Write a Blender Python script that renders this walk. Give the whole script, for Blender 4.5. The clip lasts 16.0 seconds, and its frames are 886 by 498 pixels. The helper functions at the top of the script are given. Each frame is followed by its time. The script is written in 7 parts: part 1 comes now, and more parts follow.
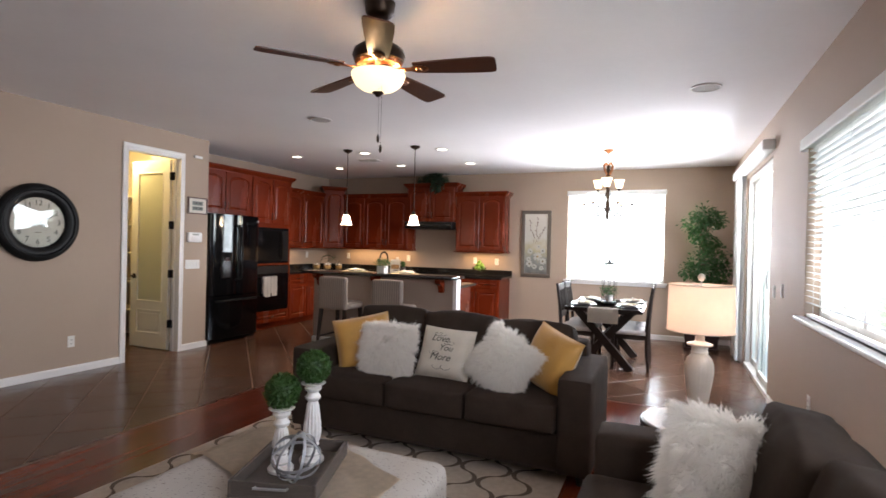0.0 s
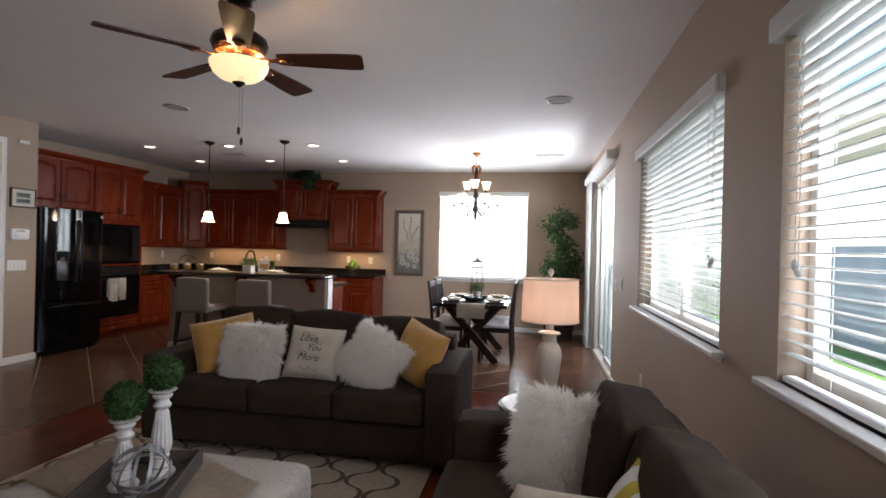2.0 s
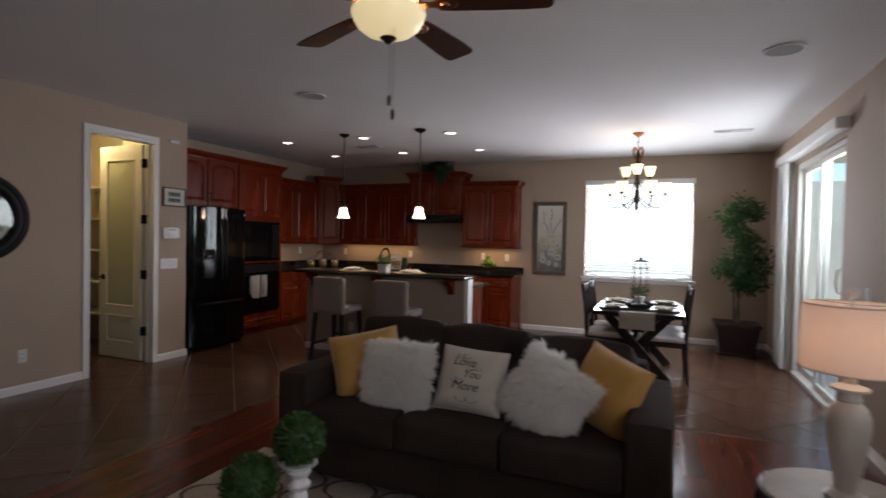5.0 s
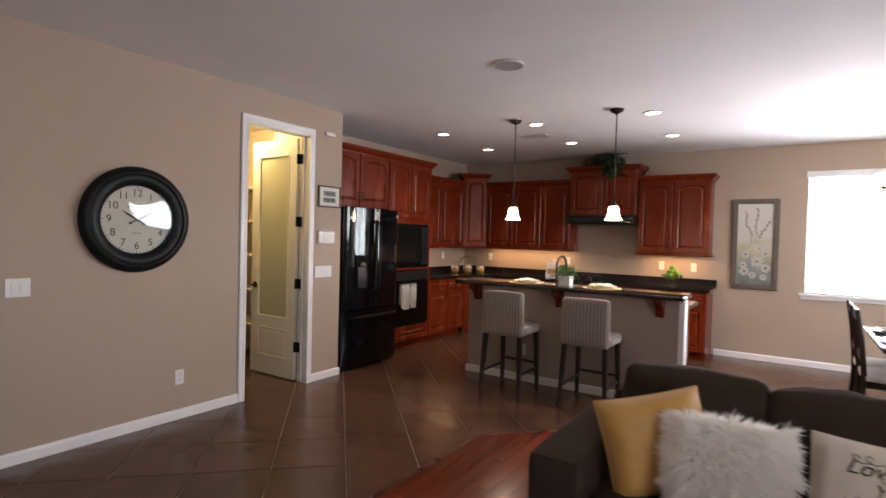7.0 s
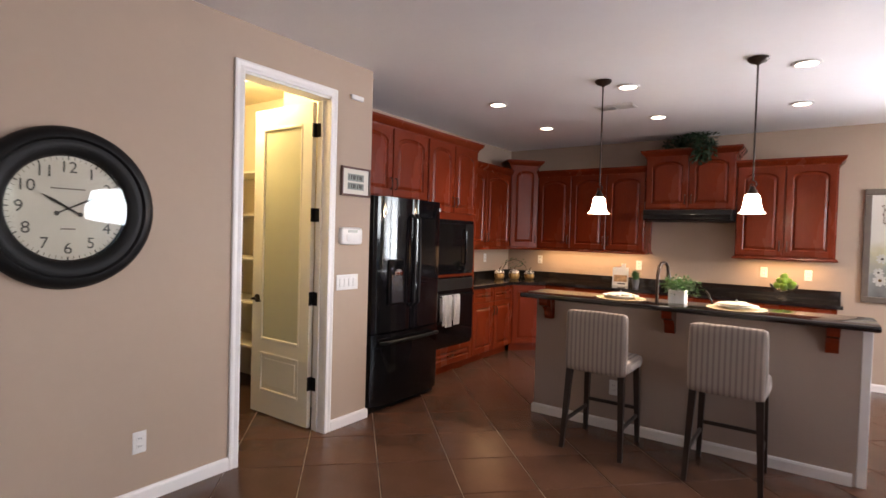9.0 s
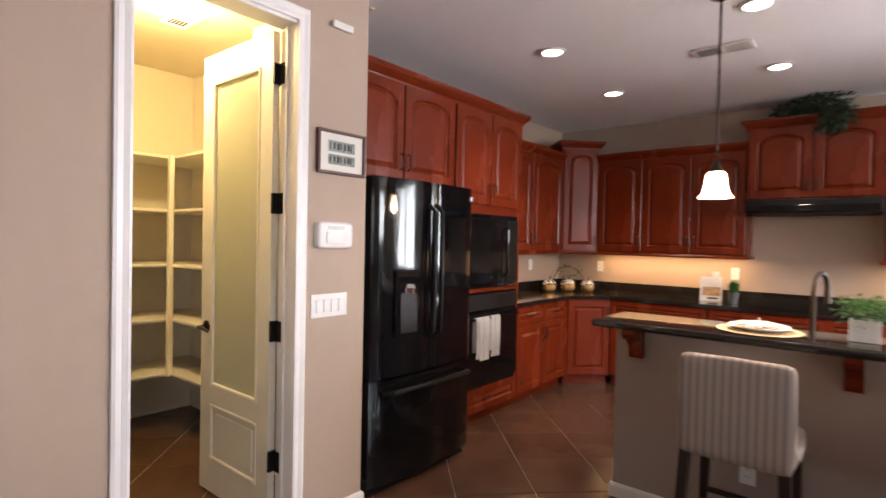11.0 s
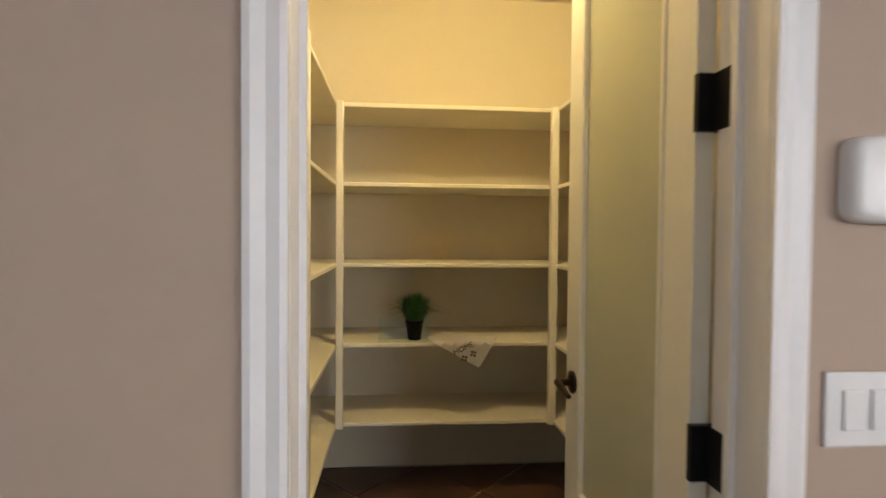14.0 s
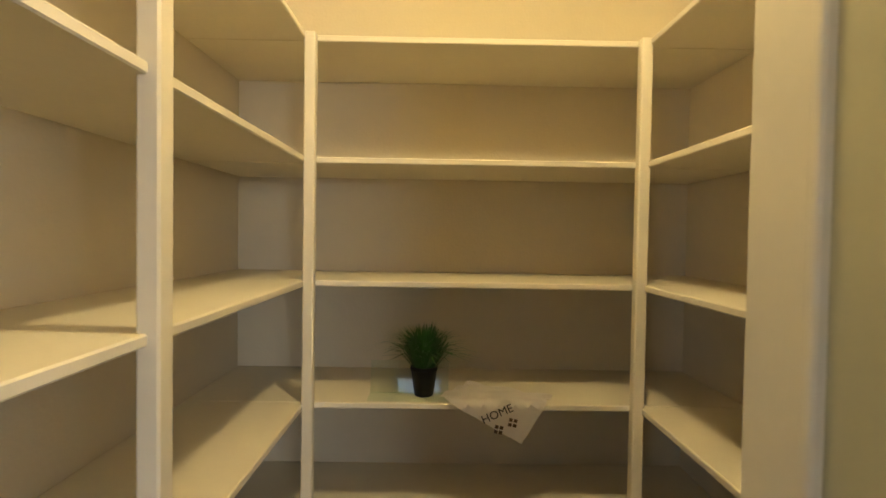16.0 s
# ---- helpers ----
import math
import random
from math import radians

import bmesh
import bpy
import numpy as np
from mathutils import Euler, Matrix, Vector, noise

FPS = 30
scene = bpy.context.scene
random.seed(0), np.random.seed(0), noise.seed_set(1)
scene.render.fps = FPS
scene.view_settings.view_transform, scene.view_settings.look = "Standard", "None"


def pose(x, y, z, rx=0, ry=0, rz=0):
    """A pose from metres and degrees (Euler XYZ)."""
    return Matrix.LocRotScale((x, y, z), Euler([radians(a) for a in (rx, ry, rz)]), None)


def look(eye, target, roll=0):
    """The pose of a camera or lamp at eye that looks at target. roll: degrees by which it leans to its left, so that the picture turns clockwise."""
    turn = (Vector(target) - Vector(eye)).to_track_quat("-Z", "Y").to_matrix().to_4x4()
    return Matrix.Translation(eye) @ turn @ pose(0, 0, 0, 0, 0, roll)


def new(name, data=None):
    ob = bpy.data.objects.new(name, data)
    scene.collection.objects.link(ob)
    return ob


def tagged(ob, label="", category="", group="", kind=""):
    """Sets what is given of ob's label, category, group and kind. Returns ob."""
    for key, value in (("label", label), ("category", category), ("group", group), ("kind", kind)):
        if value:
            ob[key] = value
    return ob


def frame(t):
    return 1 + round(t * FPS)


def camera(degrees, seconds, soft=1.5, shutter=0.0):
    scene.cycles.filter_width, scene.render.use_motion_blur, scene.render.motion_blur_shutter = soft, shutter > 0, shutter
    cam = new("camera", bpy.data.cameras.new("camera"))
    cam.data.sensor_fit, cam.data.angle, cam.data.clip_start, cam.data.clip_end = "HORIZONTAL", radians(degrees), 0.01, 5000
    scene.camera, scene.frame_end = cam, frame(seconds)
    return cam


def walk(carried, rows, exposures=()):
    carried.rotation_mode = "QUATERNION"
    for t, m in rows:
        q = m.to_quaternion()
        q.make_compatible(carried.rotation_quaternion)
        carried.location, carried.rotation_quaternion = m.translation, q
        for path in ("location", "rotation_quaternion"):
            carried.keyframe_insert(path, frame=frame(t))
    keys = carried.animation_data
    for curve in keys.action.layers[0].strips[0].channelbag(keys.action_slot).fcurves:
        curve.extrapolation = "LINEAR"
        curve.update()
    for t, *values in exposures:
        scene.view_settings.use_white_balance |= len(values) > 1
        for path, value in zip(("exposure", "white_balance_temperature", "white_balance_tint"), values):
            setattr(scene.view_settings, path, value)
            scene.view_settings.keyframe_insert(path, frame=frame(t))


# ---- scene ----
cam = camera(80.3, 16.0, shutter=0.5)
PATH = [
    (0, (5.661, -5.209, 1.415), (4.874, -3.371, 1.403), 1.4),
    (0.5, (5.687, -5.208, 1.411), (5.001, -3.329, 1.403), 1.5),
    (1, (5.701, -5.217, 1.407), (5.139, -3.297, 1.404), 1.5),
    (1.5, (5.684, -5.234, 1.416), (5.24, -3.284, 1.411), 1.5),
    (2, (5.72, -5.23, 1.406), (5.38, -3.259, 1.403), 1.4),
    (2.5, (5.696, -5.216, 1.412), (5.418, -3.235, 1.407), 1.5),
    (3, (5.713, -5.161, 1.419), (5.444, -3.179, 1.41), 1.5),
    (3.5, (5.683, -5.052, 1.428), (5.379, -3.076, 1.412), 1.2),
    (4, (5.56, -4.893, 1.435), (5.156, -2.934, 1.41), 1.3),
    (4.5, (5.451, -4.678, 1.441), (4.889, -2.759, 1.412), 1.5),
    (5, (5.21, -4.56, 1.452), (4.438, -2.716, 1.411), 1.2),
    (5.2, (5.099, -4.517, 1.455), (4.267, -2.699, 1.413), 1.3),
    (7.5, (3.659, -3.793, 1.483), (2.52, -2.15, 1.434), 1.5),
    (8, (3.362, -3.585, 1.48), (2.212, -1.949, 1.428), 1.6),
    (10.5, (2.302, -2.164, 1.447), (1.119, -0.552, 1.411), 1.2),
    (11, (2.102, -1.894, 1.436), (0.831, -0.351, 1.4), 1.2),
    (11.5, (1.901, -1.627, 1.431), (0.451, -0.251, 1.397), 1.1),
    (12, (1.669, -1.42, 1.428), (0.072, -0.217, 1.388), 1.0),
    (12.5, (1.462, -1.22, 1.425), (-0.308, -0.29, 1.373), 0.6),
    (13, (1.241, -1.1, 1.405), (-0.678, -0.538, 1.35), 0.4),
    (13.5, (0.994, -1.035, 1.384), (-0.983, -0.734, 1.331), 0.4),
    (14, (0.745, -0.99, 1.358), (-1.247, -0.821, 1.305), 0.5),
    (14.5, (0.457, -0.94, 1.348), (-1.542, -0.877, 1.291), 0.6),
    (15, (0.213, -0.919, 1.351), (-1.786, -0.864, 1.296), 0.7),
    (15.5, (-0.009, -0.868, 1.351), (-2.008, -0.828, 1.299), 0.8),
    (16, (-0.164, -0.867, 1.367), (-2.164, -0.844, 1.315), 0.9),
]
from mathutils import bvhtree

EXPOSURES = [(t, e, 6550 if 6 < t < 12 else 6300, 14 if t < 6 else 19 if t < 12 else 13) for t, e in ((0.0, 2.15), (1.0, 1.79), (2.0, 1.34), (3.0, 1.06), (4.0, 0.96), (5.0, 0.7), (5.2, 0.82), (7.5, 2.18), (8.0, 2.26), (10.5, 2.7), (11.0, 2.7), (12.5, 2.65), (13.5, 2.2), (14.5, 1.95), (15.0, 1.95), (16.0, 2.0))]
walk(cam, [(t, look(eye, target, roll)) for t, eye, target, roll in PATH], EXPOSURES)

# world, sun and lamps
world = bpy.data.worlds.new("sky")
scene.world = world
world.use_nodes = True
sky = world.node_tree.nodes.new("ShaderNodeTexSky")
sky.sky_type, sky.sun_disc, sky.sun_elevation, sky.sun_rotation = "NISHITA", False, radians(66), radians(113)
world.node_tree.links.new(sky.outputs[0], world.node_tree.nodes["Background"].inputs[0])
world.node_tree.nodes["Background"].inputs[1].default_value = 0.15
sun_data = bpy.data.lights.new("sun", "SUN")
sun_data.energy, sun_data.angle, sun_data.color = 3.6, radians(0.5), (1, 0.95, 0.88)
new("sun", sun_data).matrix_world = look((14, -6, 34), (0, 0, 0))


def lamp(name, kind, place, watts, colour, size=0.05, target=None, size_y=None, spot=None):
    data = bpy.data.lights.new(name, kind)
    data.energy, data.color = watts, colour
    if kind == "AREA":
        data.shape, data.size, data.size_y = "RECTANGLE", size, size_y or size
    else:
        data.shadow_soft_size = size
    if spot:
        data.spot_size, data.spot_blend = radians(spot), 0.6
    new(name, data).matrix_world = look(place, target) if target else pose(*place)


XR_OPEN = 6.57 + 0.45
WARM, HOT = (1, 0.72, 0.42), (1, 0.62, 0.28)
# daylight standing in the openings
lamp("window_daylight", "AREA", (4.85, 4.13, 1.64), 75, (0.93, 0.94, 1), 1.5, (4.85, 0.5, 2.1), 1.4)
lamp("slider_daylight", "AREA", (6.95, 1.55, 1.9), 36, (0.92, 0.95, 1), 1.7, (3.9, 1.4, 1.5), 1.0)
# added lamps hidden below the two wide windows' sills, standing in for sunlit ground bounce
lamp("ground_bounce_fill", "AREA", (XR_OPEN, -1.675, 0.5), 18, (0.95, 0.96, 1), 1.85, (XR_OPEN - 2.4, -1.675, 2.9), 0.5)
lamp("ground_bounce_fill", "AREA", (XR_OPEN, -4.16, 0.5), 28, (0.95, 0.96, 1), 1.85, (XR_OPEN - 2.4, -4.16, 2.9), 0.5)
# added lamp, out of view in the second wide window's near end, brightening the sofa
lamp("window_daylight", "AREA", (6.65, -4.53, 1.6), 14, (0.95, 0.96, 1), 1.1, (3.6, -3.7, 1.1), 1.15)
# bulbs
lamp("pantry_bulb", "POINT", (-0.90, -0.68, 2.57), 10.5, (1, 0.79, 0.38), 0.07)
for a in (30, 150, 270):
    lamp("fan_bulb", "POINT", (4.173 + 0.115 * math.cos(radians(a)), -2.696 + 0.115 * math.sin(radians(a)), 2.352), 0.75, (1, 0.63, 0.32), 0.025)
for px in (1.453, 2.517):
    lamp("pendant_bulb", "POINT", (px, 1.108, 1.70), 7, (1, 0.80, 0.58), 0.03)
for lx, ly in ((0.353, 1.364), (0.305, 2.575), (1.574, 1.364), (1.53, 2.577), (2.786, 1.387), (2.739, 2.624)):
    lamp("downlight_bulb", "SPOT", (lx, ly, 2.715), 6.5, (1, 0.8, 0.6), 0.05, (lx, ly, 0), spot=100)
lamp("undercabinet_tube", "AREA", (0.45, 3.7, 1.325), 1.6, HOT, 1.4, (0.45, 3.75, 0), 0.05)
lamp("undercabinet_tube", "AREA", (-0.66, 2.6, 1.325), 1.0, HOT, 0.05, (-0.7, 2.6, 0), 1.0)
lamp("undercabinet_tube", "AREA", (2.6, 3.7, 1.295), 0.9, HOT, 0.7, (2.6, 3.75, 0), 0.05)
lamp("table_lamp_bulb", "POINT", (5.815, -2.36, 1.14), 0.5, (1, 0.78, 0.58), 0.04)
lamp("chandelier_bulb", "POINT", (4.91, 2.05, 2.40), 1.6, WARM, 0.10)


# materials
def mat(name, colour, rough=0.5, metal=0.0, vary=0.06, scale=6.0, bump=0.0, bump_scale=150.0, stretch=(1, 1, 1), spec=0.5, emit=None, emit_s=0.0, trans=0.0, pieces=0.0, sheen=0.0, coat=0.0, grain=0.0):
    m = bpy.data.materials.new(name)
    m.use_nodes = True
    n, l = m.node_tree.nodes, m.node_tree.links
    b = n["Principled BSDF"]
    b.inputs["Roughness"].default_value, b.inputs["Metallic"].default_value = rough, metal
    b.inputs["Specular IOR Level"].default_value = spec
    b.inputs["Transmission Weight"].default_value, b.inputs["Sheen Weight"].default_value, b.inputs["Coat Weight"].default_value = trans, sheen, coat
    b.inputs["Base Color"].default_value = (*colour, 1)
    if emit:
        b.inputs["Emission Color"].default_value, b.inputs["Emission Strength"].default_value = (*emit, 1), emit_s
    tc, mp = n.new("ShaderNodeTexCoord"), n.new("ShaderNodeMapping")
    mp.inputs["Scale"].default_value = stretch
    l.new(tc.outputs["Object"], mp.inputs["Vector"])
    if vary:
        big, fine = n.new("ShaderNodeTexNoise"), n.new("ShaderNodeTexNoise")
        big.inputs["Scale"].default_value, big.inputs["Detail"].default_value = scale, 5
        fine.inputs["Scale"].default_value, fine.inputs["Detail"].default_value = scale * 14, 3
        l.new(mp.outputs[0], big.inputs["Vector"]), l.new(mp.outputs[0], fine.inputs["Vector"])
        add = n.new("ShaderNodeMath")
        add.operation = "MULTIPLY_ADD"
        add.inputs[1].default_value = 0.35 + grain
        l.new(fine.outputs[0], add.inputs[0]), l.new(big.outputs[0], add.inputs[2])
        ramp = n.new("ShaderNodeMapRange")
        ramp.inputs["From Min"].default_value, ramp.inputs["From Max"].default_value = 0.4, 0.95 + grain
        ramp.inputs["To Min"].default_value, ramp.inputs["To Max"].default_value = 1 - vary, 1 + vary
        l.new(add.outputs[0], ramp.inputs["Value"])
        hsv = n.new("ShaderNodeHueSaturation")
        hsv.inputs["Color"].default_value = (*colour, 1)
        out = ramp.outputs[0]
        if pieces:
            info, pr, mul = n.new("ShaderNodeObjectInfo"), n.new("ShaderNodeMapRange"), n.new("ShaderNodeMath")
            pr.inputs["To Min"].default_value, pr.inputs["To Max"].default_value = 1 - pieces, 1 + pieces
            l.new(info.outputs["Random"], pr.inputs["Value"])
            mul.operation = "MULTIPLY"
            l.new(out, mul.inputs[0]), l.new(pr.outputs[0], mul.inputs[1])
            out = mul.outputs[0]
        l.new(out, hsv.inputs["Value"])
        l.new(hsv.outputs[0], b.inputs["Base Color"])
        rr = n.new("ShaderNodeMapRange")
        rr.inputs["From Min"].default_value, rr.inputs["From Max"].default_value = 0.3, 0.7
        rr.inputs["To Min"].default_value, rr.inputs["To Max"].default_value = max(rough - 0.05, 0.02), min(rough + 0.05, 1)
        l.new(big.outputs[0], rr.inputs["Value"]), l.new(rr.outputs[0], b.inputs["Roughness"])
    if bump:
        bn, bu = n.new("ShaderNodeTexNoise"), n.new("ShaderNodeBump")
        bn.inputs["Scale"].default_value, bn.inputs["Detail"].default_value = bump_scale, 3
        bu.inputs["Strength"].default_value, bu.inputs["Distance"].default_value = bump, 0.004
        l.new(mp.outputs[0], bn.inputs["Vector"]), l.new(bn.outputs[0], bu.inputs["Height"]), l.new(bu.outputs[0], b.inputs["Normal"])
    return m


def striped(name, a, c, period, axis=0, rough=0.9, duty=0.5):
    """Cloth woven in stripes along one axis."""
    m = mat(name, a, rough, 0, 0.08, 20, 0.4, 400)
    n, l = m.node_tree.nodes, m.node_tree.links
    tc, sep, w, mix = n.new("ShaderNodeTexCoord"), n.new("ShaderNodeSeparateXYZ"), n.new("ShaderNodeMath"), n.new("ShaderNodeMix")
    l.new(tc.outputs["Object"], sep.inputs[0])
    sc, g = n.new("ShaderNodeMath"), n.new("ShaderNodeMath")
    sc.operation, sc.inputs[1].default_value = "DIVIDE", period
    w.operation, g.operation, g.inputs[1].default_value = "FRACT", "GREATER_THAN", duty
    l.new(sep.outputs[axis], sc.inputs[0]), l.new(sc.outputs[0], w.inputs[0]), l.new(w.outputs[0], g.inputs[0])
    mix.data_type = "RGBA"
    mix.inputs["A"].default_value, mix.inputs["B"].default_value = (*a, 1), (*c, 1)
    l.new(g.outputs[0], mix.inputs["Factor"])
    l.new(mix.outputs["Result"], n["Principled BSDF"].inputs["Base Color"])
    return m


M_WALL = mat("tan_wall_paint", (0.41, 0.313, 0.240), 0.72, 0, 0.03, 1.5, 0.08, 90)
M_CEIL = mat("white_ceiling_paint", (0.86, 0.845, 0.85), 0.85, 0, 0.03, 1.2, 0.3, 70)
M_PANTRY = mat("pantry_wall_paint", (0.66, 0.58, 0.42), 0.75, 0, 0.03, 1.5, 0.2, 90)
M_GREY = mat("pantry_shelf_white", (0.74, 0.68, 0.54), 0.5, 0, 0.04, 3, 0.05, 60)
M_TRIM = mat("white_trim_paint", (0.78, 0.76, 0.74), 0.4, 0, 0.03, 4)
M_DOOR = mat("cream_door_paint", (0.74, 0.70, 0.58), 0.42, 0, 0.03, 4)
M_TILE = mat("brown_slate_tile", (0.095, 0.047, 0.029), 0.22, 0, 0.16, 3.5, 0.12, 90, pieces=0.12, spec=0.38)
M_GROUT = mat("pale_grout", (0.34, 0.26, 0.20), 0.9, 0, 0.1, 30)
M_WOOD = mat("red_brown_floor_wood", (0.13, 0.026, 0.011), 0.20, 0, 0.3, 2.0, 0.02, 60, stretch=(9, 0.6, 9), pieces=0.25, grain=0.3, spec=0.35)
M_WOODTRIM = mat("dark_floor_edging_wood", (0.07, 0.02, 0.01), 0.3, 0, 0.2, 6)
M_CHERRY = mat("cherry_cabinet_wood", (0.14, 0.0185, 0.0046), 0.25, 0, 0.22, 1.6, 0.03, 60, stretch=(3, 3, 0.8), grain=0.15, coat=0.03, spec=0.22)
M_GRANITE = mat("black_granite", (0.014, 0.012, 0.011), 0.09, 0, 0.9, 60, coat=0.2, grain=0.6)
M_BLACK = mat("gloss_black_appliance", (0.004, 0.004, 0.0045), 0.07, 0, 0.1, 3, spec=0.28)
M_BLACKM = mat("matt_black_plastic", (0.006, 0.006, 0.006), 0.45, 0, 0.1, 20, spec=0.2)
M_ISLAND = mat("island_tan_paint", (0.36, 0.283, 0.235), 0.75, 0, 0.04, 2, 0.25, 90)
M_SOFA = mat("charcoal_brown_upholstery", (0.041, 0.028, 0.021), 0.95, 0, 0.25, 9, 0.4, 420, spec=0.22)
M_BRONZE = mat("oil_rubbed_bronze", (0.035, 0.022, 0.015), 0.38, 0.8, 0.3, 20)
M_COPPER = mat("antique_copper", (0.30, 0.13, 0.06), 0.32, 0.9, 0.3, 25)
M_BLADE = mat("walnut_fan_blade", (0.07, 0.022, 0.011), 0.35, 0, 0.3, 2, 0.05, 60, stretch=(1, 6, 6), grain=0.3)
M_ESP = mat("espresso_wood", (0.018, 0.011, 0.008), 0.35, 0, 0.3, 3, 0.08, 60, stretch=(4, 4, 1))
M_FUR = mat("white_shag_fur", (0.93, 0.90, 0.86), 0.95, 0, 0.05, 30)
M_YELLOW = mat("mustard_satin", (0.52, 0.27, 0.05), 0.5, 0, 0.12, 8, 0.3, 300, sheen=0.4)
M_LINEN = mat("natural_linen", (0.62, 0.55, 0.46), 0.95, 0, 0.08, 12, 0.5, 500)
M_INK = mat("dark_print_ink", (0.05, 0.045, 0.04), 0.8, 0, 0.1, 30)
M_WHITEWOOD = mat("distressed_white_wood", (0.66, 0.63, 0.60), 0.6, 0, 0.22, 14, 0.3, 80)
M_LEAF = mat("boxwood_leaf", (0.035, 0.085, 0.016), 0.55, 0, 0.4, 30)
M_FICUS = mat("ficus_leaf", (0.02, 0.06, 0.018), 0.45, 0, 0.4, 12)
M_BARK = mat("grey_brown_bark", (0.10, 0.065, 0.04), 0.9, 0, 0.3, 20, 0.5, 60)
M_SHADE = mat("pleated_linen_lampshade", (0.80, 0.68, 0.60), 0.85, 0, 0.04, 30, 0.3, 300, emit=(1, 0.66, 0.50), emit_s=0.05)
M_CERAMIC = mat("cream_ceramic", (0.62, 0.54, 0.46), 0.35, 0, 0.08, 8)
M_GLOW = mat("lit_frosted_glass", (0.85, 0.75, 0.5), 0.4, 0, 0.03, 10, emit=(1, 0.80, 0.42), emit_s=0.38)
M_LED = mat("lit_lamp_lens", (0.9, 0.85, 0.7), 0.5, 0, 0, emit=(1, 0.88, 0.68), emit_s=2.2)
M_PGLOW = mat("lit_pendant_glass", (0.9, 0.85, 0.75), 0.4, 0, 0, emit=(1, 0.86, 0.62), emit_s=0.75)
M_PLASTIC = mat("white_plastic", (0.74, 0.73, 0.71), 0.35, 0, 0.02, 20)
M_GREYPL = mat("grey_speaker_mesh", (0.42, 0.41, 0.40), 0.8, 0, 0.1, 200, 0.5, 800)
M_CHROME = mat("polished_chrome", (0.75, 0.75, 0.75), 0.08, 1.0, 0)
M_BLIND = mat("white_blind_slat", (0.82, 0.82, 0.80), 0.5, 0, 0.02, 6)
M_ALU = mat("almond_aluminium_frame", (0.62, 0.60, 0.56), 0.4, 0.2, 0.04, 8)
M_STUCCO = mat("pale_stucco", (0.62, 0.58, 0.52), 0.9, 0, 0.08, 3, 0.5, 40)
M_CONC = mat("patio_concrete", (0.52, 0.50, 0.47), 0.9, 0, 0.1, 2, 0.3, 40)
M_GRASS = mat("lawn_grass", (0.13, 0.24, 0.06), 0.9, 0, 0.4, 3, 0.8, 60)
M_FENCE = mat("grey_blue_block_wall", (0.46, 0.48, 0.56), 0.9, 0, 0.12, 3, 0.4, 30)
M_RUG = mat("cream_rug_pile", (0.50, 0.42, 0.34), 1.0, 0, 0.12, 25, 0.8, 500)
M_RUGD = mat("taupe_rug_pile", (0.13, 0.095, 0.07), 1.0, 0, 0.12, 25, 0.8, 500)
M_TRAY = mat("weathered_grey_wood", (0.085, 0.066, 0.054), 0.7, 0, 0.4, 3, 0.3, 60, stretch=(1, 8, 8), grain=0.3)
M_STEEL = mat("galvanised_strap", (0.45, 0.45, 0.45), 0.4, 0.8, 0.2, 20)
M_POTBR = mat("dark_red_brown_planter", (0.022, 0.009, 0.007), 0.4, 0, 0.2, 8, spec=0.3)
M_CHINA = mat("white_china", (0.78, 0.76, 0.72), 0.2, 0, 0.02, 10)
M_MAT = mat("straw_placemat", (0.50, 0.38, 0.22), 0.85, 0, 0.2, 60, 0.5, 200)
M_NAPKIN = mat("cream_napkin", (0.66, 0.60, 0.48), 0.95, 0, 0.06, 20, 0.4, 400)
M_APPLE = mat("green_apple_skin", (0.26, 0.40, 0.04), 0.3, 0, 0.2, 10)
M_GOLD = mat("dull_gold_glaze", (0.42, 0.26, 0.10), 0.28, 0.7, 0.2, 12)
M_PAPER = mat("ivory_paper", (0.68, 0.65, 0.58), 0.8, 0, 0.04, 10)
M_CLOCKF = mat("aged_clock_face", (0.52, 0.46, 0.38), 0.6, 0, 0.08, 5)
M_PICF = mat("taupe_picture_frame", (0.12, 0.095, 0.075), 0.45, 0, 0.2, 10)
M_SEATW = mat("off_white_seat_cloth", (0.62, 0.58, 0.56), 0.9, 0, 0.05, 14, 0.3, 300)
M_BLANKET = mat("cream_fringed_throw", (0.60, 0.49, 0.37), 0.98, 0, 0.12, 30, 0.8, 300)
M_STOOL = striped("striped_stool_cloth", (0.30, 0.25, 0.215), (0.205, 0.165, 0.14), 0.031, 0, 0.9, 0.6)


def glass(name, colour=(1, 1, 1), rough=0.0):
    m = mat(name, colour, rough, 0, 0, trans=1.0)
    m.node_tree.nodes["Principled BSDF"].inputs["IOR"].default_value = 1.45
    return m


M_GLASS = glass("clear_glass", (0.93, 0.97, 0.95))
M_FROST = mat("frosted_door_glass", (0.46, 0.45, 0.31), 0.36, 0, 0, spec=0.5)


def thin_glass(name, tint):
    m = bpy.data.materials.new(name)
    m.use_nodes = True
    n, l = m.node_tree.nodes, m.node_tree.links
    n.remove(n["Principled BSDF"])
    t, g, mix = n.new("ShaderNodeBsdfTransparent"), n.new("ShaderNodeBsdfGlossy"), n.new("ShaderNodeMixShader")
    t.inputs[0].default_value = (*tint, 1)
    g.inputs["Roughness"].default_value = 0.02
    mix.inputs[0].default_value = 0.05
    l.new(t.outputs[0], mix.inputs[1]), l.new(g.outputs[0], mix.inputs[2]), l.new(mix.outputs[0], n["Material Output"].inputs[0])
    return m


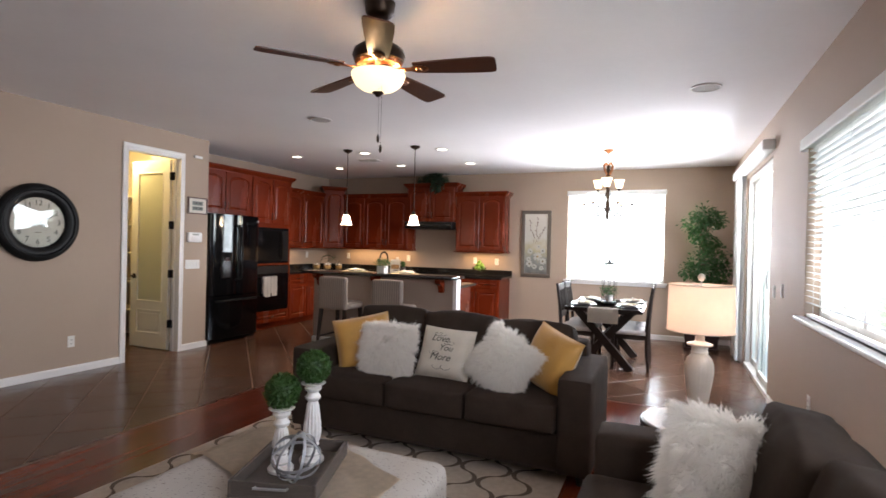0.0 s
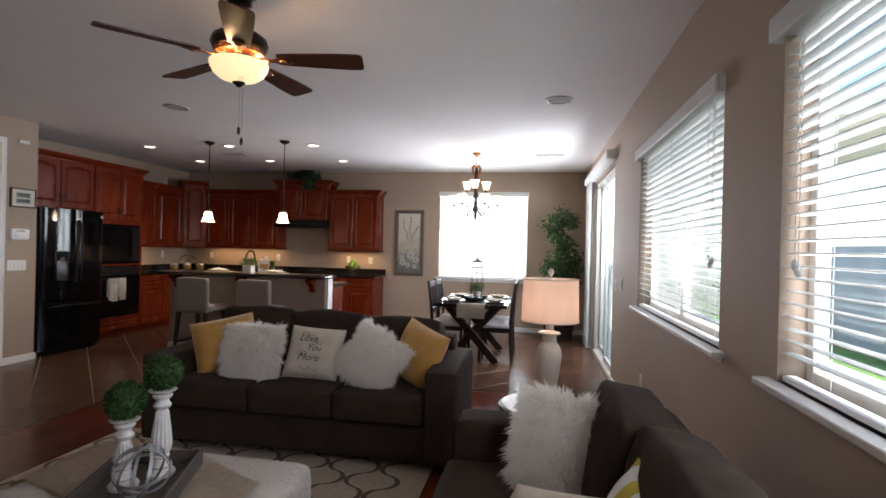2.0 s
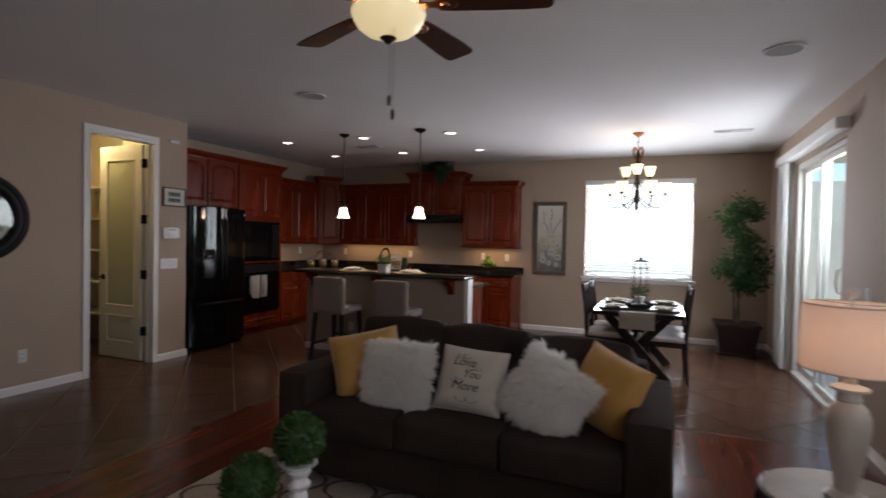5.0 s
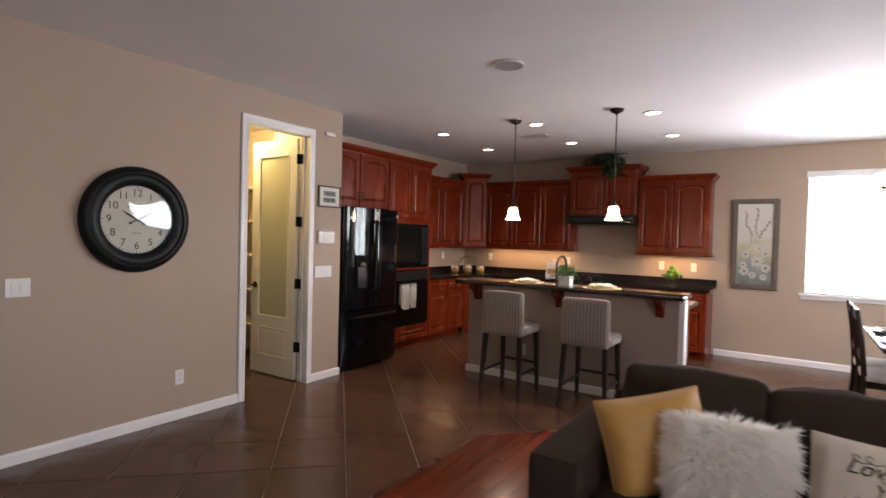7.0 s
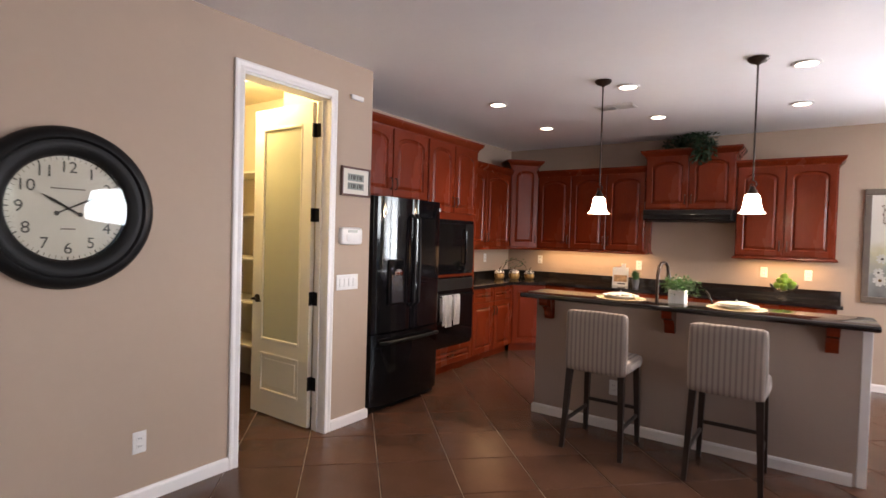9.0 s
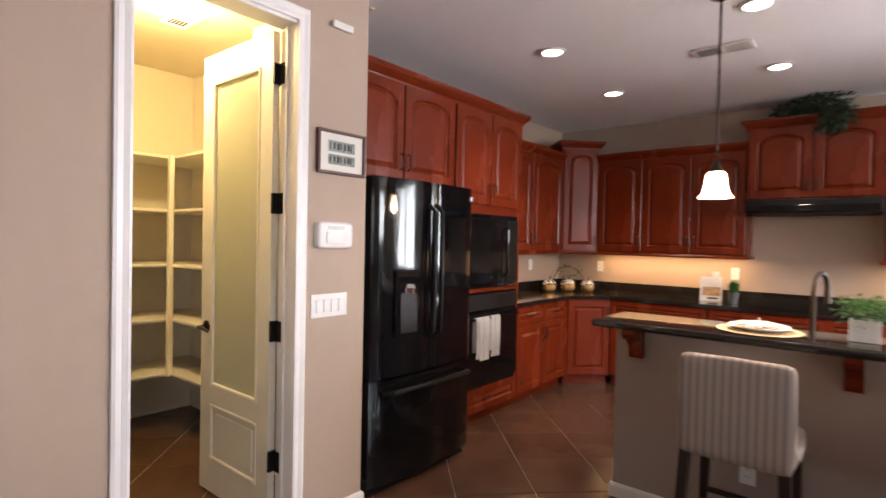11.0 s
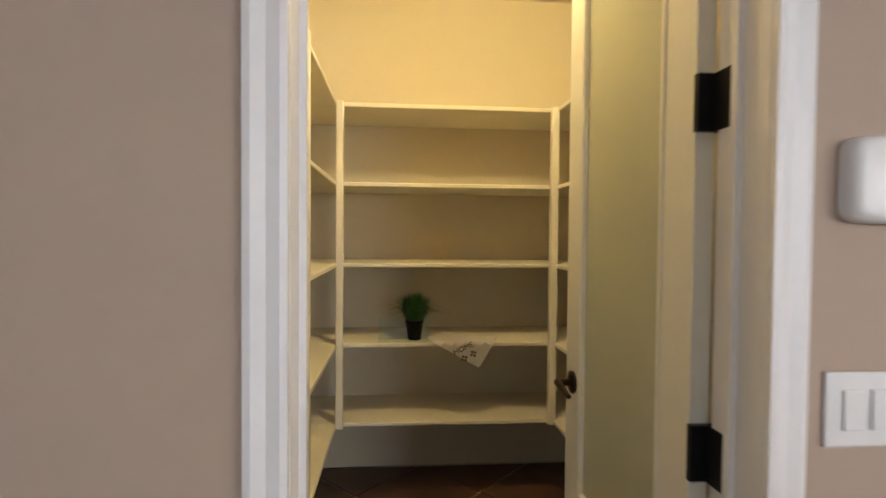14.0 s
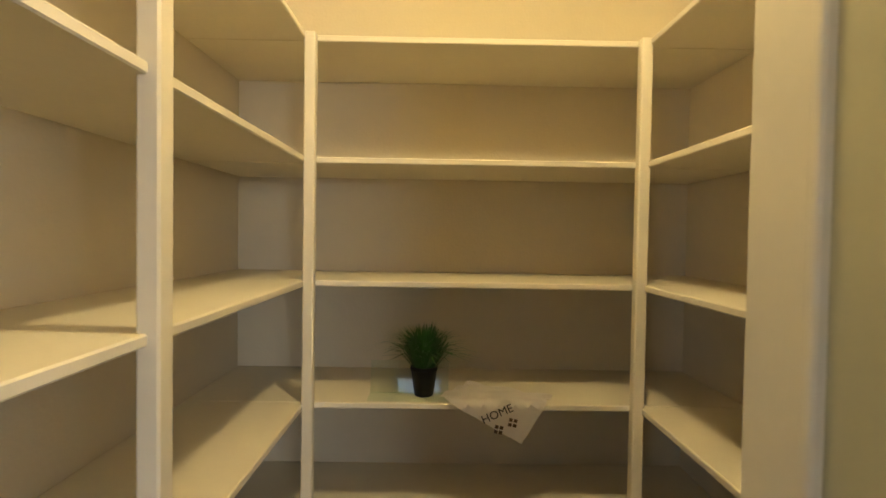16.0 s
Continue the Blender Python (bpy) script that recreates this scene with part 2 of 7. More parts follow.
def soften(m, share, colour):
    """Lets some light through a thin cloth, hair, leaf or slat."""
    n, l = m.node_tree.nodes, m.node_tree.links
    tr, mix = n.new("ShaderNodeBsdfTranslucent"), n.new("ShaderNodeMixShader")
    tr.inputs[0].default_value = (*colour, 1)
    mix.inputs[0].default_value = share
    l.new(n["Principled BSDF"].outputs[0], mix.inputs[1]), l.new(tr.outputs[0], mix.inputs[2]), l.new(mix.outputs[0], n["Material Output"].inputs[0])


soften(M_FUR, 0.5, (0.96, 0.93, 0.88))
soften(M_BLIND, 0.22, (0.92, 0.92, 0.92))
soften(M_FICUS, 0.25, (0.08, 0.2, 0.03))
soften(M_LEAF, 0.2, (0.08, 0.2, 0.03))
soften(M_PGLOW, 0.6, (0.95, 0.9, 0.8))
soften(M_SHADE, 0.3, (0.92, 0.76, 0.66))
M_PANE = thin_glass("window_pane", (0.93, 0.98, 0.96))


# building helpers
def thing(name, label, category, place=(0, 0, 0), turn=0.0, group="", kind=""):
    ob = new(name)
    ob.matrix_world = pose(*place, 0, 0, turn)
    return tagged(ob, label, category, group, kind)


def part(name, bm, material, parent=None, label="", smooth=False):
    me = bpy.data.meshes.new(name)
    bmesh.ops.recalc_face_normals(bm, faces=bm.faces[:])
    bm.to_mesh(me)
    bm.free()
    if smooth:
        for p in me.polygons:
            p.use_smooth = True
        me.set_sharp_from_angle(angle=radians(40))
    me.materials.append(material)
    ob = new(name, me)
    if parent:
        ob.parent = parent
    return tagged(ob, label)


def solo(name, bm, material, label, category, group="", kind="", smooth=False, at=None):
    ob = tagged(part(name, bm, material, None, label, smooth), label, category, group, kind)
    if at is not None:
        ob.matrix_world = at
    return ob


def setting(name, bm, material, label="", smooth=False):
    return solo(name, bm, material, label or name.replace("_", " "), name.split("_")[0], "", "structure", smooth)


def box(*spans, bevel=0.0, seg=2, bm=None, m=None):
    """A box over x0, x1, y0, y1, z0, z1, added to bm."""
    x0, x1, y0, y1, z0, z1 = spans
    t = bmesh.new()
    bmesh.ops.create_cube(t, size=1)
    for v in t.verts:
        v.co = Vector((x0 + (v.co.x + 0.5) * (x1 - x0), y0 + (v.co.y + 0.5) * (y1 - y0), z0 + (v.co.z + 0.5) * (z1 - z0)))
    if bevel:
        bmesh.ops.bevel(t, geom=t.edges[:], offset=bevel, segments=seg, profile=0.5, affect="EDGES")
    return join(bm, t, m)


def join(bm, t, m=None):
    if m is not None:
        bmesh.ops.transform(t, matrix=m, verts=t.verts)
    if bm is None:
        return t
    me = bpy.data.meshes.new("tmp")
    t.to_mesh(me)
    t.free()
    bm.from_mesh(me)
    bpy.data.meshes.remove(me)
    return bm


def lathe(profile, seg=28, bm=None, m=None, cap=True, flute=0.0, flutes=0):
    t = bmesh.new()
    rings = []
    for r, z in profile:
        ring = []
        for i in range(seg):
            a = 2 * math.pi * i / seg
            k = r * (1 + flute * math.cos(a * flutes)) if flutes else r
            ring.append(t.verts.new((k * math.cos(a), k * math.sin(a), z)))
        rings.append(ring)
    for a, b in zip(rings, rings[1:]):
        for i in range(seg):
            t.faces.new((a[i], a[(i + 1) % seg], b[(i + 1) % seg], b[i]))
    if cap:
        t.faces.new(rings[0][::-1]), t.faces.new(rings[-1])
    return join(bm, t, m)


def tube(points, r, seg=8, bm=None, m=None, closed=False):
    """A round rod along a line of points; r may be a list."""
    t = bmesh.new()
    pts = [Vector(p) for p in points]
    rs = r if isinstance(r, (list, tuple)) else [r] * len(pts)
    rings, up, num = [], None, len(pts)
    for i, p in enumerate(pts):
        a = pts[(i - 1) % num] if closed or i else p
        b = pts[(i + 1) % num] if closed or i < num - 1 else p
        d = (b - a).normalized()
        if up is None:
            up = d.orthogonal().normalized()
        up = (up - d * up.dot(d)).normalized()
        side = d.cross(up)
        rings.append([t.verts.new(p + rs[i] * (math.cos(2 * math.pi * k / seg) * up + math.sin(2 * math.pi * k / seg) * side)) for k in range(seg)])
    for a, b in zip(rings, rings[1:] + ([rings[0]] if closed else [])):
        for k in range(seg):
            t.faces.new((a[k], a[(k + 1) % seg], b[(k + 1) % seg], b[k]))
    if not closed:
        t.faces.new(rings[0][::-1]), t.faces.new(rings[-1])
    return join(bm, t, m)


def sweep(profile, path, bm=None, closed=False):
    """A moulding: a profile of (out, up) carried along a level path of (x, y, z), out being to the path's right."""
    t = bmesh.new()
    pts = [Vector(p) for p in path]
    rings = []
    for i, p in enumerate(pts):
        d0 = (p - pts[i - 1]).normalized() if i or closed else None
        d1 = (pts[(i + 1) % len(pts)] - p).normalized() if i < len(pts) - 1 or closed else None
        d0, d1 = d0 or d1, d1 or d0
        n0, n1 = Vector((d0.y, -d0.x, 0)), Vector((d1.y, -d1.x, 0))
        n = (n0 + n1).normalized()
        n = n / max(n.dot(n0), 0.3)
        rings.append([t.verts.new(p + n * o + Vector((0, 0, u))) for o, u in profile])
    for a, b in zip(rings, rings[1:] + ([rings[0]] if closed else [])):
        for k in range(len(profile)):
            t.faces.new((a[k], a[(k + 1) % len(profile)], b[(k + 1) % len(profile)], b[k]))
    if not closed:
        t.faces.new(rings[0][::-1]), t.faces.new(rings[-1])
    return join(bm, t)


def soft_box(x0, x1, y0, y1, z0, z1, puff=0.03, e=0.16, n=10, bm=None, m=None, sag=0.0, wrinkle=0.004, seed=0):
    """An upholstered block: rounded, puffed in the middle of its faces, a little uneven."""
    t = bmesh.new()
    bmesh.ops.create_cube(t, size=2)
    bmesh.ops.subdivide_edges(t, edges=t.edges[:], cuts=n, use_grid_fill=True)
    hx, hy, hz = (x1 - x0) / 2, (y1 - y0) / 2, (z1 - z0) / 2
    rad = e * 2 * min(hx, hy, hz)
    for v in t.verts:
        u = v.co.copy()
        p = Vector((u.x * hx, u.y * hy, u.z * hz))
        q = Vector([max(-h + rad, min(h - rad, c)) for c, h in zip(p, (hx, hy, hz))])
        d = p - q
        if d.length > 1e-6:
            p = q + d.normalized() * rad
        k = [1 - c * c for c in u]
        g = Vector((u.x * k[1] * k[2], u.y * k[0] * k[2], u.z * k[0] * k[1]))
        p += g * puff
        if sag:
            p.z -= sag * k[0] * k[1]
        p += Vector(noise.noise_vector(p * 9 + Vector((seed * 3.1, seed, 0)))) * wrinkle
        v.co = p + Vector(((x0 + x1) / 2, (y0 + y1) / 2, (z0 + z1) / 2))
    return join(bm, t, m)


def pillow(w, h, d, n=14, seed=0, pinch=0.12):
    """A square scatter cushion, flat in its own xz plane, thick along y."""
    t = bmesh.new()
    bmesh.ops.create_cube(t, size=2)
    bmesh.ops.subdivide_edges(t, edges=t.edges[:], cuts=n, use_grid_fill=True)
    for v in t.verts:
        u, w2 = v.co.x, v.co.z
        edge = max(0, (1 - u ** 4) * (1 - w2 ** 4)) ** 0.55
        cx = 1 - pinch * (1 - w2 * w2) * 0.35
        cz = 1 - pinch * (1 - u * u) * 0.35
        s = noise.noise(Vector((u * 2.2, w2 * 2.2, seed * 1.7)))
        v.co = Vector((u * w / 2 * cx, v.co.y * (d / 2 * edge * (1 + 0.18 * s) + 0.004), w2 * h / 2 * cz))
    return t


def wall_with_holes(axis, at, thick, a0, a1, z0, z1, holes):
    """A wall whose face stands at 'at' on one axis and runs over a0..a1 on the other; holes are (a0, a1, z0, z1)."""
    bm = bmesh.new()
    cuts_a = sorted({a0, a1, *[h[0] for h in holes], *[h[1] for h in holes]})
    cuts_z = sorted({z0, z1, *[h[2] for h in holes], *[h[3] for h in holes]})

    def solid(i, k):
        if not (0 <= i < len(cuts_a) - 1 and 0 <= k < len(cuts_z) - 1):
            return False
        ca, cz = (cuts_a[i] + cuts_a[i + 1]) / 2, (cuts_z[k] + cuts_z[k + 1]) / 2
        return not any(h[0] < ca < h[1] and h[2] < cz < h[3] for h in holes)

    def put(a, t, z):
        return bm.verts.new((at + t, a, z) if axis == "x" else (a, at + t, z))
    for i in range(len(cuts_a) - 1):
        for k in range(len(cuts_z) - 1):
            if not solid(i, k):
                continue
            p, q, r, s = cuts_a[i], cuts_a[i + 1], cuts_z[k], cuts_z[k + 1]
            for t in (0, thick):
                bm.faces.new([put(p, t, r), put(q, t, r), put(q, t, s), put(p, t, s)])
            for di, dk, c, e in ((-1, 0, (p, r), (p, s)), (1, 0, (q, r), (q, s)), (0, -1, (p, r), (q, r)), (0, 1, (p, s), (q, s))):
                if not solid(i + di, k + dk):
                    bm.faces.new([put(c[0], 0, c[1]), put(e[0], 0, e[1]), put(e[0], thick, e[1]), put(c[0], thick, c[1])])
    bmesh.ops.remove_doubles(bm, verts=bm.verts, dist=1e-5)
    return bm


# ---------- the shell ----------
H, XR, YB, YN = 2.74, 6.57, 3.88, -6.6
XK = -0.84
setting("wall_pantry", wall_with_holes("x", 0, -0.12, YN, 0, 0, H, [(-1.157, -0.423, 0, 2.442)]), M_WALL, "tan painted wall with the pantry doorway")
setting("wall_return", box(XK - 0.12, -0.12, -0.10, 0, 0, H), M_WALL, "tan painted return wall beside the fridge")
setting("wall_kitchen", box(XK - 0.12, XK, 0, YB, 0, H), M_WALL, "tan painted kitchen wall behind the cabinets")
DW = (4.08, 5.61, 0.90, 2.38)
setting("wall_far", wall_with_holes("y", YB, 0.15, XK - 0.12, XR + 0.15, 0, H, [DW]), M_WALL, "tan painted wall with the dining window")
W1, W2, SL = (-2.63, -0.72, 0.97, 2.22), (-5.1, -3.22, 0.97, 2.22), (0.68, 2.44, 0.0, 2.36)
setting("wall_window", wall_with_holes("x", XR, 0.15, YN, YB, 0, H, [W1, W2, SL]), M_WALL, "tan painted wall with two windows and a glass slider")
setting("wall_behind", box(-0.12, XR + 0.15, YN - 0.12, YN, 0, H), M_WALL, "plain tan painted wall closing the living room")
setting("ceiling", box(-2.5, XR + 0.15, YN - 0.12, YB + 0.15, H, H + 0.2), M_CEIL, "white textured drywall ceiling")
# the pantry's own walls
setting("wall_pantry_back", box(-2.44, -2.32, -1.80, 0.28, 0, H), M_PANTRY, "cream pantry back wall")
setting("wall_pantry_south", box(-2.32, -0.12, -1.80, -1.68, 0, H), M_PANTRY, "cream pantry side wall")
setting("wall_pantry_north", box(-2.32, XK - 0.12, 0.16, 0.28, 0, H), M_PANTRY, "cream pantry side wall behind the fridge")
setting("wall_pantry_lining", box(-0.125, -0.121, -1.68, -1.16, 0, H), M_PANTRY, "cream paint inside the pantry front wall")
setting("wall_pantry_lining", box(XK - 0.12, -0.121, -0.105, -0.101, 0, H), M_PANTRY, "cream paint on the pantry side wall")
setting("pantry_ceiling", box(-2.32, -0.13, -1.68, 0.16, H - 0.006, H - 0.002), M_PANTRY, "cream pantry ceiling")
setting("floor", box(-2.5, XR + 0.15, YN - 0.12, YB + 0.15, -0.2, -0.006), M_GROUT, "grout bed under the floor tiles")
# outdoors
setting("ground", box(-60, 90, -60, 90, -0.6, -0.21), M_GRASS, "green lawn behind the house")
setting("patio", box(XR + 0.15, 9.9, -16, 9.5, -0.21, -0.06), M_CONC, "sunlit pale concrete patio")
setting("fence_wall", box(11.4, 11.6, -40, 40, -0.21, 1.62), M_FENCE, "grey block wall round the yard")
# second wall is made up: pale and tall, so the dining window looks white
setting("fence_wall", box(-20, 11.4, 9.5, 9.7, -0.21, 2.9), M_STUCCO, "added pale stucco wall beyond the side yard")
setting("patio_roof", box(XR + 0.16, 9.6, -0.3, 4.4, 2.62, 2.8), M_STUCCO, "stucco patio cover")
# ---------- trim, doors, windows ----------
BASE = [(0, 0), (0.015, 0), (0.015, 0.062), (0.010, 0.074), (0, 0.078)]


def baseboard(path):
    setting("baseboard", sweep(BASE, [(x, y, 0) for x, y in path]), M_TRIM, "white painted baseboard")


baseboard([(0, YN), (0, -1.203)])
baseboard([(0, -0.377), (0, 0), (-0.11, 0)])
baseboard([(3.11, YB), (XR, YB), (XR, 2.52)])
baseboard([(XR, 0.6), (XR, YN), (0, YN)])


def casing(y0, y1, z1, x=0.0, w=0.062):
    prof = [(0, 0), (0.018, 0), (0.02, 0.01), (0.014, 0.03), (0.018, 0.05), (0.014, w), (0, w)]
    bm = bmesh.new()
    for side, y in ((-1, y0), (1, y1)):
        t = bmesh.new()
        lo = [t.verts.new((x + o, y + side * u, 0)) for o, u in prof]
        hi = [t.verts.new((x + o, y + side * u, z1 + u)) for o, u in prof]
        for k in range(len(prof)):
            t.faces.new((lo[k], lo[(k + 1) % len(prof)], hi[(k + 1) % len(prof)], hi[k]))
        t.faces.new(lo), t.faces.new(hi)
        join(bm, t)
    t = bmesh.new()
    lo = [t.verts.new((x + o, y0 - u, z1 + u)) for o, u in prof]
    hi = [t.verts.new((x + o, y1 + u, z1 + u)) for o, u in prof]
    for k in range(len(prof)):
        t.faces.new((lo[k], lo[(k + 1) % len(prof)], hi[(k + 1) % len(prof)], hi[k]))
    return join(bm, t)


door = thing("door_1", "open cream pantry door with a tall frosted glass pane", "door", (-0.13, -0.44, 0), 0, "", "structure")
trim = setting("trim_doorway", casing(-1.14, -0.44, 2.44), M_TRIM, "white moulded casing round the pantry doorway")
jamb = bmesh.new()
box(-0.124, 0.003, -1.157, -1.139, 0, 2.44, bm=jamb)
box(-0.124, 0.003, -0.441, -0.423, 0, 2.44, bm=jamb)
box(-0.124, 0.003, -1.139, -0.441, 2.425, 2.443, bm=jamb)
box(-0.075, -0.06, -1.139, -1.128, 0, 2.425, bm=jamb)
box(-0.075, -0.06, -0.452, -0.441, 0, 2.425, bm=jamb)
part("jamb", jamb, M_TRIM, trim)
# the leaf stands square to the wall inside the pantry; its own x runs from hinge to latch
L0, L1, DT = -0.015, -0.70, 0.036
leaf = bmesh.new()
YA, YC = -0.030, -0.030 + DT
for x0, x1, z0, z1 in ((-0.125, L0, 0.012, 2.42), (L1, L1 + 0.11, 0.012, 2.42), (L1 + 0.11, -0.125, 2.27, 2.42), (L1 + 0.11, -0.125, 0.012, 0.19), (L1 + 0.11, -0.125, 0.50, 0.60)):
    box(x0, x1, YA, YC, z0, z1, bm=leaf)
box(L1 + 0.11, -0.125, YA + 0.010, YC - 0.010, 0.19, 0.50, bm=leaf)
part("leaf", leaf, M_DOOR, door)
bead = bmesh.new()
for z0, z1 in ((0.19, 0.50), (0.60, 2.27)):
    for x0, x1, a, b in ((L1 + 0.105, L1 + 0.125, z0, z1), (-0.14, -0.12, z0, z1), (L1 + 0.125, -0.14, z1 - 0.02, z1 + 0.003), (L1 + 0.125, -0.14, z0 - 0.003, z0 + 0.02)):
        box(x0, x1, YA - 0.004, YC + 0.004, a, b, bevel=0.006, bm=bead)
box(L1 + 0.16, -0.17, YA + 0.004, YC - 0.004, 0.235, 0.455, bevel=0.006, bm=bead)
part("glazing_bead", bead, M_DOOR, door)
part("pane", box(L1 + 0.11, -0.125, YA + 0.012, YC - 0.012, 0.60, 2.27), M_FROST, door, "frosted glass pane")
for hz in (2.214, 1.593, 0.975, 0.341):
    hb = box(-0.0145, -0.001, -0.034, 0.004, hz - 0.05, hz + 0.05)
    box(0.001, 0.052, -0.005, -0.0012, hz - 0.05, hz + 0.05, bm=hb)
    lathe([(0.007, hz - 0.052), (0.007, hz + 0.052)], 10, hb, pose(-0.004, 0.006, 0))
    part("hinge", hb, M_BLACKM, door, "black steel hinge")
hb = lathe([(0.033, 0), (0.033, 0.008), (0.02, 0.014), (0.011, 0.016), (0.011, 0.05)], 20, None, pose(L1 + 0.065, YA, 0.925, 90, 0, 0))
tube([(L1 + 0.065, YA - 0.048, 0.925), (L1 + 0.10, YA - 0.052, 0.928), (L1 + 0.14, YA - 0.050, 0.920), (L1 + 0.165, YA - 0.046, 0.912)], [0.011, 0.010, 0.008, 0.007], 10, hb)
lathe([(0.033, 0), (0.033, 0.008), (0.012, 0.016), (0.011, 0.05)], 20, hb, pose(L1 + 0.065, YC, 0.925, -90, 0, 0))
part("lever_handle", hb, M_BRONZE, door, "dark bronze lever handle", True)


def slat_mesh(length, depth=0.05, axis="y", tilt=8.0):
    t = bmesh.new()
    pts = [(-0.5, 0), (-0.25, 0.0035), (0, 0.005), (0.25, 0.0035), (0.5, 0)]
    rows = []
    for s in (0, 1):
        rows.append([[t.verts.new((p * depth, s * length, z + o)) for p, z in pts] for o in (0, 0.0028)])
    for o in (0, 1):
        for k in range(4):
            t.faces.new((rows[0][o][k], rows[0][o][k + 1], rows[1][o][k + 1], rows[1][o][k]))
    for k in (0, 4):
        t.faces.new((rows[0][0][k], rows[0][1][k], rows[1][1][k], rows[1][0][k]))
    bmesh.ops.transform(t, matrix=pose(0, 0, 0, 0, tilt, 0), verts=t.verts)
    if axis == "x":
        bmesh.ops.transform(t, matrix=pose(length, 0, 0, 0, 0, 90), verts=t.verts)
    return t


def window_on_wall(name, holes, label, tilt):
    """A slider window in the wall x = XR, with inside blinds, a head valance and a sill board."""
    y0, y1, z0, z1 = holes
    w = thing(name, label, "window", (XR, y0, z0), 0, "", "structure")
    ln, ht = y1 - y0, z1 - z0
    fr = bmesh.new()
    for a in ((0.09, 0.14, 0.001, 0.045, 0.001, ht - 0.001), (0.09, 0.14, ln - 0.045, ln - 0.001, 0.001, ht - 0.001), (0.09, 0.14, 0.045, ln - 0.045, ht - 0.045, ht - 0.001), (0.09, 0.14, 0.045, ln - 0.045, 0.001, 0.05),
              (0.085, 0.13, ln / 2 - 0.03, ln / 2 + 0.03, 0.05, ht - 0.045)):
        box(*a, bevel=0.004, seg=1, bm=fr)
    part("window_frame", fr, M_ALU, w)
    for a, b in ((0.045, ln / 2 - 0.03), (ln / 2 + 0.03, ln - 0.045)):
        part("pane", box(0.108, 0.112, a, b, 0.05, ht - 0.045), M_PANE, w).visible_shadow = False
    sill = box(-0.055, 0.088, -0.075, ln + 0.075, -0.028, 0.0, bevel=0.006)
    box(-0.016, -0.001, -0.055, ln + 0.055, -0.052, -0.029, bevel=0.006, bm=sill)
    part("window_sill", sill, M_TRIM, w)
    val = box(-0.03, 0.055, 0.004, ln - 0.004, ht - 0.045, ht - 0.003, bevel=0.004)
    box(-0.05, -0.03, -0.02, ln + 0.02, ht - 0.065, ht + 0.022, bevel=0.009, bm=val)
    box(-0.03, -0.001, -0.02, -0.008, ht - 0.065, ht + 0.022, bm=val)
    box(-0.03, -0.001, ln + 0.008, ln + 0.02, ht - 0.065, ht + 0.022, bm=val)
    part("blind_valance", val, M_BLIND, w)
    me = None
    pitch = 0.043
    num = int((ht - 0.10) / pitch)
    for i in range(num):
        if me is None:
            ob = part("slat", slat_mesh(ln - 0.03, 0.05, "y", tilt), M_BLIND, w, "", True)
            me = ob.data
        else:
            ob = new("slat", me)
            ob.parent = w
        ob.location = (0.03 + 0.001 * math.sin(i * 2.3), 0.015, ht - 0.075 - i * pitch + 0.0012 * math.sin(i * 5.1))
        ob.rotation_euler = (0.0009 * math.sin(i * 3.7), radians(1.5) * math.sin(i * 1.9), 0)
    part("bottom_rail", box(0.008, 0.052, 0.015, ln - 0.015, 0.006, 0.026, bevel=0.004), M_BLIND, w)
    cords = bmesh.new()
    for f in (0.12, 0.5, 0.88):
        for dx in (0.004, 0.055):
            tube([(dx, ln * f, 0.02), (dx, ln * f, ht - 0.05)], 0.0012, 5, cords)
    part("ladder_cord", cords, M_BLIND, w)
    pull = bmesh.new()
    for k, zz in ((0.0, 0.42), (0.025, 0.40)):
        yy = 0.10 + k if name.endswith("1") else ln - 0.12 - k
        tube([(-0.006, yy, ht - 0.06), (-0.007, yy, zz)], 0.0016, 5, pull)
        lathe([(0.004, 0), (0.011, 0.008), (0.012, 0.022), (0.005, 0.036)], 10, pull, pose(-0.007, yy, zz - 0.03))
    part("pull_cord", pull, M_BLIND, w)


window_on_wall("window_1", W1, "wide slider window with white slatted blinds half open", 15)
window_on_wall("window_2", W2, "wide slider window with white slatted blinds open to the yard", 3)

# dining window
dw = thing("window_3", "dining window with white slatted blinds glaring with daylight", "window", (DW[0], YB, DW[2]), 0, "", "structure")
ln, ht = DW[1] - DW[0], DW[3] - DW[2]
fr = bmesh.new()
for a in ((0.001, 0.045, 0.09, 0.14, 0.001, ht - 0.001), (ln - 0.045, ln - 0.001, 0.09, 0.14, 0.001, ht - 0.001), (0.045, ln - 0.045, 0.09, 0.14, ht - 0.045, ht - 0.001), (0.045, ln - 0.045, 0.09, 0.14, 0.001, 0.05), (ln / 2 - 0.03, ln / 2 + 0.03, 0.088, 0.13, 0.05, ht - 0.045)):
    box(*a, bevel=0.004, seg=1, bm=fr)
part("window_frame", fr, M_ALU, dw)
for a, b in ((0.045, ln / 2 - 0.03), (ln / 2 + 0.03, ln - 0.045)):
    part("pane", box(a, b, 0.108, 0.112, 0.05, ht - 0.045), M_PANE, dw).visible_shadow = False
sill = box(-0.05, ln + 0.05, -0.05, 0.088, -0.028, 0, bevel=0.006)
box(-0.035, ln + 0.035, -0.02, -0.001, -0.07, -0.029, bevel=0.006, bm=sill)
part("window_sill", sill, M_TRIM, dw)
val = box(0.003, ln - 0.003, -0.01, 0.055, ht - 0.045, ht - 0.003)
box(-0.015, ln + 0.015, -0.03, -0.01, ht - 0.06, ht + 0.02, bevel=0.008, bm=val)
